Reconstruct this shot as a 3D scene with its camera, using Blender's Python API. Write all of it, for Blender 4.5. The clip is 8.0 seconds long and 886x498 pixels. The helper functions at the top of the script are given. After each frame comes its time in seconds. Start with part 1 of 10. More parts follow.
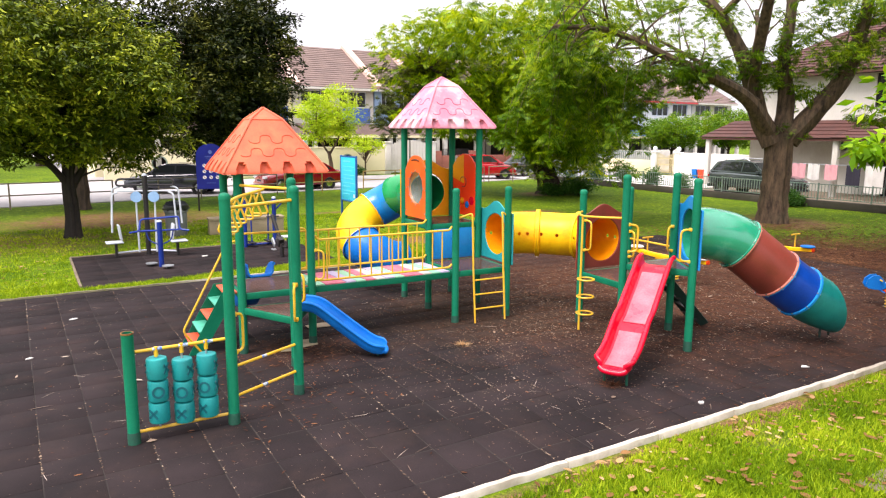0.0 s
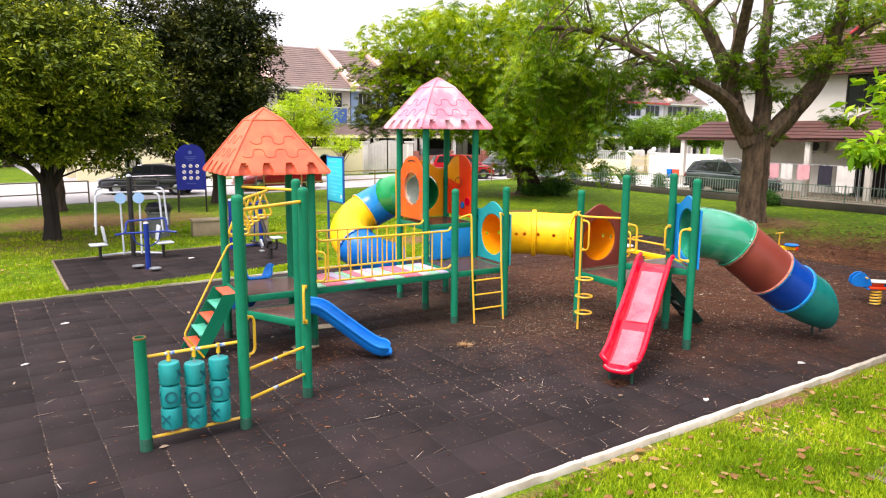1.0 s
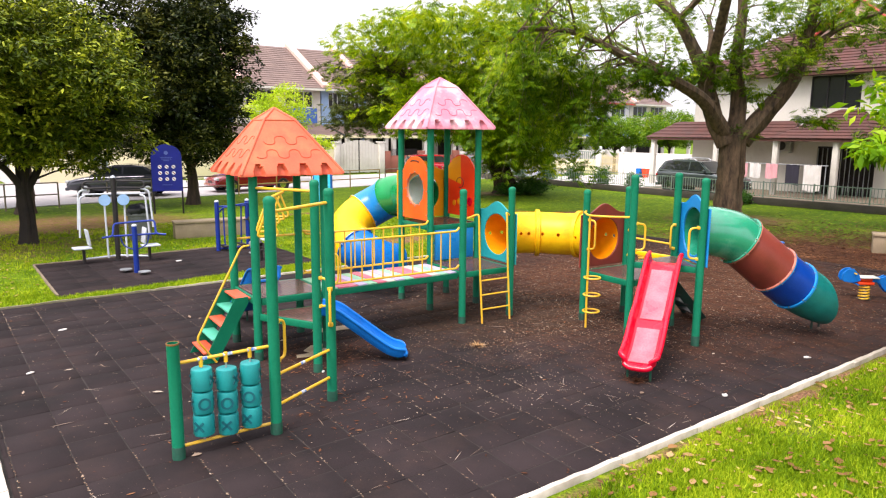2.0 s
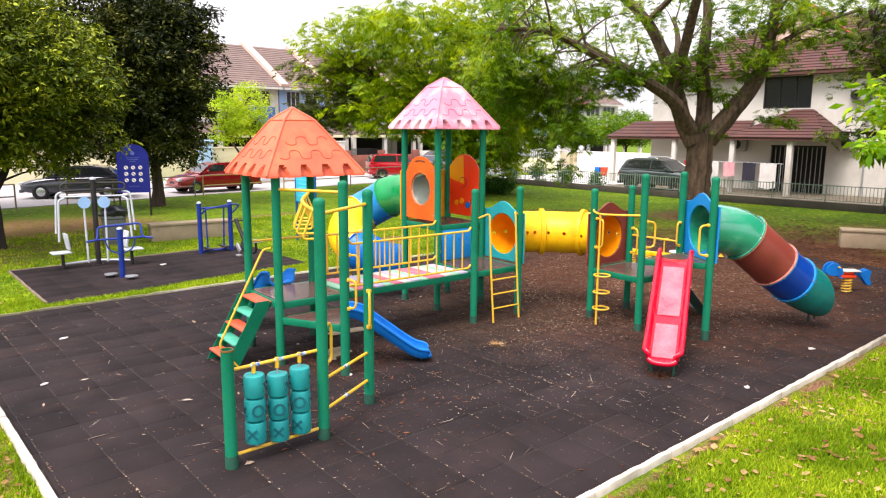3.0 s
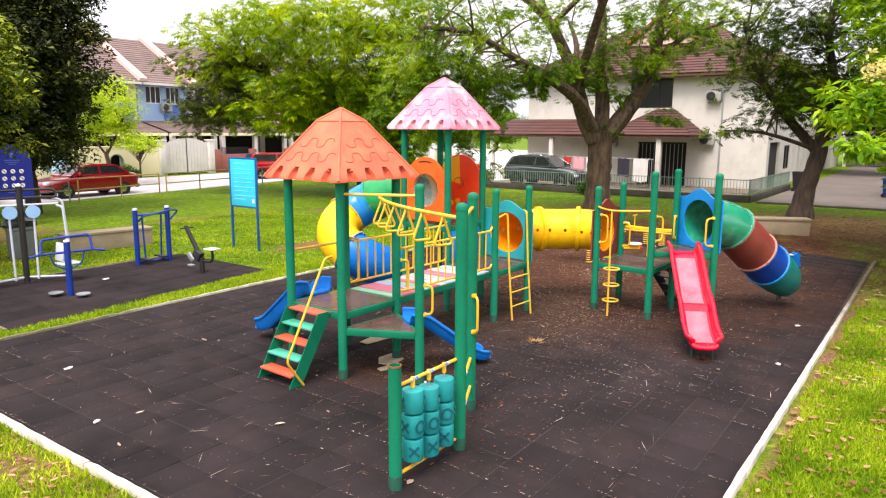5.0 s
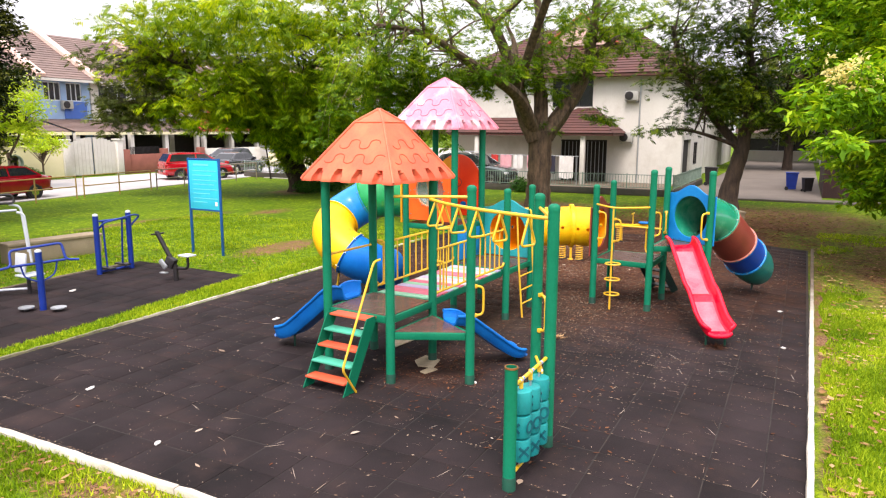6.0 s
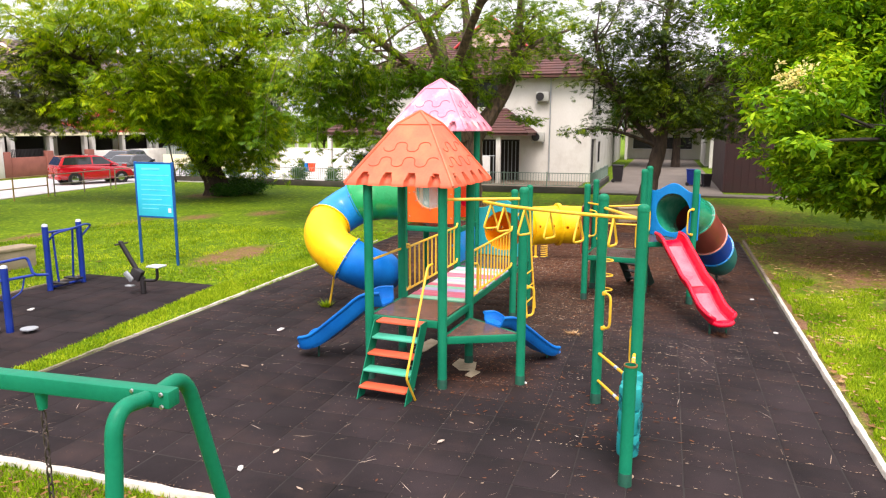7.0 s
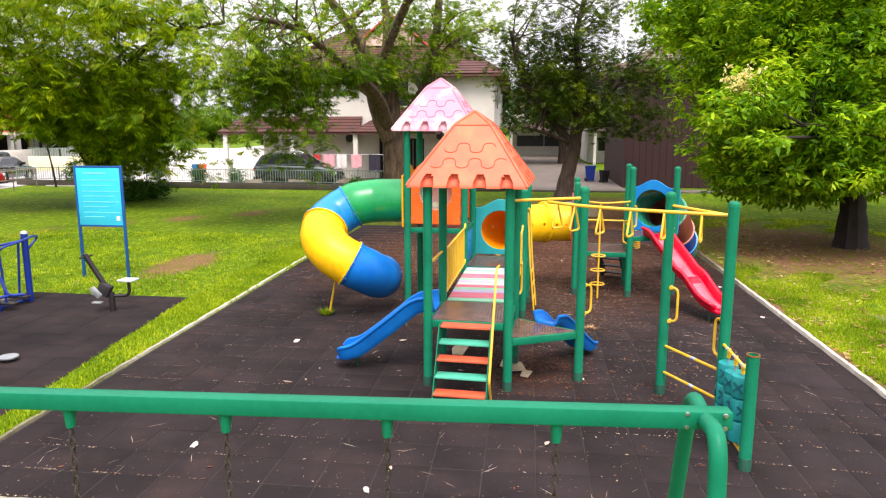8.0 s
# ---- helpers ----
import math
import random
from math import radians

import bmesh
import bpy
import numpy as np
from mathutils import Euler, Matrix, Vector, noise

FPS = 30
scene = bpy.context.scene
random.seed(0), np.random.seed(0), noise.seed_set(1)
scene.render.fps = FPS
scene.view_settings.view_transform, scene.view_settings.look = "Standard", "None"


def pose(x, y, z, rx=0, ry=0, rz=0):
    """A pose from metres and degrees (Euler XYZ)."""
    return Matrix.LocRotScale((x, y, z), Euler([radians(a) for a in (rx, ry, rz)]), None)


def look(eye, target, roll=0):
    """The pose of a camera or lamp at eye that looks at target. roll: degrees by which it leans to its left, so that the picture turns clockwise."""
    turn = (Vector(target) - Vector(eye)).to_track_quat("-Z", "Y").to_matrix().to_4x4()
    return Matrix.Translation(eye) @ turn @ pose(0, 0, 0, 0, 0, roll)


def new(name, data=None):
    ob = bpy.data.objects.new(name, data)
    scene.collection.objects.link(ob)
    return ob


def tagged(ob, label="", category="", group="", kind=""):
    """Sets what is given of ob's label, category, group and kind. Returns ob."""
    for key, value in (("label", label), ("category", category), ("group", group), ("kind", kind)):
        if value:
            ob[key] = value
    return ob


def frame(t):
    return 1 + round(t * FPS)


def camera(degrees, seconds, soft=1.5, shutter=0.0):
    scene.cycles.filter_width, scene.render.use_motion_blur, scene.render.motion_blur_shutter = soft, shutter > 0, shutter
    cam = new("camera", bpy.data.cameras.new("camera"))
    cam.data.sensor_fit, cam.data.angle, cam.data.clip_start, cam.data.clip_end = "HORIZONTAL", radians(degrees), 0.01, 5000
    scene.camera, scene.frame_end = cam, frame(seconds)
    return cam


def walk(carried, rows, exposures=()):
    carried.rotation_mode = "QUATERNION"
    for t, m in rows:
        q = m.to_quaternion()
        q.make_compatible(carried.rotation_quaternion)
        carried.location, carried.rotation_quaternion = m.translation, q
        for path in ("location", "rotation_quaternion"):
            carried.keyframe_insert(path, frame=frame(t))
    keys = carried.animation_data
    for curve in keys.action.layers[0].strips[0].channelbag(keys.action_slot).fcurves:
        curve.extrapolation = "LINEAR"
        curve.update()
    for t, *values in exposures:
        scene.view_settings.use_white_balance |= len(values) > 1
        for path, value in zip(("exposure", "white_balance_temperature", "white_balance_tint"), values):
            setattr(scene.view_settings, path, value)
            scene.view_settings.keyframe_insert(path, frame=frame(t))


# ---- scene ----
cam = camera(65.1, 8.0, soft=1.2)
METRES, EYE, TILT, LEAN, TURN = 10.97, 3.0, 0.0, 0.0, -31.7
ROWS = [
    (0.0, 0.0, 0.0, 0.0, 0.07, -9.57, -0.41),
    (0.5, -0.0161, -0.0008, 0.0005, -0.87, -9.57, -0.44),
    (1.0, -0.0383, 0.0005, 0.0009, -2.23, -9.56, -0.46),
    (1.5, -0.067, 0.0034, 0.0005, -3.69, -9.54, -0.46),
    (3.0, -0.191, 0.0191, 0.0013, -9.58, -9.58, -0.42),
    (3.5, -0.2442, 0.0286, 0.0016, -12.39, -9.6, -0.4),
    (4.0, -0.3016, 0.0448, 0.0016, -15.47, -9.61, -0.4),
    (4.5, -0.365, 0.0668, 0.003, -18.9, -9.65, -0.4),
    (6.0, -0.5802, 0.1687, 0.0074, -31.04, -9.87, -0.28),
    (6.5, -0.6501, 0.2149, 0.0088, -35.53, -9.86, -0.23),
    (7.0, -0.7226, 0.2786, 0.0094, -40.62, -9.86, -0.17),
    (7.5, -0.7913, 0.3538, 0.0102, -45.87, -9.85, -0.11),
    (8.0, -0.8586, 0.4364, 0.0112, -51.46, -9.96, -0.06),
]
walk(cam, [(t, pose(0, 0, EYE, TILT, LEAN, TURN) @ pose(METRES * x, METRES * y, METRES * z, 90 + pitch, roll, yaw)) for t, x, y, z, yaw, pitch, roll in ROWS], exposures=[(0.0, 0.62, 6650, 20.0), (8.0, 0.62, 6650, 20.0)])

# ---- light ----
world = bpy.data.worlds.new("sky")
world.use_nodes = True
scene.world = world
SUN_EL, SUN_AZ = 60.0, 194.0   # degrees; azimuth counted from +x towards +y


def build_world():
    nt = world.node_tree
    nt.nodes.clear()
    out = nt.nodes.new("ShaderNodeOutputWorld")
    bg = nt.nodes.new("ShaderNodeBackground")
    sky = nt.nodes.new("ShaderNodeTexSky")
    sky.sky_type = "NISHITA"
    sky.sun_disc = False
    sky.sun_elevation = radians(SUN_EL)
    sky.sun_rotation = radians(90 - SUN_AZ)
    sky.air_density, sky.dust_density, sky.ozone_density = 1.0, 4.0, 1.0
    # thin bright cloud: the sky's colour washed out towards white
    hsv = nt.nodes.new("ShaderNodeHueSaturation")
    hsv.inputs["Saturation"].default_value = 0.22
    mix = nt.nodes.new("ShaderNodeMixRGB")
    mix.inputs[0].default_value = 0.55
    mix.inputs[2].default_value = (11.5, 11.9, 12.4, 1)
    nt.links.new(sky.outputs[0], hsv.inputs["Color"])
    nt.links.new(hsv.outputs[0], mix.inputs[1])
    nt.links.new(mix.outputs[0], bg.inputs[0])
    # an overcast dome is brightest overhead
    tc = nt.nodes.new("ShaderNodeTexCoord")
    xyz = nt.nodes.new("ShaderNodeSeparateXYZ")
    grade = nt.nodes.new("ShaderNodeMapRange")
    for i, q in enumerate((0.0, 1.0, 0.092, 0.20)):
        grade.inputs[i + 1].default_value = q
    nt.links.new(tc.outputs["Generated"], xyz.inputs[0])
    nt.links.new(xyz.outputs["Z"], grade.inputs[0])
    nt.links.new(grade.outputs[0], bg.inputs[1])
    nt.links.new(bg.outputs[0], out.inputs[0])


build_world()
sun_data = bpy.data.lights.new("sun", "SUN")
sun_data.energy, sun_data.angle, sun_data.color = 2.5, radians(24), (1.0, 0.95, 0.87)
sun = new("sun", sun_data)
_az, _el = radians(SUN_AZ), radians(SUN_EL)
sun.matrix_basis = look((60 * math.cos(_az) * math.cos(_el), 60 * math.sin(_az) * math.cos(_el), 60 * math.sin(_el)), (0, 0, 0))

# ---- materials ----
def lin(r, g, b):
    """Linear colour from 0-255 display values."""
    return tuple(((c / 255) / 12.92 if c <= 10 else ((c / 255 + 0.055) / 1.055) ** 2.4) for c in (r, g, b))


def mat(name, c1, c2=None, scale=3.0, fine=40.0, rough=0.5, metal=0.0, bump=0.1, dirt=None, dirt_amount=0.0, dirt_scale=1.2,
        spec=0.5, coat=0.0, rand=0.0, mottle=0.5, grain=None):
    """A surface with variation at two scales, worn patches and a fine relief, sized in metres."""
    m = bpy.data.materials.new(name)
    m.use_nodes = True
    nt = m.node_tree
    b = nt.nodes["Principled BSDF"]
    c2 = c2 or tuple(v * 0.75 for v in c1)
    geo = nt.nodes.new("ShaderNodeNewGeometry")
    n1 = nt.nodes.new("ShaderNodeTexNoise")
    n1.inputs["Scale"].default_value, n1.inputs["Detail"].default_value = scale, 5
    n2 = nt.nodes.new("ShaderNodeTexNoise")
    n2.inputs["Scale"].default_value, n2.inputs["Detail"].default_value = fine, 3
    at = geo.outputs["Position"]
    if grain:
        # pattern drawn out along one axis
        sc = nt.nodes.new("ShaderNodeVectorMath")
        sc.operation = "MULTIPLY"
        sc.inputs[1].default_value = grain
        nt.links.new(at, sc.inputs[0])
        at = sc.outputs[0]
    for n in (n1, n2):
        nt.links.new(at, n.inputs["Vector"])
    add = nt.nodes.new("ShaderNodeMath")
    add.operation = "MULTIPLY_ADD"
    nt.links.new(n2.outputs[0], add.inputs[0])
    add.inputs[1].default_value = 0.4
    nt.links.new(n1.outputs[0], add.inputs[2])
    ramp = nt.nodes.new("ShaderNodeMapRange")
    ramp.inputs[1].default_value, ramp.inputs[2].default_value = 0.7 - mottle * 0.5, 0.7 + mottle * 0.5
    nt.links.new(add.outputs[0], ramp.inputs[0])
    mix = nt.nodes.new("ShaderNodeMixRGB")
    mix.inputs[1].default_value, mix.inputs[2].default_value = (*c2, 1), (*c1, 1)
    nt.links.new(ramp.outputs[0], mix.inputs[0])
    col = mix.outputs[0]
    if dirt_amount:
        n3 = nt.nodes.new("ShaderNodeTexNoise")
        n3.inputs["Scale"].default_value, n3.inputs["Detail"].default_value, n3.inputs["Roughness"].default_value = dirt_scale, 8, 0.65
        nt.links.new(geo.outputs["Position"], n3.inputs["Vector"])
        r3 = nt.nodes.new("ShaderNodeMapRange")
        r3.inputs[1].default_value, r3.inputs[2].default_value, r3.inputs[4].default_value = 0.5, 0.72, dirt_amount
        nt.links.new(n3.outputs[0], r3.inputs[0])
        m3 = nt.nodes.new("ShaderNodeMixRGB")
        nt.links.new(r3.outputs[0], m3.inputs[0])
        nt.links.new(col, m3.inputs[1])
        m3.inputs[2].default_value = (*(dirt or (0.05, 0.045, 0.035)), 1)
        col = m3.outputs[0]
    if rand:
        info = nt.nodes.new("ShaderNodeObjectInfo")
        hs = nt.nodes.new("ShaderNodeHueSaturation")
        mr = nt.nodes.new("ShaderNodeMapRange")
        mr.inputs[3].default_value, mr.inputs[4].default_value = 1 - rand, 1 + rand
        nt.links.new(info.outputs["Random"], mr.inputs[0])
        nt.links.new(mr.outputs[0], hs.inputs["Value"])
        nt.links.new(col, hs.inputs["Color"])
        col = hs.outputs[0]
    nt.links.new(col, b.inputs["Base Color"])
    rr = nt.nodes.new("ShaderNodeMapRange")
    rr.inputs[3].default_value, rr.inputs[4].default_value = max(0.02, rough - 0.1), min(1.0, rough + 0.12)
    nt.links.new(n1.outputs[0], rr.inputs[0])
    nt.links.new(rr.outputs[0], b.inputs["Roughness"])
    b.inputs["Metallic"].default_value = metal
    b.inputs["Specular IOR Level"].default_value = spec
    b.inputs["Coat Weight"].default_value = coat
    if bump:
        bp = nt.nodes.new("ShaderNodeBump")
        bp.inputs["Strength"].default_value, bp.inputs["Distance"].default_value = bump, 0.01
        nt.links.new(add.outputs[0], bp.inputs["Height"])
        nt.links.new(bp.outputs[0], b.inputs["Normal"])
    return m


def leaf_mat(name, dark, mid, light, trans=0.3, rough=0.5):
    """Foliage: each leaf its own tone, some light passing through."""
    m = bpy.data.materials.new(name)
    m.use_nodes = True
    nt = m.node_tree
    b = nt.nodes["Principled BSDF"]
    out = nt.nodes["Material Output"]
    geo = nt.nodes.new("ShaderNodeNewGeometry")
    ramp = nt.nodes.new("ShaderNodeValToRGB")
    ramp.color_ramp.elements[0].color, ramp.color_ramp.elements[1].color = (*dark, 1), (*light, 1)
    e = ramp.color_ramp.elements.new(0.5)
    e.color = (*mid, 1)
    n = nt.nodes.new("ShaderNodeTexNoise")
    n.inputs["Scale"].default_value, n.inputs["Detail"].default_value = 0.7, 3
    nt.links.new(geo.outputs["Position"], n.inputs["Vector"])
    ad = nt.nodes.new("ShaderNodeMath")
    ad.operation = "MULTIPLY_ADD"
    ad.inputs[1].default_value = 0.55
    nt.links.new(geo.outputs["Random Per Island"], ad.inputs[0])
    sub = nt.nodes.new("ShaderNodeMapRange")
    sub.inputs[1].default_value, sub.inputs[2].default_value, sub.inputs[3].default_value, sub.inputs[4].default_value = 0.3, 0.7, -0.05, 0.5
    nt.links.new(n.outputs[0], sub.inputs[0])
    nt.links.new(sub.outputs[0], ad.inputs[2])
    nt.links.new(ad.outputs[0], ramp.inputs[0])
    nt.links.new(ramp.outputs[0], b.inputs["Base Color"])
    b.inputs["Roughness"].default_value = rough
    b.inputs["Specular IOR Level"].default_value = 0.18
    tr = nt.nodes.new("ShaderNodeBsdfTranslucent")
    hs = nt.nodes.new("ShaderNodeHueSaturation")
    hs.inputs["Value"].default_value, hs.inputs["Hue"].default_value = 1.6, 0.485
    nt.links.new(ramp.outputs[0], hs.inputs["Color"])
    nt.links.new(hs.outputs[0], tr.inputs[0])
    mx = nt.nodes.new("ShaderNodeMixShader")
    mx.inputs[0].default_value = trans
    nt.links.new(b.outputs[0], mx.inputs[1])
    nt.links.new(tr.outputs[0], mx.inputs[2])
    nt.links.new(mx.outputs[0], out.inputs[0])
    return m


def glass_mat(name, tint=(0.03, 0.035, 0.04), rough=0.05):
    m = bpy.data.materials.new(name)
    m.use_nodes = True
    b = m.node_tree.nodes["Principled BSDF"]
    b.inputs["Base Color"].default_value = (*tint, 1)
    b.inputs["Roughness"].default_value = rough
    b.inputs["Specular IOR Level"].default_value = 0.6
    return m


def see_through(m, share):
    """Lets a share of the light pass straight through a scratched clear plastic."""
    nt = m.node_tree
    mx = nt.nodes.new("ShaderNodeMixShader")
    mx.inputs[0].default_value = share
    nt.links.new(nt.nodes["Principled BSDF"].outputs[0], mx.inputs[1])
    nt.links.new(nt.nodes.new("ShaderNodeBsdfTransparent").outputs[0], mx.inputs[2])
    nt.links.new(mx.outputs[0], nt.nodes["Material Output"].inputs[0])


GREEN = mat("green_paint", lin(0, 120, 88), lin(0, 101, 74), rough=0.42, dirt=lin(50, 70, 45), dirt_amount=0.10, dirt_scale=3, bump=0.05, spec=0.14)
GREEN_D = mat("green_paint_scuffed", lin(2, 84, 62), lin(18, 50, 42), rough=0.6, bump=0.2)
YELLOW = mat("yellow_paint", lin(232, 186, 44), lin(214, 164, 34), scale=6, rough=0.42, dirt=lin(206, 176, 112), dirt_amount=0.45, dirt_scale=9, bump=0.06)
YELLOW_PL = mat("yellow_plastic", lin(252, 204, 10), lin(244, 178, 6), rough=0.44, dirt=lin(206, 112, 18), dirt_amount=0.55, dirt_scale=2.6, bump=0.04, spec=0.35)
ORANGE_RF = mat("orange_roof_plastic", lin(226, 108, 76), lin(206, 86, 60), scale=2.0, rough=0.5, spec=0.35, dirt=lin(188, 124, 82), dirt_amount=0.75, dirt_scale=2.2, bump=0.12)
ORANGE_LN = mat("orange_roof_groove", lin(202, 88, 62), lin(176, 76, 54), scale=5, rough=0.8, spec=0.2, bump=0.1)
PINK_LN = mat("pink_roof_groove", lin(190, 104, 132), lin(168, 90, 116), scale=5, rough=0.8, spec=0.2, bump=0.1)
PINK_RF = mat("pink_roof_plastic", lin(214, 142, 158), lin(202, 118, 140), scale=2.0, rough=0.5, spec=0.4, dirt=lin(230, 214, 214), dirt_amount=0.8, dirt_scale=2.4, bump=0.12)
ORANGE = mat("orange_panel_plastic", lin(238, 104, 28), lin(226, 84, 20), rough=0.35, bump=0.04, dirt=lin(120, 60, 40), dirt_amount=0.15)
# tunnel's inner shell: orange of light bounced inside put into the plastic colour
AMBER_IN = mat("amber_bounce_plastic", lin(246, 164, 6), lin(236, 138, 4), rough=0.4, dirt=lin(196, 96, 20), dirt_amount=0.35, dirt_scale=2.0, bump=0.04, spec=0.3)
AMBER = mat("amber_panel_plastic", lin(244, 170, 16), lin(230, 144, 14), rough=0.35, bump=0.04)
RED_PN = mat("red_panel_plastic", lin(248, 76, 24), lin(236, 56, 20), rough=0.35, bump=0.04)
RED = mat("red_slide_plastic", lin(214, 6, 46), lin(194, 5, 38), rough=0.24, bump=0.03, coat=0.15, spec=0.4)
RED_W = mat("red_slide_worn", lin(232, 118, 128), lin(226, 70, 88), scale=5, rough=0.3, bump=0.03, coat=0.2)
BLUE = mat("blue_plastic", lin(0, 118, 202), lin(0, 99, 184), rough=0.34, bump=0.03, spec=0.25, dirt=lin(16, 40, 70), dirt_amount=0.3)
STEP_D = mat("dark_green_step_paint", lin(6, 54, 44), lin(20, 32, 29), rough=0.6, bump=0.2)
BLUE_D = mat("deep_blue_plastic", lin(0, 68, 166), lin(0, 50, 138), rough=0.34, bump=0.03, spec=0.4, dirt=lin(16, 30, 60), dirt_amount=0.3)
SKYBLUE = mat("sky_blue_plastic", lin(8, 140, 208), lin(6, 118, 192), rough=0.3, bump=0.03, coat=0.1, spec=0.35)
TEAL = mat("teal_plastic", lin(4, 150, 150), lin(2, 130, 132), rough=0.42, bump=0.05, dirt=lin(40, 92, 92), dirt_amount=0.25, dirt_scale=4)
TEAL_D = mat("teal_relief", lin(2, 96, 106), lin(2, 84, 94), rough=0.5, bump=0.05)
TEAL_PN = mat("teal_panel_plastic", lin(24, 160, 165), lin(20, 140, 148), rough=0.4, bump=0.04)
SEAGREEN = mat("sea_green_plastic", lin(20, 150, 116), lin(10, 128, 98), rough=0.22, coat=1.0, spec=0.6, dirt=lin(150, 200, 180), dirt_amount=0.4, dirt_scale=1.5, bump=0.04)
EMERALD = mat("emerald_plastic", lin(0, 150, 84), lin(0, 128, 70), rough=0.3, bump=0.03, coat=0.1, spec=0.35)
TEALTUBE = mat("teal_tube_plastic", lin(0, 130, 124), lin(0, 108, 106), rough=0.34, spec=0.45, dirt=lin(8, 52, 52), dirt_amount=0.35, dirt_scale=2, bump=0.04)
BROWN_PL = mat("brown_plastic", lin(140, 62, 52), lin(122, 50, 43), rough=0.4, dirt=lin(62, 52, 30), dirt_amount=0.35, dirt_scale=1.6, bump=0.04)
FLANGE = mat("flange_edge", lin(205, 130, 112), lin(185, 105, 90), rough=0.5)
BOLT = mat("zinc_bolt", lin(185, 185, 182), lin(140, 140, 138), rough=0.35, metal=0.9, bump=0)
STEEL = mat("galvanised_steel", lin(188, 192, 196), lin(160, 165, 170), rough=0.35, metal=0.6, bump=0.04)
BAND = mat("chipped_blue_white_paint", lin(64, 112, 190), lin(206, 208, 200), scale=24, fine=90, rough=0.6, bump=0.1, mottle=0.25)
PLATE_B = mat("pale_blue_enamel", lin(150, 188, 226), lin(132, 170, 212), rough=0.4, bump=0.03)
FAINT = mat("faint_blue_print", lin(96, 112, 178), lin(80, 96, 164), rough=0.5, bump=0)
SILVER = mat("silver_paint", lin(200, 206, 214), lin(180, 186, 196), rough=0.4, bump=0.03)
BLACK = mat("black_paint", lin(38, 34, 36), lin(28, 25, 27), rough=0.45, bump=0.05)
RUBBER_K = mat("black_rubber", lin(30, 30, 31), lin(22, 22, 23), rough=0.8, bump=0.1)
NAVY = mat("navy_paint", lin(16, 50, 140), lin(12, 40, 122), rough=0.35, bump=0.04)
NAVY_SIGN = mat("navy_sign_board", lin(16, 30, 132), lin(12, 25, 116), rough=0.4, bump=0.02)
CYAN_SIGN = mat("cyan_sign_board", lin(44, 205, 234), lin(36, 192, 224), rough=0.35, bump=0.02)
CYAN_LT = mat("pale_cyan_print", lin(110, 222, 240), lin(98, 212, 232), rough=0.4, bump=0)
SIGN_BLUE = mat("sign_post_blue", lin(22, 90, 160), lin(16, 76, 140), rough=0.4, bump=0.04)
WHITE = mat("white_print", lin(225, 228, 232), lin(205, 208, 214), rough=0.5, bump=0)
PAPER = mat("dirty_white_paper", lin(206, 204, 200), lin(176, 172, 166), scale=20, rough=0.85, bump=0.1)
GRIP = mat("perforated_deck", lin(120, 88, 78), lin(88, 66, 60), scale=4, rough=0.2, bump=0.12, dirt=lin(60, 45, 40), dirt_amount=0.4)
GRIP_HOLE = mat("deck_hole_dark", lin(45, 38, 36), lin(36, 30, 28), rough=0.8, bump=0)
TREAD_O = mat("orange_tread", lin(222, 96, 60), lin(200, 80, 50), scale=4, rough=0.55, bump=0.1, dirt=lin(120, 70, 55), dirt_amount=0.35, dirt_scale=5)
TREAD_G = mat("mint_tread", lin(70, 178, 148), lin(56, 155, 128), scale=4, rough=0.55, bump=0.1, dirt=lin(70, 90, 80), dirt_amount=0.3, dirt_scale=5)
PLANK_P = mat("pink_plank", lin(215, 95, 118), lin(205, 120, 138), scale=6, rough=0.5, bump=0.1)
PLANK_M = mat("mint_plank", lin(150, 205, 170), lin(125, 190, 155), scale=6, rough=0.5, bump=0.1)
PLANK_L = mat("lilac_plank", lin(190, 180, 210), lin(175, 165, 195), scale=6, rough=0.5, bump=0.1)
PLANK_W = mat("cream_plank", lin(205, 208, 198), lin(185, 188, 178), scale=6, rough=0.5, bump=0.1)
RUBBER = mat("rubber_tile", lin(47, 39, 40), lin(26, 22, 23), scale=0.9, fine=90, rough=0.88, bump=0.35, mottle=0.42, dirt=lin(64, 49, 44), dirt_amount=0.4, dirt_scale=1.3, rand=0.12, spec=0.15)
JOINT = mat("joint_grit", lin(22, 19, 19), lin(50, 42, 37), scale=2.5, fine=60, rough=0.95, bump=0.4, mottle=0.55)
CURB = mat("white_kerb_paint", lin(206, 199, 186), lin(176, 167, 152), scale=3, rough=0.8, bump=0.25, dirt=lin(120, 108, 92), dirt_amount=0.6, dirt_scale=5)
CONCRETE = mat("concrete", lin(128, 114, 95), lin(102, 91, 76), scale=2, rough=0.9, bump=0.3, dirt=lin(76, 70, 54), dirt_amount=0.45)
ASPHALT = mat("pale_road", lin(176, 172, 172), lin(156, 152, 152), scale=0.4, fine=30, rough=0.9, bump=0.1, dirt=lin(135, 130, 126), dirt_amount=0.4, dirt_scale=0.3)
WHITEWALL = mat("white_wall_render", lin(214, 211, 203), lin(196, 192, 183), scale=0.5, fine=20, rough=0.85, bump=0.08, dirt=lin(158, 147, 130), dirt_amount=0.45, dirt_scale=0.6, grain=(1, 1, 0.35))
CREAMWALL = mat("cream_wall_render", lin(232, 224, 186), lin(220, 210, 170), scale=0.5, fine=20, rough=0.85, bump=0.08, dirt=lin(180, 170, 140), dirt_amount=0.3, dirt_scale=0.5)
BLUEWALL = mat("pale_blue_wall", lin(150, 178, 214), lin(140, 168, 205), scale=0.5, rough=0.85, bump=0.08)
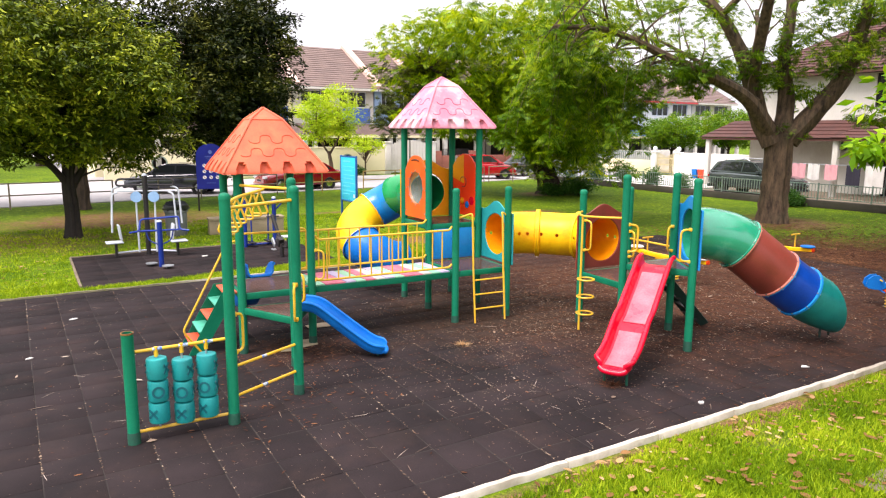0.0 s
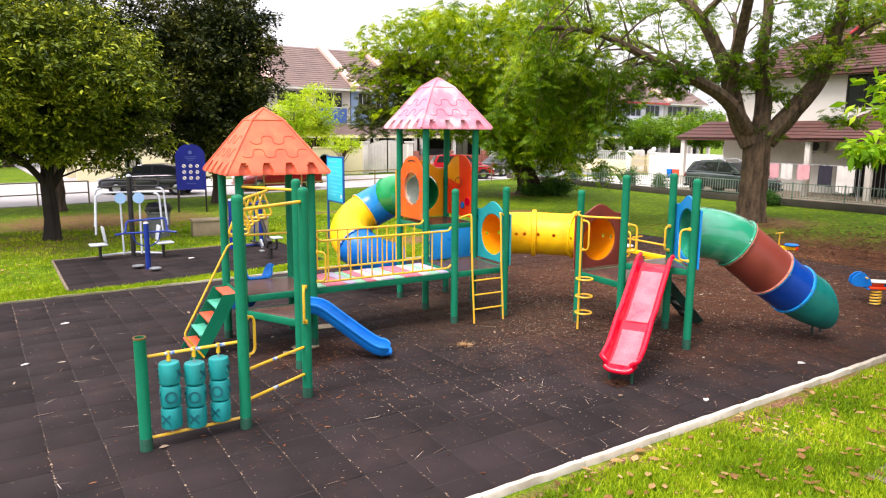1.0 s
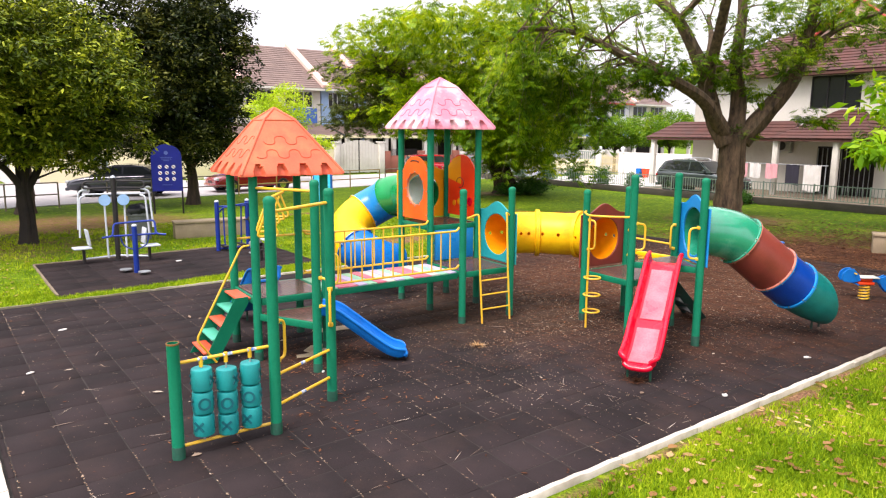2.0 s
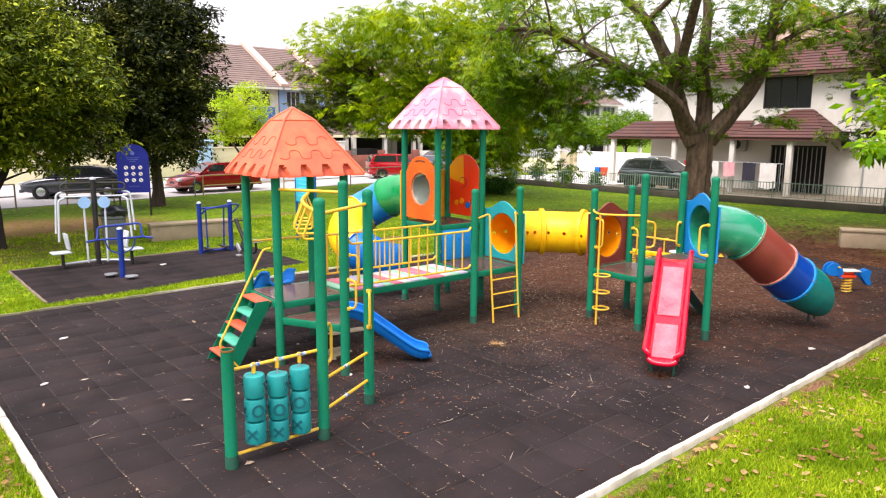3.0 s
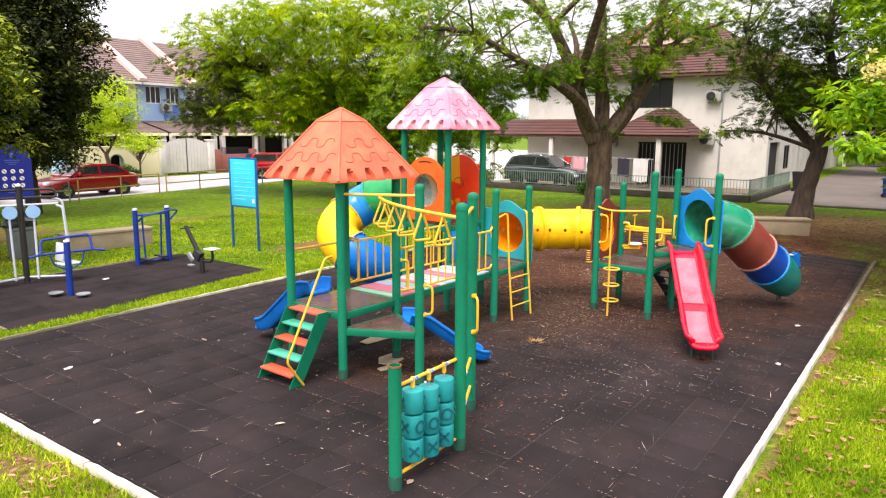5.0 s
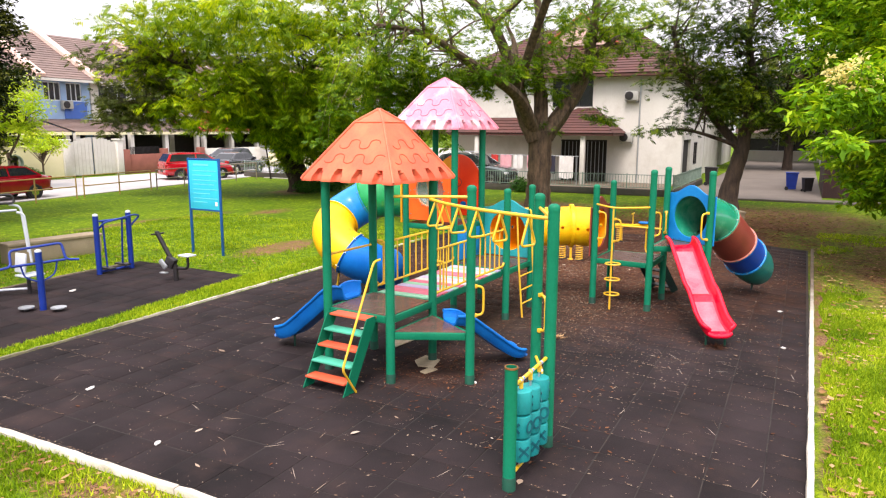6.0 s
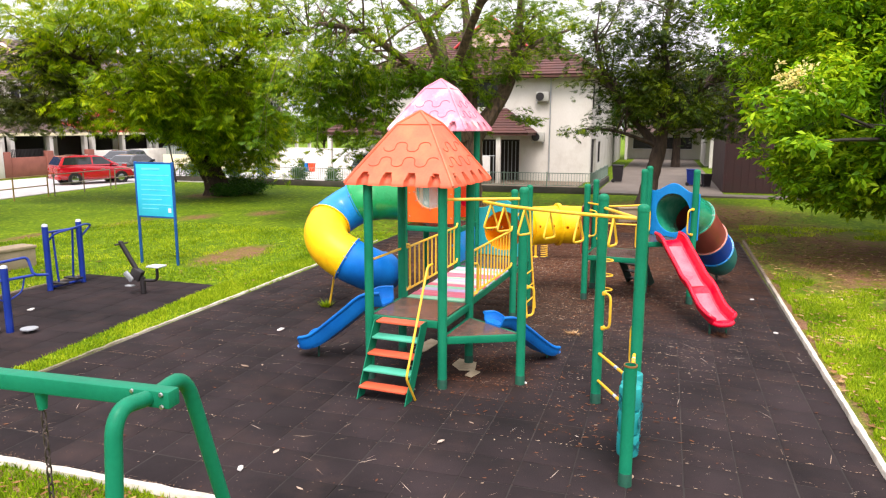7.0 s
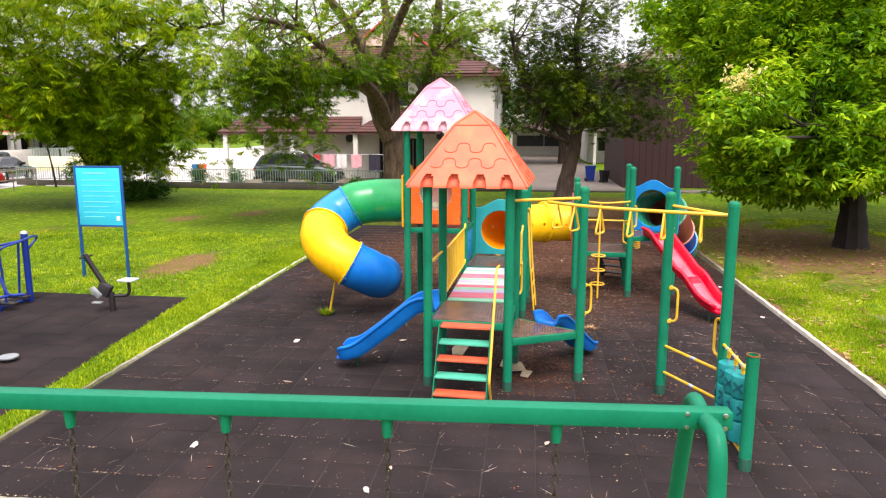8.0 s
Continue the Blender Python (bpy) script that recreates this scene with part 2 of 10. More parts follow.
GREYWALL = mat("grey_plinth", lin(84, 78, 70), lin(60, 56, 50), scale=1, rough=0.9, bump=0.3, dirt=lin(50, 58, 35), dirt_amount=0.5)
ROOF_RED = mat("red_brown_roof_tile", lin(92, 54, 47), lin(66, 40, 36), scale=1.5, fine=14, rough=0.75, bump=0.2, dirt=lin(66, 46, 40), dirt_amount=0.4, dirt_scale=0.7)
ROOF_BR = mat("brown_roof_tile", lin(126, 106, 98), lin(104, 86, 80), scale=1.2, fine=10, rough=0.8, bump=0.2, dirt=lin(86, 74, 70), dirt_amount=0.4, dirt_scale=0.7)
# brighter copy of the wall white, with strong sunlight put into its colour
LITWALL = mat("sunlit_white_wall", lin(238, 236, 231), lin(224, 221, 214), scale=0.5, fine=20, rough=0.8, bump=0.06, dirt=lin(190, 182, 168), dirt_amount=0.3, dirt_scale=0.8)
RAIL_C = mat("cream_gate_paint", lin(222, 206, 160), lin(204, 186, 140), rough=0.5, bump=0.05)
DRIVE = mat("pale_drive_concrete", lin(206, 203, 198), lin(184, 180, 174), scale=0.6, fine=30, rough=0.85, bump=0.1, dirt=lin(150, 144, 134), dirt_amount=0.4, dirt_scale=0.5)
COPING = mat("pink_coping", lin(222, 190, 176), lin(205, 170, 158), rough=0.85, bump=0.1)
AWNING = mat("red_awning", lin(205, 70, 70), lin(180, 58, 60), rough=0.6, bump=0.05)
BLUE_AWN = mat("blue_awning", lin(70, 110, 190), lin(58, 96, 175), rough=0.6, bump=0.05)
AC_GREY = mat("aged_grey_enamel", lin(176, 176, 168), lin(150, 150, 142), rough=0.5, bump=0.05, dirt=lin(110, 104, 92), dirt_amount=0.4, dirt_scale=3)
FENCE_G = mat("pale_green_fence", lin(132, 150, 138), lin(104, 124, 114), rough=0.5, bump=0.05)
RAIL_GR = mat("dull_railing", lin(150, 138, 118), lin(120, 108, 92), rough=0.5, bump=0.05, dirt=lin(130, 80, 50), dirt_amount=0.4, dirt_scale=4)
RAIL_Y = mat("yellow_railing", lin(180, 150, 80), lin(160, 130, 70), rough=0.5, bump=0.05)
PALEBLUE = mat("pale_blue_pillar", lin(170, 204, 226), lin(150, 188, 214), rough=0.85, bump=0.08)
LANE = mat("worn_lane_concrete", lin(112, 103, 94), lin(92, 84, 76), scale=0.6, fine=30, rough=0.9, bump=0.15, dirt=lin(90, 80, 70), dirt_amount=0.5, dirt_scale=0.4)
BRICKRED = mat("brick_wall", lin(150, 92, 78), lin(128, 76, 64), scale=2, rough=0.85, bump=0.2)
SHUTTER = mat("dark_red_boards", lin(52, 20, 20), lin(38, 15, 16), scale=2, rough=0.7, bump=0.2)
GLASS = glass_mat("dark_window_glass", (0.012, 0.013, 0.016), 0.25)
CARGLASS = glass_mat("car_glass", (0.015, 0.018, 0.02), 0.03)
CAR_RED = mat("red_car_paint", lin(142, 12, 28), lin(130, 10, 24), rough=0.18, coat=1.0, bump=0)
CAR_RED2 = mat("bright_red_car_paint", lin(176, 14, 32), lin(164, 12, 28), rough=0.18, coat=1.0, bump=0)
CAR_GREY = mat("dark_grey_car_paint", lin(70, 72, 82), lin(62, 64, 72), rough=0.12, metal=0.3, coat=1.0, bump=0)
CAR_SUV = mat("dark_green_grey_car_paint", lin(78, 90, 88), lin(70, 80, 80), rough=0.2, metal=0.4, coat=1.0, bump=0)
CAR_DARK = mat("black_car_paint", lin(30, 32, 36), lin(26, 28, 30), rough=0.18, coat=1.0, bump=0)
CHROME = mat("chrome", lin(210, 212, 214), lin(190, 192, 195), rough=0.15, metal=1.0, bump=0)
LAMP_R = mat("red_lamp_lens", lin(160, 16, 20), lin(140, 12, 16), rough=0.15, bump=0)
LAMP_W = mat("clear_lamp_lens", lin(220, 222, 225), lin(200, 202, 206), rough=0.1, bump=0)
BARK = mat("grey_brown_bark", lin(118, 96, 76), lin(52, 40, 32), scale=4, fine=22, rough=0.95, bump=1.0, dirt=lin(96, 92, 70), dirt_amount=0.4, dirt_scale=1.5, mottle=0.4, grain=(2.2, 2.2, 0.45))
BARK_D = mat("dark_bark", lin(84, 68, 56), lin(44, 35, 30), scale=4, fine=26, rough=0.95, bump=1.0, mottle=0.4, grain=(2, 2, 0.5))
BARK_K = mat("blackish_bark", lin(46, 38, 33), lin(28, 23, 20), scale=4, fine=26, rough=0.95, bump=1.0, mottle=0.4)
TWIG = mat("pale_twig", lin(150, 136, 112), lin(112, 98, 80), scale=6, rough=0.9, bump=0.1)
PETAL = leaf_mat("pale_yellow_petals", lin(205, 190, 110), lin(228, 214, 140), lin(240, 232, 176), 0.3)
# crown ramps widened: random leaf tones also imitate shaded depths and lit tips
LEAF_FINE = leaf_mat("feathery_leaves", lin(44, 72, 2), lin(112, 146, 4), lin(198, 206, 18), 0.32)
LEAF_BIG = leaf_mat("rain_tree_leaves", lin(36, 66, 6), lin(82, 120, 10), lin(164, 184, 30), 0.38)
LEAF_LANE = leaf_mat("dark_feathery_leaves", lin(18, 36, 3), lin(50, 76, 8), lin(128, 148, 22), 0.26)
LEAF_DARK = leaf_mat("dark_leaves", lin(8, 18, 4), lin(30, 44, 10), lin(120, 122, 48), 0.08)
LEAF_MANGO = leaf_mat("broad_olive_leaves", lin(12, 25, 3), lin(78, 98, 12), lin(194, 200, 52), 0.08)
LEAF_DULL = leaf_mat("dull_olive_leaves", lin(34, 46, 12), lin(70, 84, 26), lin(124, 128, 50), 0.2)
LEAF_YARD = leaf_mat("yard_tree_leaves", lin(44, 80, 6), lin(88, 128, 12), lin(146, 172, 30), 0.25)
LEAF_LIME = leaf_mat("lime_leaves", lin(112, 150, 20), lin(160, 188, 30), lin(206, 216, 60), 0.35)
LEAF_BRIGHT = leaf_mat("bright_broad_leaves", lin(34, 72, 3), lin(100, 148, 8), lin(194, 216, 34), 0.34)
LEAF_SHRUB = leaf_mat("shrub_leaves", lin(30, 66, 20), lin(52, 96, 28), lin(90, 130, 44), 0.25)
GRASS = leaf_mat("grass_blades", lin(62, 96, 6), lin(122, 152, 12), lin(196, 204, 48), 0.3, 0.7)
DRYLEAF = leaf_mat("dry_leaves", lin(84, 54, 30), lin(140, 102, 62), lin(206, 176, 130), 0.15, 0.7)
MULCH = leaf_mat("brown_mulch", lin(54, 32, 22), lin(92, 56, 37), lin(140, 98, 68), 0.05, 0.85)
GRIT = leaf_mat("joint_litter_bits", lin(76, 58, 46), lin(122, 98, 80), lin(190, 172, 150), 0.05, 0.85)
LITTER = leaf_mat("pale_litter", lin(104, 84, 70), lin(154, 134, 116), lin(204, 194, 182), 0.1, 0.8)


def ground_material():
    """Lawn with worn earth patches, some also painting in canopy shade, straw and fallen-leaf mulch under the big tree.
    """
    m = bpy.data.materials.new("lawn_and_earth")
    m.use_nodes = True
    nt = m.node_tree
    b = nt.nodes["Principled BSDF"]
    geo = nt.nodes.new("ShaderNodeNewGeometry")

    def noise_at(s, d=6, r=0.6):
        n = nt.nodes.new("ShaderNodeTexNoise")
        n.inputs["Scale"].default_value, n.inputs["Detail"].default_value, n.inputs["Roughness"].default_value = s, d, r
        nt.links.new(geo.outputs["Position"], n.inputs["Vector"])
        return n.outputs[0]

    def rng(v, a, z, lo=0.0, hi=1.0):
        n = nt.nodes.new("ShaderNodeMapRange")
        for i, q in enumerate((a, z, lo, hi)):
            n.inputs[i + 1].default_value = q
        nt.links.new(v, n.inputs[0])
        return n.outputs[0]

    def mixc(f, a, c):
        n = nt.nodes.new("ShaderNodeMixRGB")
        nt.links.new(f, n.inputs[0])
        for s, v in ((n.inputs[1], a), (n.inputs[2], c)):
            if isinstance(v, tuple):
                s.default_value = (*v, 1)
            else:
                nt.links.new(v, s)
        return n.outputs[0]

    def op(kind, a, c):
        n = nt.nodes.new("ShaderNodeMath")
        n.operation = kind
        n.use_clamp = True
        for s, v in ((n.inputs[0], a), (n.inputs[1], c)):
            if isinstance(v, float):
                s.default_value = v
            else:
                nt.links.new(v, s)
        return n.outputs[0]

    def patch(x, y, rx, ry, soft):
        """1 inside an ellipse on the ground with a ragged edge."""
        mp = nt.nodes.new("ShaderNodeVectorMath")
        mp.operation = "SUBTRACT"
        nt.links.new(geo.outputs["Position"], mp.inputs[0])
        mp.inputs[1].default_value = (x, y, 0)
        sc = nt.nodes.new("ShaderNodeVectorMath")
        sc.operation = "MULTIPLY"
        nt.links.new(mp.outputs[0], sc.inputs[0])
        sc.inputs[1].default_value = (1 / rx, 1 / ry, 0)
        ln = nt.nodes.new("ShaderNodeVectorMath")
        ln.operation = "LENGTH"
        nt.links.new(sc.outputs[0], ln.inputs[0])
        rag = nt.nodes.new("ShaderNodeMath")
        rag.operation = "MULTIPLY_ADD"
        nt.links.new(noise_at(0.9), rag.inputs[0])
        rag.inputs[1].default_value = 0.9
        nt.links.new(ln.outputs["Value"], rag.inputs[2])
        return rng(rag.outputs[0], 1.45, 1.45 - soft)

    green = mixc(rng(noise_at(0.5), 0.35, 0.65), lin(86, 124, 4), lin(136, 162, 10))
    green = mixc(rng(noise_at(45, 3), 0.35, 0.7), lin(54, 76, 8), green)
    green = mixc(rng(noise_at(6.5), 0.50, 0.64), green, lin(62, 90, 5))
    green = mixc(rng(noise_at(4.6), 0.55, 0.70), green, lin(142, 164, 16))
    earth = mixc(rng(noise_at(2.0), 0.35, 0.65), lin(86, 60, 44), lin(120, 88, 66))
    earth = mixc(rng(noise_at(30, 4), 0.45, 0.62), earth, lin(148, 112, 84))
    earth = mixc(rng(noise_at(24, 4), 0.56, 0.68), earth, lin(58, 42, 34))
    earth = mixc(rng(noise_at(5, 6), 0.46, 0.6), earth, lin(104, 102, 30))
    humus = mixc(rng(noise_at(2.4), 0.35, 0.65), lin(50, 33, 24), lin(82, 54, 38))
    humus = mixc(rng(noise_at(26, 5), 0.48, 0.64), humus, lin(128, 88, 60))
    humus = mixc(rng(noise_at(18, 5), 0.54, 0.66), humus, lin(36, 27, 21))
    earth = mixc(patch(16.5, 8.8, 7.6, 6.6, 0.6), earth, humus)
    f = rng(noise_at(0.35), 0.62, 0.75, 0.0, 0.5)
    for q in PATCHES:
        f = op("MAXIMUM", f, patch(*q))
    nt.links.new(mixc(f, green, earth), b.inputs["Base Color"])
    b.inputs["Roughness"].default_value = 0.95
    b.inputs["Specular IOR Level"].default_value = 0.15
    bp = nt.nodes.new("ShaderNodeBump")
    bp.inputs["Strength"].default_value, bp.inputs["Distance"].default_value = 0.8, 0.03
    nt.links.new(noise_at(40, 4), bp.inputs["Height"])
    nt.links.new(bp.outputs[0], b.inputs["Normal"])
    return m


# worn earth: x, y, half-sizes, softness of the edge
BENCH_C = mat("warm_worn_concrete", lin(168, 150, 124), lin(142, 126, 102), scale=2, rough=0.9, bump=0.3, dirt=lin(92, 84, 64), dirt_amount=0.4)
# soil at (17.5, 2.4), (14.0, 1.2), (22.5, 6.0) also paints in canopy shade
PATCHES = [(7.5, 4.40, 9.5, 0.2, 0.6), (6.5, 1.2, 2.6, 1.0, 0.9), (-0.9, 10.0, 0.35, 5.0, 0.6), (-2.4, 9.6, 1.4, 2.2, 1.0), (16.0, 8.5, 6.5, 5.5, 0.5), (3.0, 25.5, 4.5, 3.2, 0.5), (9.6, 16.9, 1.8, 0.75, 0.4), (10.4, 24.2, 2.4, 0.45, 0.8), (13.5, 23.7, 1.7, 0.5, 0.8), (15.5, 22.4, 1.3, 0.75, 0.8), (17.2, 20.8, 1.2, 0.8, 0.8), (18.9, 19.0, 1.3, 0.8, 0.8), (17.5, 2.4, 4.5, 2.4, 0.9), (22.5, 26.8, 1.8, 1.6, 0.5),
           (0.6, 21.6, 4.4, 2.6, 1.0), (22.5, 6.0, 5.0, 4.5, 0.5), (14.0, 1.2, 5.8, 4.0, 0.5), (22.3, 14.3, 2.5, 2.5, 0.5)]
GROUND = ground_material()


def add_soil(m, x, y, rx, ry, soil, amount):
    """Trodden soil and leaf dust lying on a surface, over an area with a ragged edge."""
    nt = m.node_tree
    b = nt.nodes["Principled BSDF"]
    old = b.inputs["Base Color"].links[0].from_socket
    geo = nt.nodes.new("ShaderNodeNewGeometry")
    sub = nt.nodes.new("ShaderNodeVectorMath")
    sub.operation = "SUBTRACT"
    sub.inputs[1].default_value = (x, y, 0)
    mul = nt.nodes.new("ShaderNodeVectorMath")
    mul.operation = "MULTIPLY"
    mul.inputs[1].default_value = (1 / rx, 1 / ry, 0)
    ln = nt.nodes.new("ShaderNodeVectorMath")
    ln.operation = "LENGTH"
    nt.links.new(geo.outputs["Position"], sub.inputs[0])
    nt.links.new(sub.outputs[0], mul.inputs[0])
    nt.links.new(mul.outputs[0], ln.inputs[0])
    n = nt.nodes.new("ShaderNodeTexNoise")
    n.inputs["Scale"].default_value, n.inputs["Detail"].default_value, n.inputs["Roughness"].default_value = 1.1, 9, 0.7
    nt.links.new(geo.outputs["Position"], n.inputs["Vector"])
    ad = nt.nodes.new("ShaderNodeMath")
    ad.operation = "MULTIPLY_ADD"
    ad.inputs[1].default_value = 1.1
    nt.links.new(n.outputs[0], ad.inputs[0])
    nt.links.new(ln.outputs["Value"], ad.inputs[2])
    mr = nt.nodes.new("ShaderNodeMapRange")
    for i, q in enumerate((1.65, 1.0, 0.0, amount)):
        mr.inputs[i + 1].default_value = q
    nt.links.new(ad.outputs[0], mr.inputs[0])
    mx = nt.nodes.new("ShaderNodeMixRGB")
    nt.links.new(mr.outputs[0], mx.inputs[0])
    nt.links.new(old, mx.inputs[1])
    fine = nt.nodes.new("ShaderNodeTexNoise")
    fine.inputs["Scale"].default_value, fine.inputs["Detail"].default_value, fine.inputs["Roughness"].default_value = 11, 8, 0.75
    nt.links.new(geo.outputs["Position"], fine.inputs["Vector"])
    tone = nt.nodes.new("ShaderNodeValToRGB")
    tone.color_ramp.elements[0].position, tone.color_ramp.elements[1].position = 0.38, 0.66
    tone.color_ramp.elements[0].color = (*[c * 0.38 for c in soil], 1)
    tone.color_ramp.elements[1].color = (*[c * 1.45 for c in soil], 1)
    nt.links.new(fine.outputs[0], tone.inputs[0])
    nt.links.new(tone.outputs[0], mx.inputs[2])
    nt.links.new(mx.outputs[0], b.inputs["Base Color"])


for q in (RUBBER, JOINT):
    add_soil(q, 11.2, 9.2, 6.0, 4.8, lin(80, 50, 35), 0.85)
    add_soil(q, 6.8, 9.4, 2.6, 2.0, lin(60, 46, 35), 0.6)
    add_soil(q, 3.3, 8.9, 1.0, 0.8, lin(74, 50, 40), 0.6)
add_soil(CURB, 0.0, 14.27, 4.6, 1.6, lin(92, 88, 46), 0.85)
add_soil(CURB, 14.6, 4.6, 5.6, 2.2, lin(92, 70, 50), 0.9)
# ---- building helpers ----
def world_of(ob):
    m = ob.matrix_basis.copy()
    while ob.parent:
        ob = ob.parent
        m = ob.matrix_basis @ m
    return m


def thing(name, label, category, at=(0, 0, 0), rz=0.0, group="", kind=""):
    ob = new(name)
    ob.empty_display_size = 0.1
    ob.matrix_basis = pose(at[0], at[1], at[2], 0, 0, rz)
    return tagged(ob, label, category, group, kind)


def part(name, bm, material, parent, label="", smooth=True, local=False):
    """Links a bmesh, given in world places (or in its thing's own with local=True), as one mesh under a thing or a part."""
    me = bpy.data.meshes.new(name)
    if not local:
        bm.transform(world_of(parent).inverted())
    bmesh.ops.recalc_face_normals(bm, faces=bm.faces)
    bm.to_mesh(me)
    bm.free()
    if smooth:
        shade(me)
    me.materials.append(material)
    ob = new(name, me)
    ob.parent = parent
    if label:
        ob["label"] = label
    return ob


def shade(me, limit=40.0):
    me.polygons.foreach_set("use_smooth", [True] * len(me.polygons))
    me.set_sharp_from_angle(angle=radians(limit))


def again(ob, m, parent=None):
    """A second object on the same mesh, at the local pose m."""
    o = new(ob.name.split(".")[0], ob.data)
    o.parent = parent or ob.parent
    o.matrix_basis = m
    if "label" in ob:
        o["label"] = ob["label"]
    return o


def single(name, bm, material, label, category, at=(0, 0, 0), group="", kind="", smooth=True):
    """A thing that is one mesh, given in world places."""
    me = bpy.data.meshes.new(name)
    bm.transform(Matrix.Translation(at).inverted())
    bmesh.ops.recalc_face_normals(bm, faces=bm.faces)
    bm.to_mesh(me)
    bm.free()
    if smooth:
        shade(me)
    me.materials.append(material)
    ob = new(name, me)
    ob.location = at
    return tagged(ob, label, category, group, kind)


def arrays(name, v, f, material, smooth=False):
    """A mesh from numpy arrays: vertices and faces of equal size."""
    me = bpy.data.meshes.new(name)
    n, k = f.shape
    me.vertices.add(len(v))
    me.vertices.foreach_set("co", np.ascontiguousarray(v, dtype=np.float32).ravel())
    me.loops.add(n * k)
    me.loops.foreach_set("vertex_index", np.ascontiguousarray(f, dtype=np.int32).ravel())
    me.polygons.add(n)
    me.polygons.foreach_set("loop_start", np.arange(0, n * k, k, dtype=np.int32))
    me.update(calc_edges=True)
    me.materials.append(material)
    if smooth:
        me.polygons.foreach_set("use_smooth", [True] * n)
    return me


def box(bm, lo, hi, m=None, bevel=0.0):
    g = bmesh.ops.create_cube(bm, size=1)
    c = [(a + b) / 2 for a, b in zip(lo, hi)]
    s = [b - a for a, b in zip(lo, hi)]
    mm = Matrix.Translation(c) @ Matrix.Diagonal((*s, 1))
    bmesh.ops.transform(bm, matrix=(m @ mm) if m else mm, verts=g["verts"])
    if bevel:
        es = list({e for v in g["verts"] for e in v.link_edges})
        bmesh.ops.bevel(bm, geom=es, offset=bevel, segments=2, affect="EDGES", profile=0.5)
    return bm


def newbox(lo, hi, m=None, bevel=0.0):
    return box(bmesh.new(), lo, hi, m, bevel)


def lathe(bm, prof, seg=16, m=None, close=False):
    """Turns a profile of (radius, height) about z."""
    rings = []
    for r, z in prof:
        if r < 1e-5:
            rings.append([bm.verts.new((0, 0, z))])
        else:
            rings.append([bm.verts.new((r * math.cos(2 * math.pi * i / seg), r * math.sin(2 * math.pi * i / seg), z)) for i in range(seg)])
    pairs = list(zip(rings, rings[1:])) + ([(rings[-1], rings[0])] if close else [])
    for a, b in pairs:
        for i in range(seg):
            j = (i + 1) % seg
            q = [a[i % len(a)], a[j % len(a)], b[j % len(b)], b[i % len(b)]]
            q = [v for k, v in enumerate(q) if v not in q[:k]]
            if len(q) > 2:
                bm.faces.new(q)
    if m:
        bmesh.ops.transform(bm, matrix=m, verts=[v for r in rings for v in r])
    return bm


def frames_along(pts, side=None):
    pts = [Vector(p) for p in pts]
    out, u = [], None
    for i, p in enumerate(pts):
        t = (pts[min(i + 1, len(pts) - 1)] - pts[max(i - 1, 0)]).normalized()
        if side:
            s = Vector(side)
            s = (s - t * s.dot(t)).normalized()
        else:
            if u is None:
                u = t.orthogonal().normalized()
            u = (u - t * u.dot(t)).normalized()
            s = u
        out.append((p, s, t.cross(s) * (-1 if side else 1)))
    return out


def sweep(bm, pts, prof, side=None, caps=True, closed=False, scales=None):
    """Carries a closed profile of (side, up) along a line."""
    rings = []
    for k, (p, s, w) in enumerate(frames_along(pts, side)):
        q = scales[k] if scales else 1.0
        rings.append([bm.verts.new(p + s * a * q + w * b * q) for a, b in prof])
    n = len(prof)
    for a, b in list(zip(rings, rings[1:])) + ([(rings[-1], rings[0])] if closed else []):
        for i in range(n):
            bm.faces.new((a[i], a[(i + 1) % n], b[(i + 1) % n], b[i]))
    if caps and not closed:
        bm.faces.new(rings[0])
        bm.faces.new(rings[-1])
    return bm


def ring(r, seg=8):
    return [(r * math.cos(2 * math.pi * i / seg), r * math.sin(2 * math.pi * i / seg)) for i in range(seg)]


def tube(bm, pts, r, seg=8, closed=False, scales=None):
    return sweep(bm, pts, ring(r, seg), closed=closed, scales=scales)


def bend(pts, rad, n=4):
    """Rounds the corners of a line."""
    pts = [Vector(p) for p in pts]
    out = [pts[0]]
    for a, b, c in zip(pts, pts[1:], pts[2:]):
        r1, r2 = min(rad, (a - b).length * 0.49), min(rad, (c - b).length * 0.49)
        p, q = b + (a - b).normalized() * r1, b + (c - b).normalized() * r2
        for i in range(n + 1):
            t = i / n
            out.append(p * (1 - t) ** 2 + b * 2 * t * (1 - t) + q * t * t)
    return out + [pts[-1]]


def spline(pts, n=8):
    """A smooth line through the points."""
    p = [Vector(q) for q in pts]
    p = [p[0] * 2 - p[1]] + p + [p[-1] * 2 - p[-2]]
    out = []
    for i in range(1, len(p) - 2):
        for k in range(n):
            t = k / n
            a, b, c, d = p[i - 1], p[i], p[i + 1], p[i + 2]
            out.append(0.5 * ((2 * b) + (c - a) * t + (2 * a - 5 * b + 4 * c - d) * t * t + (3 * b - a - 3 * c + d) * t ** 3))
    return out + [p[-2]]


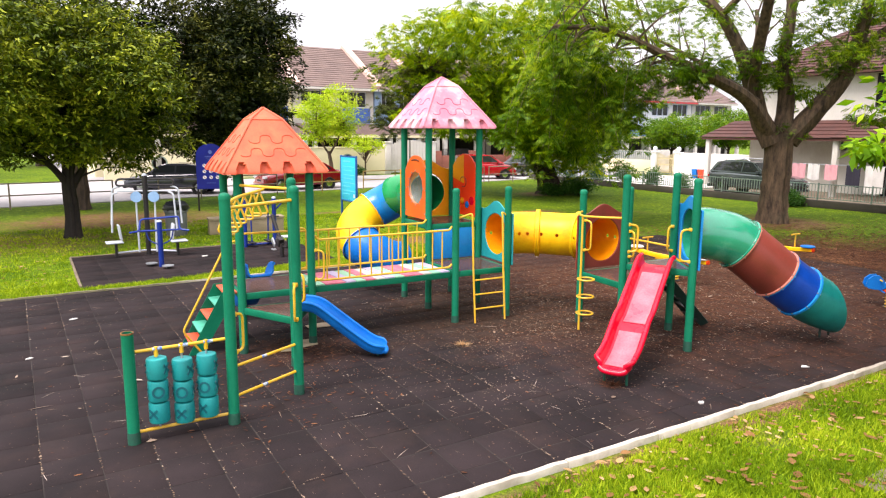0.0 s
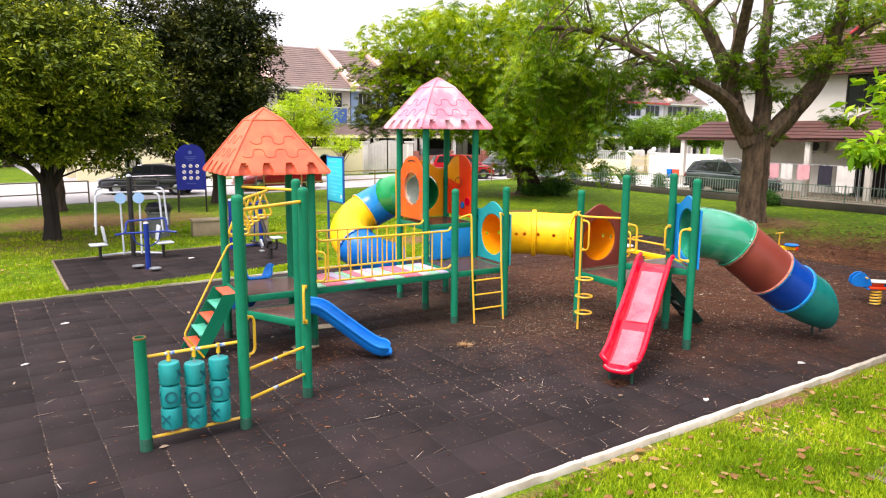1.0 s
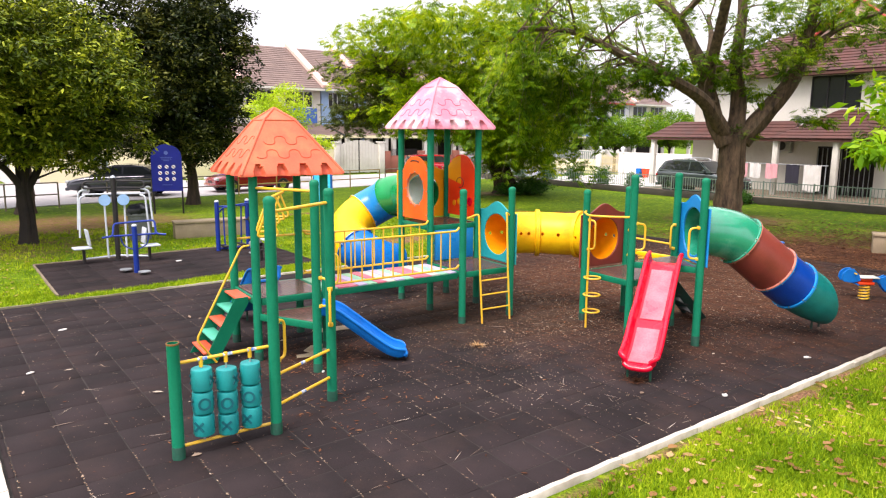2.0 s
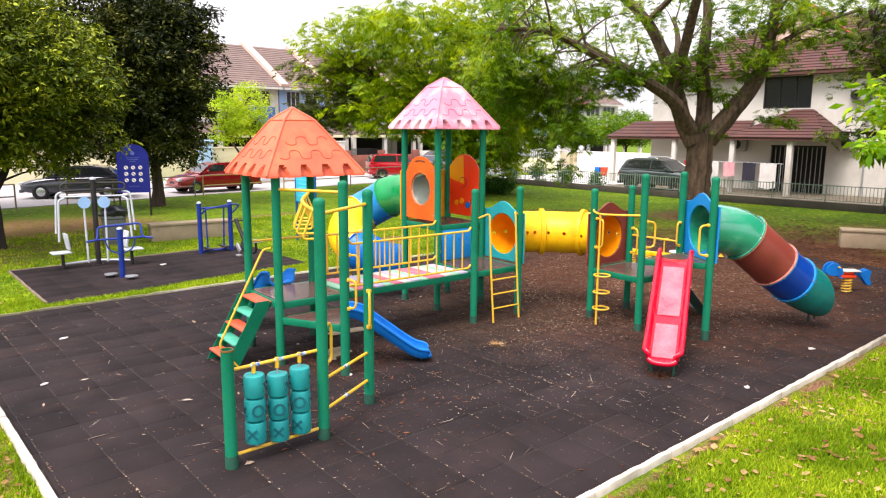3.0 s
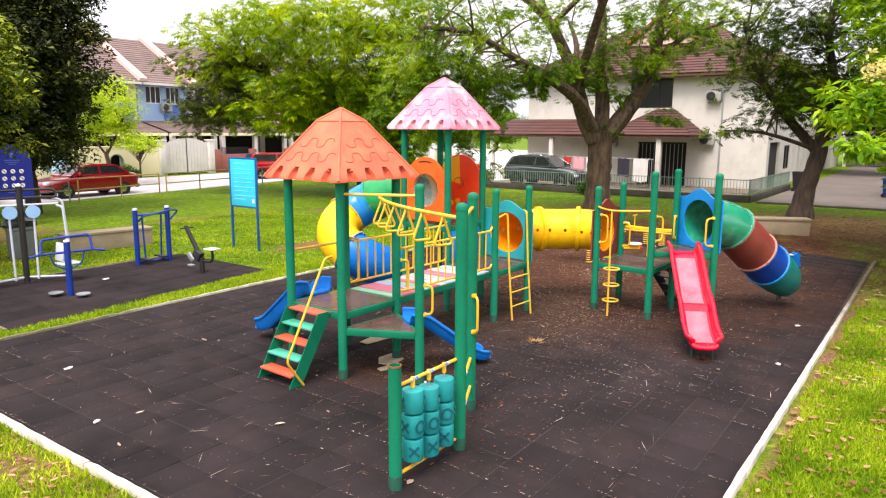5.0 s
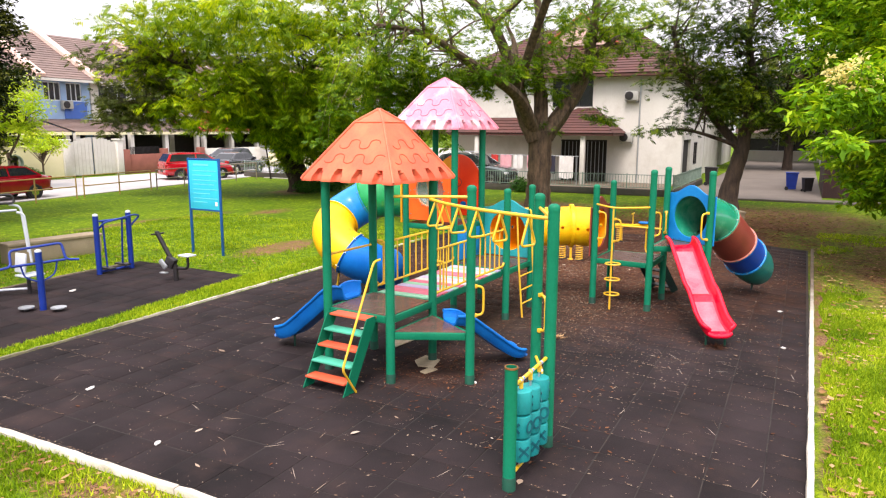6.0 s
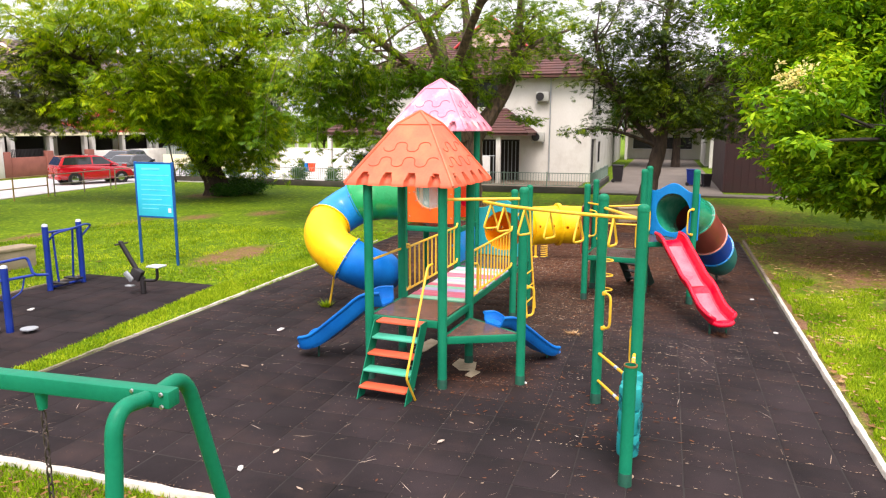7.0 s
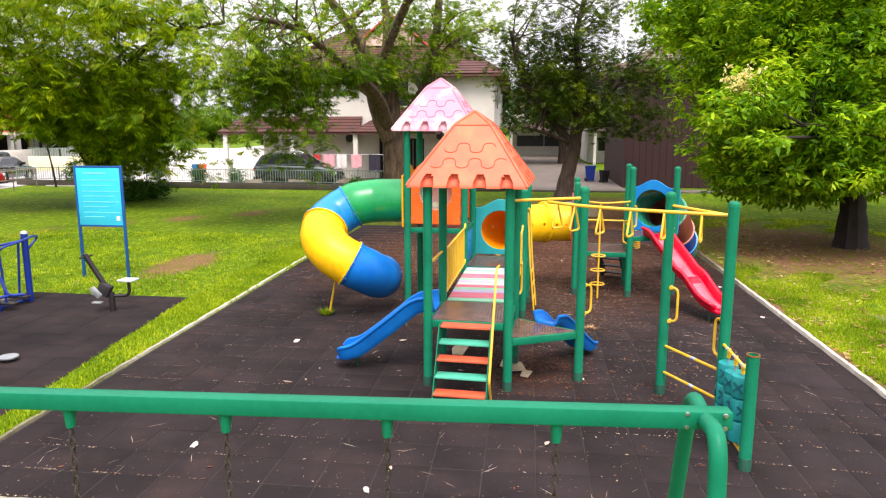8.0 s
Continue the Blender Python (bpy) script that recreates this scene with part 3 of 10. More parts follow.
def plate(bm, outer, inner, thick, m):
    """A flat panel in its own x-y plane, with an optional hole of as many points as the rim."""
    h = thick / 2
    O = [[bm.verts.new((x, y, z)) for x, y in outer] for z in (-h, h)]
    n = len(outer)
    vs = O[0] + O[1]
    for i in range(n):
        j = (i + 1) % n
        bm.faces.new((O[0][i], O[0][j], O[1][j], O[1][i]))
    if inner:
        I = [[bm.verts.new((x, y, z)) for x, y in inner] for z in (-h, h)]
        vs += I[0] + I[1]
        for i in range(n):
            j = (i + 1) % n
            bm.faces.new((I[0][i], I[0][j], I[1][j], I[1][i]))
            for k in (0, 1):
                bm.faces.new((O[k][i], O[k][j], I[k][j], I[k][i]))
    else:
        for k in (0, 1):
            bm.faces.new(O[k])
    bmesh.ops.transform(bm, matrix=m, verts=vs)
    return bm


def frame_at(p, xdir, zdir=(0, 0, 1)):
    """A pose at p whose x runs along xdir and whose y points up: panels stand in it."""
    x = Vector(xdir).normalized()
    y = Vector(zdir)
    z = x.cross(y).normalized()
    m = Matrix((x, y, z)).transposed().to_4x4()
    return Matrix.Translation(p) @ m


def polar(fn, n=48):
    return [fn(2 * math.pi * i / n) for i in range(n)]

# ---- setting ----
def lay(x, y):
    """The ground's height: the playground falls gently to its south kerb."""
    s = np.clip((7.0 - y) / 2.4, 0, 1) ** 1.2
    f = np.clip(np.minimum((x + 6.0) / 5.0, (24.0 - x) / 6.0), 0, 1)
    return -0.115 * s * f


FALL = [4.6, 4.85, 5.1, 5.4, 5.7, 6.0, 6.3, 6.6, 6.8, 7.0]


def build_ground():
    bm = bmesh.new()
    # one sheet: fine near the park, reaching the horizon
    xs = [-600, -200, -60, -20, -10, -6, -1, 5, 10, 15, 18, 24, 30, 35, 40, 45, 60, 100, 250, 700]
    ys = [-600, -200, -60, -20, -10, -5, 0] + FALL + list(range(10, 50, 5)) + [60, 100, 250, 700]
    g = [[bm.verts.new((x, y, -0.012 + lay(x, y))) for x in xs] for y in ys]
    for j in range(len(ys) - 1):
        for i in range(len(xs) - 1):
            bm.faces.new((g[j][i], g[j][i + 1], g[j + 1][i + 1], g[j + 1][i]))
    single("ground", bm, GROUND, "green lawn with worn, shade-toned earth patches under trees", "ground", kind="structure")


build_ground()

# the playground floor and its kerbs
PX0, PX1, PY0, PY1 = -0.53, 16.4, 4.64, 14.14


def kerb(name, a, b, w=0.088, h=0.04, paint=None):
    """A painted kerb of short cast lengths."""
    a, b = Vector((*a, 0)), Vector((*b, 0))
    d = (b - a)
    n = max(1, round(d.length / 1.2))
    root = thing(name, "white painted concrete kerb edging, chipped", "kerb", at=a, kind="structure")
    s = Vector((-d.y, d.x, 0)).normalized() * w / 2
    rnd = random.Random(len(name) + int(a.x * 10))
    for i in range(n):
        p, q = a + d * (i / n) + d.normalized() * 0.003, a + d * ((i + 1) / n) - d.normalized() * 0.003
        bm = bmesh.new()
        k = 8
        rows = []
        for j in range(k + 1):
            c = p.lerp(q, j / k)
            c.z = lay(c.x, c.y)
            hh = h + rnd.uniform(-0.007, 0.006)
            e = [rnd.uniform(-0.006, 0.006) for _ in range(2)]
            sd = s.normalized()
            rows.append([bm.verts.new(c + v) for v in (s + sd * e[0] + Vector((0, 0, -0.05)), s + sd * e[0] + Vector((0, 0, hh - 0.012)), s * 0.8 + Vector((0, 0, hh)),
                                                      -s * 0.8 + Vector((0, 0, hh)), -s - sd * e[1] + Vector((0, 0, hh - 0.012)), -s - sd * e[1] + Vector((0, 0, -0.05)))])
        for r1, r2 in zip(rows, rows[1:]):
            for m in range(6):
                bm.faces.new((r1[m], r1[(m + 1) % 6], r2[(m + 1) % 6], r2[m]))
        bm.faces.new(rows[0])
        bm.faces.new(rows[-1])
        part("kerb_stone", bm, paint or CURB, root)
    return root


kerb("kerb_south", (-0.64, 4.64), (16.4, 4.50), 0.065, 0.062)
kerb("kerb_west", (-0.585, 4.70), (-0.595, 14.2), 0.075, 0.05)
kerb("kerb_north", (-0.5, 14.26), (12.6, 14.34), 0.052, 0.022)
# the exercise pad's edging
kerb("kerb_pad_west", (0.93, 14.75), (0.98, 18.35), 0.05, 0.015, CONCRETE)
kerb("kerb_pad_north", (0.98, 18.4), (6.3, 18.5), 0.05, 0.015, CONCRETE)

# road, pavement, far bank
def strip(name, pts, z, material, label, cat, thick=0.06):
    bm = bmesh.new()
    plate(bm, pts, None, thick, Matrix.Translation((0, 0, z - thick / 2)))
    return single(name, bm, material, label, cat, kind="structure", smooth=False)


strip("road", [(-120, 20), (-20, 28.6), (0, 31.6), (30, 36.0), (120, 48), (120, 55), (30, 43.6), (12, 43.6), (8, 120), (1, 120), (3, 46), (-20, 44), (-120, 40)], 0.02, ASPHALT, "pale worn concrete street beside the park", "road")

# ---- the climbing frame ----
FRAME = thing("play_structure", "multicoloured climbing frame with roofed towers, slides, bridge and tunnels", "playground", at=(5.0, 8.5, 0))
R_POST = 0.056


def build_post(x, y, h, cap=True):
    bm = bmesh.new()
    lathe(bm, [(R_POST + 0.003, 0.10), (R_POST, 0.11), (R_POST, h - (0.03 if cap else 0.0)), (R_POST - 0.008, h - (0.03 if cap else 0)), (R_POST - 0.008, 0.10)], 20, Matrix.Translation((x, y, 0)), close=True)
    p = part("post", bm, GREEN, FRAME)
    part("post_foot", lathe(bmesh.new(), [(0, -0.13), (R_POST + 0.004, -0.13), (R_POST + 0.004, 0.105), (R_POST, 0.115), (0, 0.115)], 20, Matrix.Translation((x, y, 0))), GREEN_D, p, "dark scuffed foot of the post")
    if cap:
        r = R_POST + 0.003
        part("cap", lathe(bmesh.new(), [(r, h - 0.06), (r, h - 0.025), (r * 0.85, h - 0.006), (r * 0.5, h + 0.008), (0, h + 0.012)], 20, Matrix.Translation((x, y, 0))), GREEN, p)
    else:
        part("rim", lathe(bmesh.new(), [(R_POST - 0.006, h - 0.012), (R_POST + 0.003, h - 0.012), (R_POST + 0.003, h + 0.004), (R_POST - 0.006, h + 0.004)], 20, Matrix.Translation((x, y, 0)), close=True), mat("rusty_rim", lin(150, 110, 40), lin(110, 70, 35), rough=0.7), p, "rusty open rim")
    return p


# the frame stands on a square grid of this spacing, turned a little from the kerbs
GRID, SKEW = 0.972, radians(-3.75)
U = Vector((math.cos(SKEW), math.sin(SKEW), 0))
V = Vector((-math.sin(SKEW), math.cos(SKEW), 0))


def spot(c, a, b):
    """A plan place a cells along and b cells across from the centre c."""
    q = Vector((*c, 0)) + U * (a * GRID) + V * (b * GRID)
    return (q.x, q.y)


def mid(p, q, z=0.0):
    return Vector(((p[0] + q[0]) / 2, (p[1] + q[1]) / 2, z))


# orange-roofed tower, its small triangle deck, the end bars
C_OR, C_PK = (3.012, 9.653), (6.421, 10.483)
OB, OD, OE, OA = spot(C_OR, -0.5, -0.5), spot(C_OR, 0.5, -0.5), spot(C_OR, 0.5, 0.5), spot(C_OR, -0.5, 0.5)
OC, P2, P1, CP = (2.920, 8.329), (2.618, 7.387), (1.750, 6.940), (0.790, 6.956)
# middle deck and pink-roofed tower
PB, PC, PD, PA = spot(C_PK, -0.5, -0.5), spot(C_PK, 0.5, -0.5), spot(C_PK, 0.5, 0.5), spot(C_PK, -0.5, 0.5)
P3, P4 = (5.820, 9.045), (6.785, 8.982)
# far tower
RA, RC, RB, RE, RF = (7.571, 8.078), (8.532, 8.015), (7.481, 7.098), (8.462, 7.032), (7.920, 6.224)
for q, h in ((OB, 2.5), (OA, 2.5), (OD, 2.5), (OE, 2.5), (PA, 3.12), (PB, 3.12), (PC, 3.12), (PD, 3.12)):
    build_post(*q, h)
for q, h in ((OC, 2.42), (P2, 2.395), (P1, 2.385), (P3, 2.135), (P4, 2.135), (RA, 2.12), (RC, 2.135), (RB, 2.41), (RE, 2.415), (RF, 2.395)):
    build_post(*q, h)
build_post(*CP, 1.105, cap=False)


def build_roof(c, z0, z1, a, material, groove, name_label, rot=0.0):
    """A moulded four-sided roof: scalloped eaves, raised wavy tile lines, hipped ribs and a flatter cap."""
    cx, cy = c
    root_bm = bmesh.new()
    nu, nv = 108, 26
    prof = [(0.0, 0.0), (0.025, 0.045), (0.675, 0.795), (0.70, 0.82), (1.0, 1.0)]   # inward share, height share

    def at(v):
        for (a0, h0), (a1, h1) in zip(prof, prof[1:]):
            if v <= h1 + 1e-9:
                t = (v - h0) / (h1 - h0)
                return a0 + (a1 - a0) * t
        return 1.0

    hgt = z1 - z0

    def surf(u, v, lift=0.0, side=0, inward=0.0):
        w = a * (1 - at(v))
        x, y, z = u * w, -w, z0 + hgt * v
        n = Vector((0, -0.79, 0.61))
        p = Vector((x, y + inward, z)) + n * lift
        return pose(cx, cy, 0, 0, 0, rot + 90 * side) @ p

    for s in range(4):
        g = []
        for j in range(nv + 1):
            v = (j / nv) ** 1.25
            row = []
            for i in range(nu + 1):
                u = -1 + 2 * i / nu
                lift = 0.0
                for k in range(4):
                    du = (u * a * (1 - at(v)) - (-0.66 + 0.44 * k) * a) / 0.070
                    dv = v * hgt / 0.125
                    q = abs(du) ** 2.2 + dv ** 2.2
                    if q < 1:
                        lift = max(lift, 0.10 * (1 - q) ** 0.22)
                row.append(root_bm.verts.new(surf(u, min(v, 0.999), 0.0, s, lift)))
            g.append(row)
        for j in range(nv):
            for i in range(nu):
                root_bm.faces.new((g[j][i], g[j][i + 1], g[j + 1][i + 1], g[j + 1][i]))
        # under-lip
        lip = [root_bm.verts.new(v.co + Vector((0, 0, -0.02))) for v in g[0]]
        for i in range(nu):
            root_bm.faces.new((lip[i], lip[i + 1], g[0][i + 1], g[0][i]))
    bmesh.ops.remove_doubles(root_bm, verts=root_bm.verts, dist=0.002)
    roof = part("roof", root_bm, material, FRAME, name_label)
    # rounded ribs along the hips and round the cap
    for s in range(4):
        part("hip_rib", tube(bmesh.new(), [surf(1.0, v, 0.0, s) for v in (0.0, 0.04, 0.3, 0.6, 0.78, 0.81, 0.84, 0.92, 0.995)], 0.017, 8), material, roof)
        part("cap_rib", tube(bmesh.new(), [surf(u, 0.808, 0.0, s) for u in (-1.0, -0.5, 0.0, 0.5, 1.0)], 0.012, 8), material, roof)
    # soffit
    bm = bmesh.new()
    plate(bm, [(-a * 0.83, -a * 0.83), (a * 0.83, -a * 0.83), (a * 0.83, a * 0.83), (-a * 0.83, a * 0.83)], None, 0.012, pose(cx, cy, z0 + 0.03, 0, 0, rot))
    part("soffit", bm, material, roof)
    # moulded tile lines: a meander of round lobes, darker than the roof
    for s in range(4):
        for v0, ph, reach in ((0.30, 0.0, 0.80), (0.50, 0.5, 0.72)):
            w = a * (1 - at(v0))
            per, amp = 0.30, 0.062
            L = []
            steps = 96
            for i in range(steps + 1):
                x = (-reach + 2 * reach * i / steps) * w
                q = 2 * math.pi * (x / per + ph)
                v = v0 + amp * math.sin(q)
                xx = x - 0.022 * math.sin(2 * q)
                ww = a * (1 - at(v))
                L.append(surf(max(-0.93, min(0.93, xx / ww)), v, 0.001, s))
            part("tile_line", tube(bmesh.new(), L, 0.006, 6), groove, roof)
    return roof


build_roof(C_OR, 2.46, 3.315, 0.69, ORANGE_RF, ORANGE_LN, "faded orange moulded plastic roof with scalloped eaves", -3.75)
build_roof(C_PK, 3.08, 3.93, 0.69, PINK_RF, PINK_LN, "faded pink moulded plastic roof with scalloped eaves", -3.75)


def build_deck(corners, z, name="platform", label=""):
    """A perforated steel deck in a green channel frame."""
    pts = [Vector((*c, 0)) for c in corners]
    cen = sum(pts, Vector()) / len(pts)
    bm = bmesh.new()
    ins = [tuple((p + (cen - p).normalized() * 0.05).xy) for p in pts]
    plate(bm, ins, None, 0.012, Matrix.Translation((0, 0, z - 0.006)))
    deck = part(name, bm, GRIP, FRAME, label or "brown perforated non-slip steel deck", smooth=False)
    n = len(pts)
    for i in range(n):
        a, b = pts[i], pts[(i + 1) % n]
        d = (b - a).normalized()
        m = frame_at(((a + b) / 2) + Vector((0, 0, z - 0.045)), d)
        L = (b - a).length / 2 - R_POST
        part("edge_beam", newbox((-L, -0.045, -0.022), (L, 0.042, 0.022), m, 0.006), GREEN, deck)
    # rows of grip holes
    lo = [min(p[k] for p in pts) for k in (0, 1)]
    hi = [max(p[k] for p in pts) for k in (0, 1)]
    bm = bmesh.new()

    def inside(x, y, mrg):
        for i in range(n):
            a, b = pts[i], pts[(i + 1) % n]
            e = (b - a).normalized()
            s = e.x * (y - a.y) - e.y * (x - a.x)
            s0 = e.x * (cen.y - a.y) - e.y * (cen.x - a.x)
            if s * (1 if s0 > 0 else -1) < mrg:
                return False
        return True

    y = lo[1] + 0.07
    while y < hi[1] - 0.06:
        x = lo[0] + 0.07
        while x < hi[0] - 0.06:
            if inside(x, y, 0.06):
                for dx, dy in ((0.016, 0.0),):
                    q = [bm.verts.new((x + sx * 0.018, y + sy * 0.006, z + 0.0012)) for sx, sy in ((-1, -1), (1, -1), (1, 1), (-1, 1))]
                    bm.faces.new(q)
            x += 0.055
        y += 0.032
    part("grip_pattern", bm, GRIP_HOLE, deck, smooth=False)["kind"] = "stuff"
    return deck


Z_LOW, Z_TRI, Z_UP, Z_PINK = 0.83, 0.64, 1.13, 1.46
build_deck((OB, OD, OE, OA), Z_LOW)
build_deck((OB, OC, OD), Z_TRI, label="brown perforated triangular step deck")
build_deck((P3, P4, PC, PB), Z_LOW)
build_deck((PB, PC, PD, PA), Z_PINK)
build_deck((RA, RB, RE, RC), Z_LOW)
build_deck((RB, RF, RE), Z_UP, label="brown perforated triangular upper deck")


def build_stairs():
    """Five treads between raking green stringers."""
    x0, x1, y0, y1 = -0.70, -0.06, -0.305, 0.305
    turn = Matrix.Translation(mid(OB, OA)) @ pose(0, 0, 0, 0, 0, -3.75)

    def put(name, bm, material, parent, label="", smooth=True):
        bmesh.ops.transform(bm, matrix=turn, verts=bm.verts)
        return part(name, bm, material, parent, label, smooth)

    root = new("stairs")
    root.parent = FRAME
    root["label"] = "steep steps with orange and mint treads and green stringers"
    n = 5
    rise = Z_LOW / n
    for y in (y0, y1):
        bm = bmesh.new()
        poly = [(x0, 0.0), (x0 + 0.19, 0.0), (x1 + 0.0, Z_LOW - 0.08), (x1 + 0.0, Z_LOW + 0.0), (x1 - 0.17, Z_LOW + 0.0)]
        plate(bm, poly, None, 0.012, Matrix.Translation((0, y, 0)) @ Matrix(((1, 0, 0, 0), (0, 0, 1, 0), (0, 1, 0, 0), (0, 0, 0, 1))))
        put("stringer", bm, GREEN, root, smooth=False)
    for i in range(n):
        z = rise * (i + 1) - 0.015
        x = x0 + 0.03 + (x1 - 0.14 - x0 - 0.03) * i / (n - 1)
        bm = bmesh.new()
        box(bm, (x, y0 + 0.008, z - 0.026), (x + 0.185, y1 - 0.008, z), bevel=0.006)
        put("tread", bm, TREAD_O if i % 2 == 0 else TREAD_G, root, "worn orange tread" if i % 2 == 0 else "worn mint tread")
    bm = bmesh.new()
    y = y0 - 0.05
    L = bend([(-0.04, y - 0.02, 1.53), (-0.14, y, 1.52), (-0.76, y, 0.36), (-0.52, y, 0.02)], 0.06)
    tube(bm, L, 0.0145, 8)
    put("handrail", bm, YELLOW, root, "bent yellow pipe handrail")


build_stairs()


def pipe(pts, r=0.0165, rad=0.06, parent=None, name="rail", material=None, label="", seg=8):
    return part(name, tube(bmesh.new(), bend(pts, rad) if rad else [Vector(p) for p in pts], r, seg), material or YELLOW, parent or FRAME, label)


def clamp(p, parent):
    part("clamp", lathe(bmesh.new(), [(0, -0.022), (0.026, -0.022), (0.03, -0.01), (0.03, 0.01), (0.026, 0.022), (0, 0.022)], 10, Matrix.Translation(p)), YELLOW, parent)


def build_handle(q, toward, z0=0.95, z1=1.35, out=0.13):
    """A grab handle: a bent pipe fixed to a post at two clamps."""
    x, y = q
    d = Vector((toward[0] - x, toward[1] - y, 0)).normalized()
    p = Vector((x, y, 0)) + d * R_POST
    h = pipe([p + Vector((0, 0, z0)), p + d * out + Vector((0, 0, z0 + 0.01)), p + d * out + Vector((0, 0, z1 - 0.01)), p + Vector((0, 0, z1))], 0.015, 0.07, name="grab_handle")
    for z in (z0, z1):
        clamp(p + Vector((0, 0, z)), h)
    return h


def build_bridge():
    """A level bridge of coloured planks between the two decks, with barred rails."""
    root = new("bridge")
    root.parent = FRAME
    root["label"] = "level bridge of faded pink, mint and lilac planks with a yellow barred rail"
    xa, xb = OD[0] + 0.07, P3[0] - 0.06
    ya0, ya1 = OD[1] + 0.06, OE[1] - 0.06
    yb0, yb1 = P3[1] + 0.06, PB[1] - 0.06
    cols = [PLANK_M, PLANK_P, PLANK_P, PLANK_L, PLANK_M, PLANK_P, PLANK_W, PLANK_L, PLANK_M, PLANK_P, PLANK_P, PLANK_W, PLANK_M, PLANK_L]
    n = len(cols)
    for i, c in enumerate(cols):
        t0, t1 = i / n, (i + 1) / n
        xx0, xx1 = xa + (xb - xa) * t0 + 0.003, xa + (xb - xa) * t1 - 0.003
        y0, y1 = ya0 + (yb0 - ya0) * t0, ya1 + (yb1 - ya1) * t0
        part("plank", newbox((xx0, y0, Z_LOW - 0.03), (xx1, y1, Z_LOW + 0.004 * (i % 2)), bevel=0.004), c, root)
    for (y0, y1) in ((ya0, yb0), (ya1, yb1)):
        a, b = Vector((xa, y0, Z_LOW - 0.06)), Vector((xb, y1, Z_LOW - 0.06))
        m = frame_at((a + b) / 2, b - a)
        L = (b - a).length / 2
        part("side_beam", newbox((-L, -0.045, -0.02), (L, 0.045, 0.02), m, 0.006), GREEN, root)
    # the barred rails: top and bottom rails with upright bars between
    for (ax, ay), (bx, by), ins in ((OE, PB, -0.02), (OD, P3, 0.02)):
        A, B = Vector((ax + 0.07, ay + ins, 0)), Vector((bx - 0.06, by + ins, 0))
        d = (B - A)
        rail = pipe([A + Vector((0, 0, Z_LOW + 0.12)), A + d * 0.02 + Vector((0, 0, Z_LOW + 0.07)), B - d * 0.02 + Vector((0, 0, Z_LOW + 0.07)), B + Vector((0, 0, Z_LOW + 0.12))], 0.0165, 0.04, root, "bottom_rail")
        pipe([A + Vector((0, 0, Z_LOW + 0.72)), A + d * 0.02 + Vector((0, 0, Z_LOW + 0.66)), B - d * 0.02 + Vector((0, 0, Z_LOW + 0.66)), B + Vector((0, 0, Z_LOW + 0.72))], 0.0165, 0.04, root, "top_rail")
        k = 13
        for i in range(1, k):
            p = A + d * (i / k)
            pipe([p + Vector((0, 0, Z_LOW + 0.07)), p + Vector((0, 0, Z_LOW + 0.66))], 0.0115, 0, root, "bar")


def drop_empty():
    for o in [o for o in scene.objects if o.type == "EMPTY" and not o.children and o.parent]:
        bpy.data.objects.remove(o)


build_bridge()
drop_empty()


def slide_profile(w, h, t=0.022, bead=0.022):
    """A trough with round rolled lips: half-width w, wall height h."""
    cx, cz = w + bead * 0.6, h - bead
    half = [(0, 0), (w - 0.07, 0.004), (w - 0.03, 0.022), (w - 0.014, 0.06), (w - 0.006, cz - bead * 0.4)]
    half += [(cx + bead * math.cos(radians(a)), cz + bead * math.sin(radians(a))) for a in (160, 125, 90, 55, 20, -15, -50, -85)]
    half += [(w + 0.010, cz - bead * 1.5), (w + 0.004, 0.03), (w - 0.04, -t)]
    return half + [(-x, z) for x, z in reversed(half[1:])]


def build_slide(name, line, w, h, material, label, floor_mat=None, feet=(), bead=0.022):
    """line: points of the bed from the top down."""
    L = spline(line, 7)
    d = L[-1] - L[0]
    side = Vector((d.y, -d.x, 0)).normalized()
    bm = bmesh.new()
    prof = slide_profile(w, h, bead=bead)
    n = len(L)
    ease = [1.0] * (n - 4) + [0.985, 0.94, 0.85, 0.66]
    sweep(bm, L, prof, side=side, scales=ease)
    s = part(name, bm, material, FRAME, label)
    # rounded nose rolled under at the foot of the slide
    tip, fwd = L[-1], (L[-1] - L[-2]).normalized()
    nose = [tip + side * (w + bead) * 0.70 * q + fwd * (0.03 * (1 - q ** 4) - 0.012) - Vector((0, 0, 0.006)) + Vector((0, 0, 0.035 * q ** 4)) for q in [i / 6 for i in range(-6, 7)]]
    part("front_lip", tube(bmesh.new(), nose, bead * 1.05, 10), material, s)
    if floor_mat:
        for a, b in ((int(n * 0.16), int(n * 0.54)), (int(n * 0.60), int(n * 0.90))):
            bm = bmesh.new()
            q = [(-w + 0.06, 0.012), (w - 0.06, 0.012), (w - 0.06, 0.004), (-w + 0.06, 0.004)]
            sweep(bm, L[a:b], q, side=side)
            part("worn_bed", bm, floor_mat, s, "pale worn sliding surface")
    for f in feet:
        part("foot", tube(bmesh.new(), [Vector(f[0]), Vector(f[1])], 0.016, 8), GREEN_D, s)
    return s


E1 = Vector((OD[1] - OC[1], OC[0] - OD[0], 0)).normalized()
m1 = mid(OC, OD)
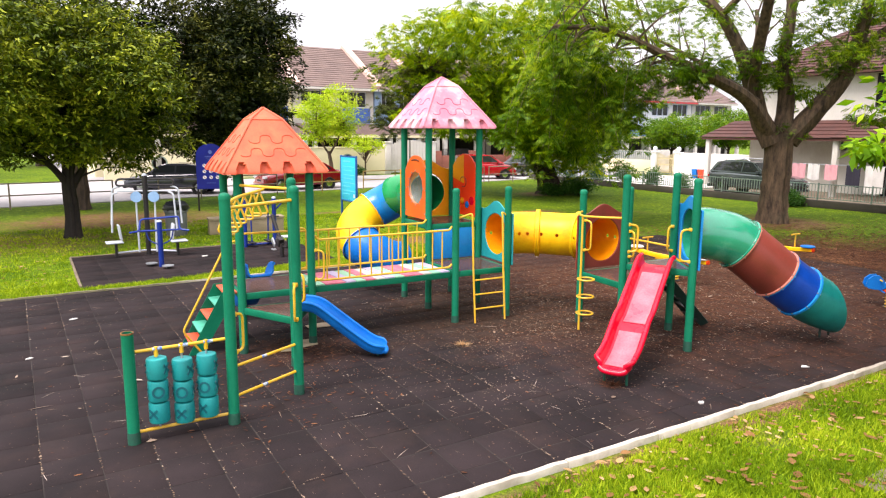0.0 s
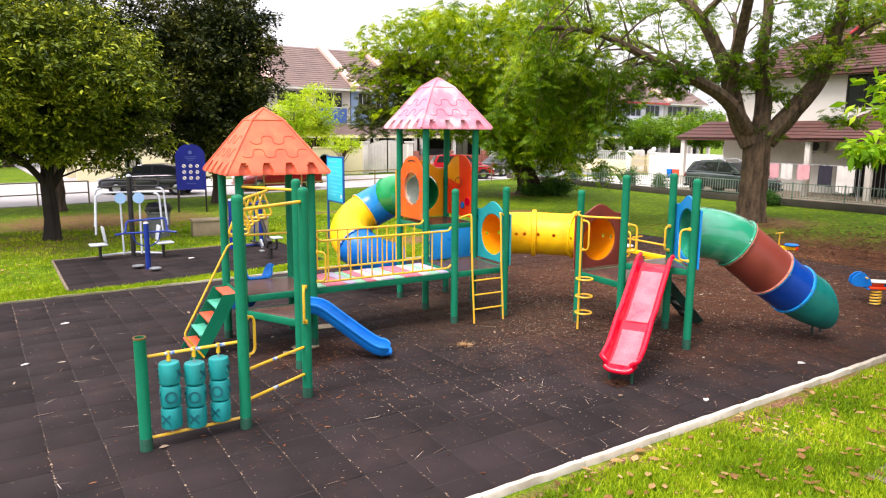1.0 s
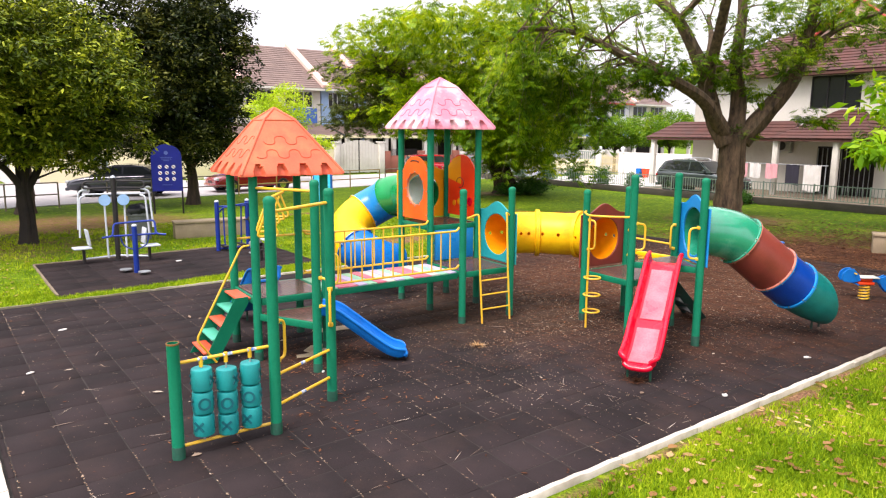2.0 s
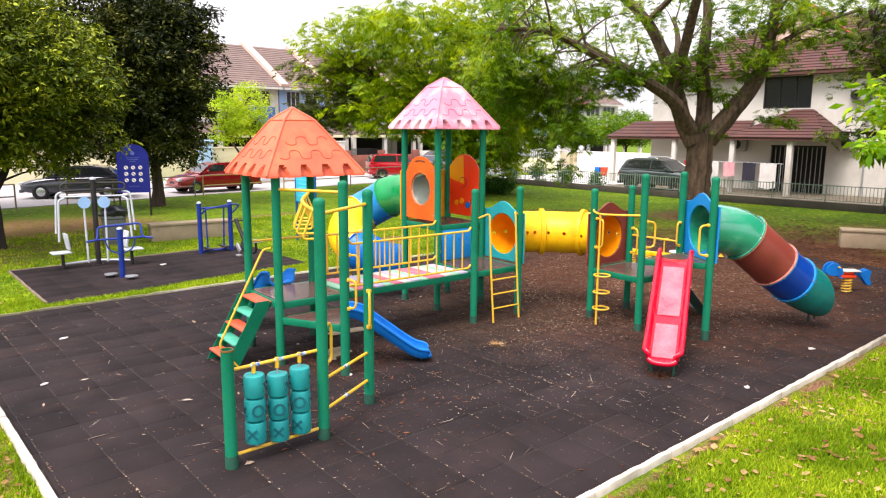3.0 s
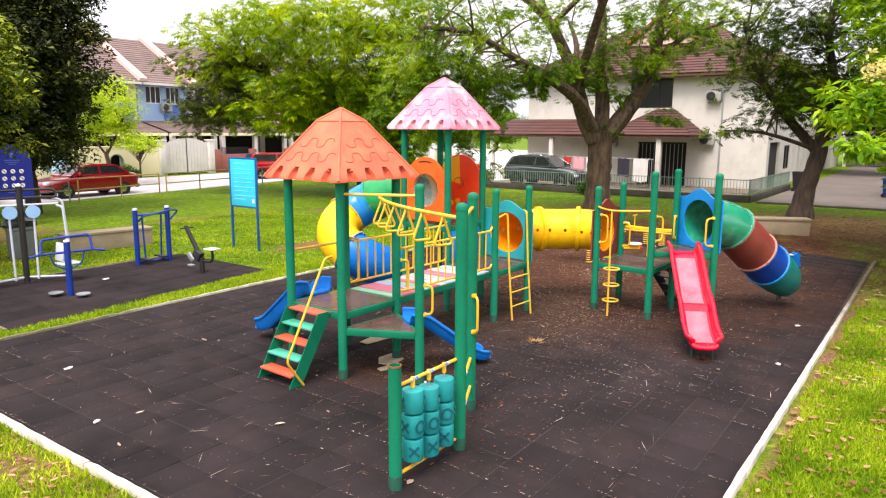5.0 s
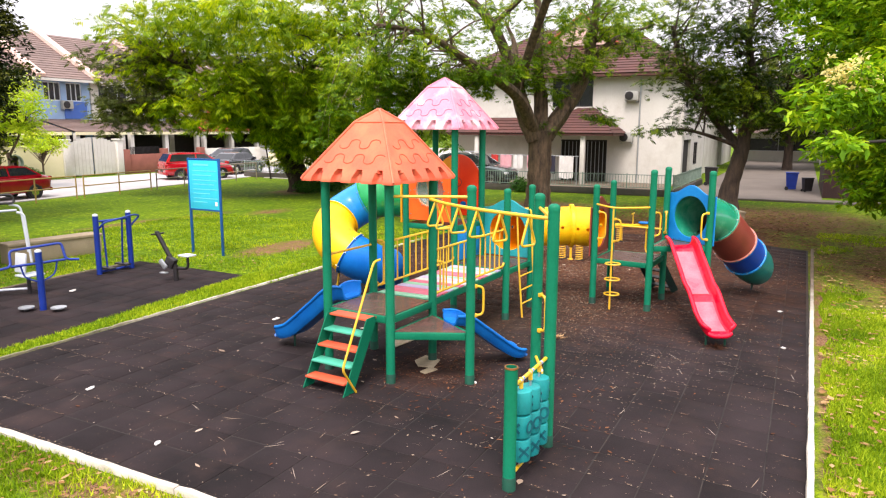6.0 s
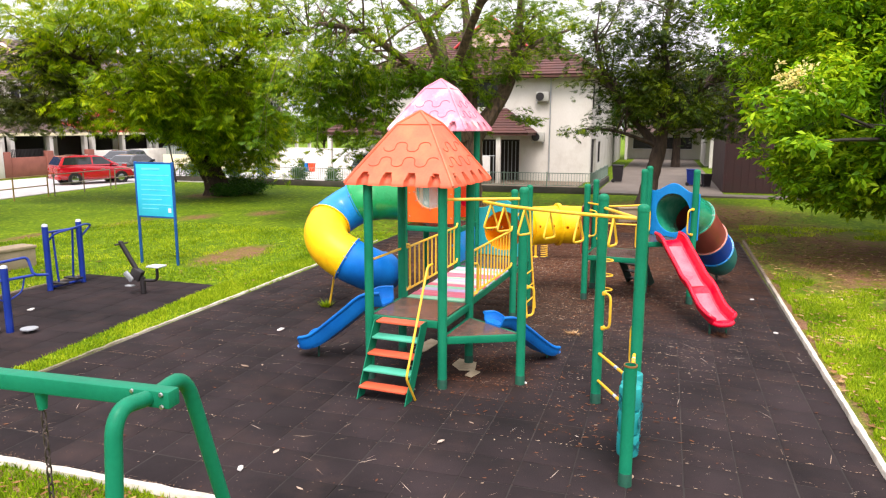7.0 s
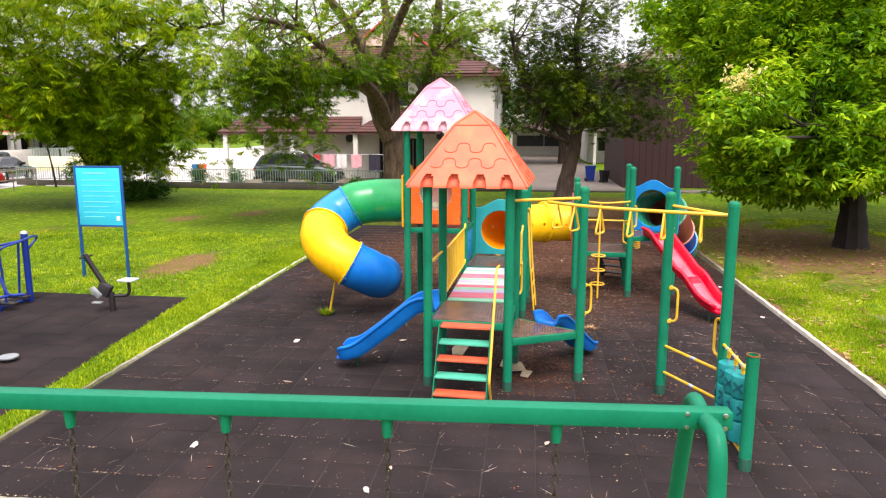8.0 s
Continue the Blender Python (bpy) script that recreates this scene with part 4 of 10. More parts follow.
build_slide("slide", [m1 - E1 * 0.02 + Vector((0, 0, 0.66)), m1 + E1 * 0.16 + Vector((0, 0, 0.63)), m1 + E1 * 0.36 + Vector((0, 0, 0.49)), m1 + E1 * 0.72 + Vector((0, 0, 0.22)), m1 + E1 * 0.92 + Vector((0, 0, 0.10)), m1 + E1 * 1.10 + Vector((0, 0, 0.07))],
            0.17, 0.13, BLUE, "short blue plastic toddler slide", feet=[(m1 + E1 * 1.0 + Vector((0, 0, 0.08)), m1 + E1 * 1.0 + Vector((0, 0, -0.02)))])
m2 = mid(OA, OE)
E2 = V.copy()
build_slide("slide", [m2 - E2 * 0.02 + Vector((0, 0, 0.86)), m2 + E2 * 0.2 + Vector((0, 0, 0.82)), m2 + E2 * 0.45 + Vector((0, 0, 0.62)), m2 + E2 * 0.9 + Vector((0, 0, 0.26)), m2 + E2 * 1.1 + Vector((0, 0, 0.16)), m2 + E2 * 1.28 + Vector((0, 0, 0.13))],
            0.19, 0.185, BLUE, "short blue plastic toddler slide", feet=[(m2 + E2 * 1.05 + Vector((0, 0, 0.16)), m2 + E2 * 1.05 + Vector((0, 0, -0.02)))])
m3 = mid(RB, RF)
E3 = Vector((6.02, 5.79, 0)) - m3
L3 = E3.length
E3.normalize()


def red_pt(s, z):
    return m3 + E3 * s + Vector((0, 0, z))


S3 = Vector((E3.y, -E3.x, 0))
build_slide("slide", [red_pt(-0.02, 1.15), red_pt(0.16, 1.12), red_pt(0.36, 0.98), red_pt(0.72, 0.74), red_pt(0.92, 0.60), red_pt(1.12, 0.52), red_pt(1.32, 0.37), red_pt(1.52, 0.24), red_pt(L3 - 0.12, 0.16), red_pt(L3 + 0.02, 0.145)],
            0.205, 0.17, RED, "red plastic wave slide, bed worn pale", RED_W, bead=0.034,
            feet=[(red_pt(L3 - 0.12, 0.15) + S3 * 0.14, red_pt(L3 - 0.12, -0.10) + S3 * 0.14), (red_pt(L3 - 0.12, 0.15) - S3 * 0.14, red_pt(L3 - 0.12, -0.10) - S3 * 0.14)])


def ring_hole(bm, q, r):
    """Fills the quad q but for a round hole of radius r in its middle; returns the eight points of the hole's edge."""
    c = [v.co.copy() for v in q]
    mid_ = sum(c, Vector()) / 4
    x = ((c[1] + c[2]) - (c[0] + c[3])).normalized()
    y = ((c[3] + c[2]) - (c[0] + c[1])).normalized()
    o = [bm.verts.new(mid_ + x * r * math.cos(radians(45 * j + 22.5)) + y * r * math.sin(radians(45 * j + 22.5))) for j in range(8)]
    for k, j in ((2, 0), (3, 2), (0, 4), (1, 6)):
        bm.faces.new((q[k], o[(j + 1) % 8], o[j]))
        bm.faces.new((q[k], q[(k + 1) % 4], o[(j + 2) % 8], o[j + 1]))
    return o


def build_tube(name, line, r, cuts, mats, label, bolts=8, t=0.012, flange=0.028, flange_mats=None, holes=(), inner=None, slant=0.0, rib=0.016, fine=10):
    """A moulded tube of bolted lengths: hollow shells with flanges at the joints, peep holes and a slanting mouth if wanted."""
    L = spline(line, fine)
    n = len(L)
    fr = frames_along(L)
    root = new(name)
    root.parent = FRAME
    root["label"] = label
    idx = [int(round(c * (n - 1))) for c in cuts]
    seg = 32
    for s, (i0, i1) in enumerate(zip(idx, idx[1:])):
        bm = bmesh.new()
        shells = ([], [])
        for i in range(i0, i1 + 1):
            p, u, w = fr[i]
            ax = (fr[min(i + 1, n - 1)][0] - fr[max(i - 1, 0)][0]).normalized()
            f = max(0.0, (i - i0) / (i1 - i0) - 0.25) / 0.75 if s == len(mats) - 1 else 0.0
            for rr, store in ((r, 0), (r - t, 1)):
                row = []
                for k in range(seg):
                    d = u * math.cos(2 * math.pi * k / seg) + w * math.sin(2 * math.pi * k / seg)
                    row.append(bm.verts.new(p + d * rr - ax * slant * f * 0.5 * (1 + d.z)))
                shells[store].append(row)
        for j in range(i1 - i0):
            quads = [[R[j][k], R[j][(k + 1) % seg], R[j + 1][(k + 1) % seg], R[j + 1][k]] for R in shells for k in range(seg)]
            open_at = set()
            if i0 + j in holes:
                # the quads nearest to level on either side
                c = fr[i0 + j][0]
                rank = sorted(range(seg), key=lambda k: abs(sum(v.co.z for v in quads[k]) / 4 - c.z))
                first = quads[rank[0]][0].co - c
                open_at = {rank[0], next(k for k in rank if (quads[k][0].co - c).dot(first) < 0)}
            for k in range(seg):
                if k in open_at:
                    A, B = ring_hole(bm, quads[k], 0.03), ring_hole(bm, quads[seg + k], 0.03)
                    for q in range(8):
                        bm.faces.new((A[q], A[(q + 1) % 8], B[(q + 1) % 8], B[q]))
                else:
                    bm.faces.new(quads[k])
                    bm.faces.new(quads[seg + k])
        for e in (0, -1):
            a, b = shells[0][e], shells[1][e]
            for k in range(seg):
                bm.faces.new((a[k], a[(k + 1) % seg], b[(k + 1) % seg], b[k]))
        if inner:
            own = {v for row in shells[1] for v in row}
            for face in bm.faces:
                if sum(v in own for v in face.verts) >= 1 and all(v in own or len(face.verts) == 3 for v in face.verts):
                    face.material_index = 1
        sec = part("tube_section", bm, mats[s], root)
        if inner:
            sec.data.materials.append(inner)
        for e, i in ((0, i0), (1, i1)):
            if (e == 0 and s == 0) or (e == 1 and s == len(mats) - 1):
                continue
            p, u, w = fr[i]
            ax = (fr[min(i + 1, n - 1)][0] - fr[max(i - 1, 0)][0]).normalized() * (1 if e == 0 else -1)
            bm = bmesh.new()
            m = Matrix((u, w, ax)).transposed().to_4x4()
            m.translation = p
            lathe(bm, [(r - 0.004, 0.001), (r + flange, 0.001), (r + flange, rib), (r + 0.004, rib * 1.4)], seg, m, close=True)
            part("flange", bm, (flange_mats or mats)[s], sec)
        if s < len(mats) - 1:
            p, u, w = fr[i1]
            ax = (fr[min(i1 + 1, n - 1)][0] - fr[max(i1 - 1, 0)][0]).normalized()
            for k in range(bolts):
                a = 2 * math.pi * (k + 0.5) / bolts
                c = p + (u * math.cos(a) + w * math.sin(a)) * (r + flange * 0.55)
                m = Matrix((u, w, ax)).transposed().to_4x4()
                m.translation = c
                part("bolt", lathe(bmesh.new(), [(0, -0.03), (0.012, -0.03), (0.012, 0.03), (0, 0.03)], 6, m), BOLT, sec)
    return root


# spiral tube from the pink tower
HELIX = [mid(PA, PD, 1.86) + V * 0.085, mid(PA, PD, 1.855) + V * 0.36, mid(PA, PD, 1.84) + V * 0.68]
for deg, zz in ((0, 1.80), (16, 1.75), (50, 1.60), (86, 1.44), (122, 1.26), (160, 1.07), (197, 0.90), (232, 0.75), (270, 0.61)):
    ang = radians(deg) + SKEW
    HELIX.append(Vector((5.96 + 0.46 * math.cos(ang), 11.99 + 0.46 * math.sin(ang), zz)))
HELIX.append(HELIX[-1] + U * 0.26 + Vector((0, 0, -0.06)))
build_tube("tube_slide", HELIX, 0.378, [0, 4 / 12, 6 / 12, 9 / 12, 1.0], [EMERALD, SKYBLUE, YELLOW_PL, BLUE], "spiral tube slide in green, light blue, yellow and blue lengths")
# straight tube from the far tower
mT = Vector(((RE[0] + RF[0]) / 2, (RE[1] + RF[1]) / 2, 0))
build_tube("tube_slide", [(mT.x + 0.07, mT.y - 0.045, 1.58), (8.50, 6.43, 1.575), (8.78, 6.24, 1.49), (9.08, 6.06, 1.24), (9.44, 5.88, 0.93), (9.80, 5.73, 0.68), (10.10, 5.645, 0.53), (10.46, 5.56, 0.40)],
           0.375, [0, 0.33, 0.55, 0.69, 1.0], [SEAGREEN, BROWN_PL, BLUE_D, TEALTUBE], "steep tube slide in sea-green, brown, blue and teal lengths", bolts=10, flange_mats=[SEAGREEN, FLANGE, SKYBLUE, SKYBLUE], slant=0.5)
# bent crawl tunnel between the towers
TA, TB = mid(P4, PC, 1.30), mid(RA, RC, 1.30)
TUN = [TA + U * 0.09, TA + U * 0.27, TA + U * 0.56 - V * 0.07, TA + U * 0.86 - V * 0.27, TA + U * 1.08 - V * 0.56, TB + V * 0.62 - U * 0.02, TB + V * 0.32, TB + V * 0.09]
build_tube("crawl_tunnel", TUN, 0.36, [0, 0.395, 0.715, 1.0], [YELLOW_PL, YELLOW_PL, YELLOW_PL], "bent yellow plastic crawl tunnel with peep holes", bolts=8, flange=0.045,
           holes=(2, 5, 8, 12, 15, 18, 23, 26), inner=AMBER_IN, rib=0.032, fine=4)


def build_panel(name, p, q, z0, z1, hole, material, label, thick=0.03, outside=0):
    """A moulded upright panel between two posts, with an arched top and a round hole (centre height, radius)."""
    a, b = Vector((*p, 0)), Vector((*q, 0))
    d = (b - a).normalized()
    w = (b - a).length / 2 - R_POST - 0.01
    m = frame_at((a + b) / 2 + Vector((0, 0, z0)), d)
    if outside:
        # mounted on the outer faces of its posts
        w += R_POST + 0.055
        m = m @ Matrix.Translation((0, 0, outside * (R_POST + 0.019)))
    H = z1 - z0
    n = 48

    def rim(t):
        c, s = math.cos(t), math.sin(t)
        # square base, rounded top
        k = max(abs(c), abs(s))
        x, y = c / k, s / k
        X = x * w
        if y > 0.0:
            u = abs(X) / w
            # an ogee with flat shoulders where the panel stands outside its posts, a plain arch between them
            top = H - 0.16 * H * (0.5 - 0.5 * math.cos(math.pi * min(1.0, u / 0.78))) if outside else H - 0.24 * H * u ** 2.4
            Y = H * 0.5 + y * (top - H * 0.5)
        else:
            Y = H * 0.5 + y * H * 0.5
        return (X, Y)

    outer = polar(rim, n)
    inner = None
    if hole:
        hz, hr = hole
        inner = polar(lambda t: (hr * math.cos(t), hz - z0 + hr * math.sin(t)), n)
    bm = bmesh.new()
    plate(bm, outer, inner, thick, m)
    pn = part(name, bm, material, FRAME, label, smooth=False)
    bv = pn.modifiers.new("edge", "BEVEL")
    bv.width, bv.segments, bv.limit_method = 0.008, 2, "ANGLE"
    return pn, m, w, H


def panel_bolts(pn, m, pts, r=0.012):
    for x, y in pts:
        for s in (1, -1):
            part("bolt", lathe(bmesh.new(), [(0, 0.0), (r, 0.0), (r * 0.8, 0.01), (0, 0.012)], 8, m @ Matrix.Translation((x, y, s * 0.015)) @ (pose(0, 0, 0, 180) if s < 0 else Matrix())), BOLT, pn)


pn, m, w, H = build_panel("tunnel_panel", P4, PC, Z_LOW + 0.02, 1.86, (1.30, 0.35), TEAL_PN, "teal plastic tunnel-end panel with a round opening", outside=1)
pn, m, w, H = build_panel("tunnel_panel", RA, RC, Z_LOW + 0.02, 1.88, (1.30, 0.35), BROWN_PL, "brown plastic tunnel-end panel with a round opening", outside=-1)
pn, m, w, H = build_panel("tunnel_panel", RE, RF, Z_UP + 0.0, 2.13, (1.58, 0.36), SKYBLUE, "blue plastic slide-entrance panel with a round opening", outside=-1)
pn, m, w, H = build_panel("tunnel_panel", PA, PD, Z_PINK + 0.0, 2.50, (1.90, 0.36), AMBER, "amber plastic slide-entrance panel with a round opening", outside=-1)
panel_bolts(pn, m, [(sx * (w - 0.03), y) for sx in (-1, 1) for y in (0.1, 0.8)])


def build_bubble():
    """Orange window panel with a bolted round bubble."""
    pn, m, w, H = build_panel("bubble_panel", PB, PA, Z_PINK + 0.06, 2.60, (2.04, 0.275), ORANGE, "orange plastic panel with a round bolted bubble window")
    hz = 2.04 - Z_PINK - 0.06
    bm = bmesh.new()
    lathe(bm, [(0.325, 0.0), (0.325, 0.012), (0.268, 0.012), (0.268, 0.0)], 32, m @ Matrix.Translation((0, hz, 0.015)), close=True)
    part("ring", bm, AMBER, pn)
    bub = mat("bubble_plastic", lin(170, 180, 170), lin(140, 150, 140), scale=6, rough=0.25, dirt=lin(90, 88, 80), dirt_amount=0.6, dirt_scale=6, bump=0.05)
    see_through(bub, 0.62)
    bm = bmesh.new()
    lathe(bm, [(0.275, 0.0), (0.25, 0.055), (0.18, 0.10), (0.09, 0.122), (0, 0.128)], 28, m @ Matrix.Translation((0, hz, -0.012)))
    part("bubble", bm, bub, pn, "cloudy clear plastic bubble")
    panel_bolts(pn, m, [(0.296 * math.cos(a * math.pi / 6), hz + 0.296 * math.sin(a * math.pi / 6)) for a in range(12)], 0.014)
    panel_bolts(pn, m, [(sx * (w - 0.04), y) for sx in (-1, 1) for y in (0.1, 0.5, 0.85)])
    # dark slot under the arched top
    bm = bmesh.new()
    for s in (1, -1):
        L = [m @ Vector((0.16 * math.sin(t * 0.2), H - 0.075 - 0.02 * (t * 0.2) ** 2, s * 0.016)) for t in range(-5, 6)]
        tube(bm, L, 0.010, 6)
    part("slot", bm, BLACK, pn)


build_bubble()


def build_game_panel():
    """Red board with a yellow corner and small coloured sliding counters."""
    pn, m, w, H = build_panel("game_panel", PC, PD, Z_PINK + 0.06, 2.62, None, RED_PN, "red plastic game panel with yellow corner and coloured counters")
    bm = bmesh.new()
    for s in (1, -1):
        pts = [(0.0, H * 0.52), (w * 0.98, H * 0.60), (w * 0.98, H * 0.80), (w * 0.6, H * 0.93), (w * 0.05, H * 0.985)]
        plate(bm, pts, None, 0.004, m @ Matrix.Translation((0, 0, s * 0.018)))
    part("corner_patch", bm, AMBER, pn, "yellow corner patch")
    for x, y, c, r in ((-0.12, 0.2, BLUE, 0.06), (0.05, 0.26, AMBER, 0.055), (-0.28, 0.28, RED, 0.075), (0.2, 0.22, AMBER, 0.05)):
        bm = bmesh.new()
        for s in (1, -1):
            lathe(bm, [(0, 0.0), (r, 0.0), (r, 0.012), (0, 0.015)], 20, m @ Matrix.Translation((x, y, s * 0.016)) @ (pose(0, 0, 0, 180) if s < 0 else Matrix()))
        part("counter", bm, c, pn)
    bm = bmesh.new()
    for s in (1, -1):
        L = [m @ Vector((0.03 + 0.11 * math.cos(t * 0.55), 0.60 + 0.09 * math.sin(t * 0.55), s * 0.017)) for t in range(10)]
        tube(bm, L, 0.008, 6)
    part("groove", bm, BROWN_PL, pn)


build_game_panel()

# blue step wall between the two decks of the pink tower
bm = bmesh.new()
mm = frame_at(mid(PB, PC, Z_LOW + 0.02), U)
box(bm, (-0.40, 0.0, -0.02), (0.40, 0.56, 0.02), mm, 0.012)
sw = part("step_wall", bm, SKYBLUE, FRAME, "blue plastic step wall between decks")
part("step_ledge", newbox((-0.38, 0.27, -0.14), (0.38, 0.30, -0.021), mm, 0.008), SKYBLUE, sw)


def build_ladder():
    """Yellow pipe ladder up to the middle deck."""
    A, B = Vector((*P3, 0)), Vector((*P4, 0))
    d = (B - A).normalized()
    out = Vector((d.y, -d.x, 0))
    lad = None
    for a, q in ((0.27, A), (0.83, B)):
        o = A + d * a
        pts = [q + Vector((0, 0, 1.66)), o + out * 0.02 + Vector((0, 0, 1.74)), o + out * 0.05 + Vector((0, 0, 1.70)), o + out * 0.10 + Vector((0, 0, 0.85)), o + out * 0.18 + Vector((0, 0, -0.01))]
        if lad is None:
            lad = pipe(pts, 0.016, 0.07, name="ladder", label="yellow pipe ladder with round rungs")
        else:
            pipe(pts, 0.016, 0.07, lad, "stile")
    for z in (0.22, 0.45, 0.68):
        w = out * (0.18 - 0.08 * z / 0.85)
        pipe([A + d * 0.27 + w + Vector((0, 0, z)), A + d * 0.83 + w + Vector((0, 0, z))], 0.0125, 0, lad, "rung")


build_ladder()


def build_coil_climber():
    """Upright yellow pole with rings, hung from a curved top rail."""
    top = 1.78
    px, py = 7.20, 7.68
    pole = pipe([(px, py, top), (px, py, 0.02)], 0.0165, 0, name="ring_climber", label="yellow pole with climbing rings")
    for z in (0.27, 0.53, 0.80):
        L = [(px + 0.125 * math.cos(a * math.pi / 10) + 0.11, py + 0.125 * math.sin(a * math.pi / 10), z) for a in range(20)]
        part("ring", tube(bmesh.new(), [Vector(q) for q in L], 0.0135, 8, closed=True), YELLOW, pole)
    L = spline([(RA[0], RA[1], 1.79), (7.36, 7.92, 1.79), (7.19, 7.66, 1.78), (7.26, 7.32, 1.79), (RB[0], RB[1], 1.79)], 6)
    part("top_rail", tube(bmesh.new(), L, 0.0165, 8), YELLOW, pole)


build_coil_climber()


def build_loops():
    """Overhead rails with hanging triangular grips, between the roofed tower and the end posts."""
    z = 2.25
    a1, b1 = Vector((*OB, z + 0.04)), Vector((*OC, z + 0.04))
    pipe([a1, b1], 0.018, 0, name="overhead_rail", label="yellow overhead rail")
    line = [a1.lerp(b1, 0.5) + Vector((0, 0, -0.03)), (2.46, 8.44, z), (2.18, 8.0, z), (1.95, 7.5, z), (P1[0], P1[1], z)]
    r2 = part("overhead_rail", tube(bmesh.new(), spline(line, 6), 0.019, 8), YELLOW, FRAME, "curved yellow overhead rail with hanging grips")
    pipe([(P2[0], P2[1], z), (P1[0], P1[1], z - 0.01)], 0.018, 0, name="overhead_rail", label="yellow overhead rail")
    L = spline(line, 14)[3:-5]
    for k in range(6):
        p = L[2 + int((len(L) - 5) * k / 5)]
        q = L[min(len(L) - 1, 3 + int((len(L) - 5) * k / 5))]
        d = (q - p).normalized()
        s = Vector((-d.y, d.x, 0)).normalized()
        T = [p + Vector((0, 0, -0.01)), p + s * 0.11 + Vector((0, 0, -0.29)), p - s * 0.11 + Vector((0, 0, -0.29)), p + Vector((0, 0, -0.01))]
        part("hand_grip", tube(bmesh.new(), bend(T, 0.05), 0.0125, 8), YELLOW, r2)


build_loops()

# handles
build_handle(OC, (3.1, 8.05), 0.86, 1.22, 0.10)
build_handle(P2, (2.45, 7.1), 0.90, 1.30, 0.09)
build_handle(P1, (2.0, 7.05), 0.75, 1.15, 0.10)
build_handle(OD, (3.75, 8.99), 0.93, 1.35, 0.12)
build_handle(RB, (7.72, 6.9), 1.30, 1.70, 0.13)
build_handle(RF, (7.78, 6.33), 1.25, 1.70, 0.13)
build_handle(RA, (7.62, 7.7), 1.18, 1.65, 0.12)
build_handle(RE, (8.2, 6.98), 1.25, 1.62, 0.12)
build_handle(RB, (7.75, 7.3), 1.0, 1.42, 0.12)
build_handle(RC, (8.44, 7.6), 1.0, 1.42, 0.12)
# guard rail on the far side of the roofed tower and beside the slide
pipe([(OA[0], OA[1], 1.50), (OE[0], OE[1], 1.50)], 0.0165, 0, name="guard_rail")
pipe([(OE[0] + 0.05, OE[1] - 0.03, 1.55), (OE[0] + 0.22, OE[1] - 0.03, 1.52), (OE[0] + 0.22, OE[1] - 0.03, 0.92), (OE[0] + 0.05, OE[1] - 0.03, 0.90)], 0.015, 0.05, name="guard_rail")
# guard rail on the far tower above the net stair
pipe([(RC[0], RC[1], 1.30), (RE[0], RE[1], 1.30)], 0.0165, 0, name="guard_rail")


def build_step_net():
    """Dark mesh-sided steps up from the low deck to the upper one."""
    bm = bmesh.new()
    a, b = Vector((8.55, 7.12, 0.72)), Vector((9.15, 6.9, 0.02))
    # stair stringers behind the tower
    for off in (0.0, 0.55):
        o = Vector((0.25, 0.5, 0)) * off * 1.6
        sweep(bm, [a + o, b + o], [(-0.012, -0.07), (0.012, -0.07), (0.012, 0.07), (-0.012, 0.07)])
    st = part("rear_steps", bm, STEP_D, FRAME, "dark dirty rear steps with mesh sides")
    for i in range(4):
        t = (i + 0.5) / 4
        p = a.lerp(b, t)
        q = p + Vector((0.25, 0.5, 0)) * 0.88
        bm = bmesh.new()
        sweep(bm, [p, q], [(-0.09, -0.01), (0.09, -0.01), (0.09, 0.01), (-0.09, 0.01)], side=(0.9, -0.43, 0))
        part("tread", bm, BLACK, st)


build_step_net()


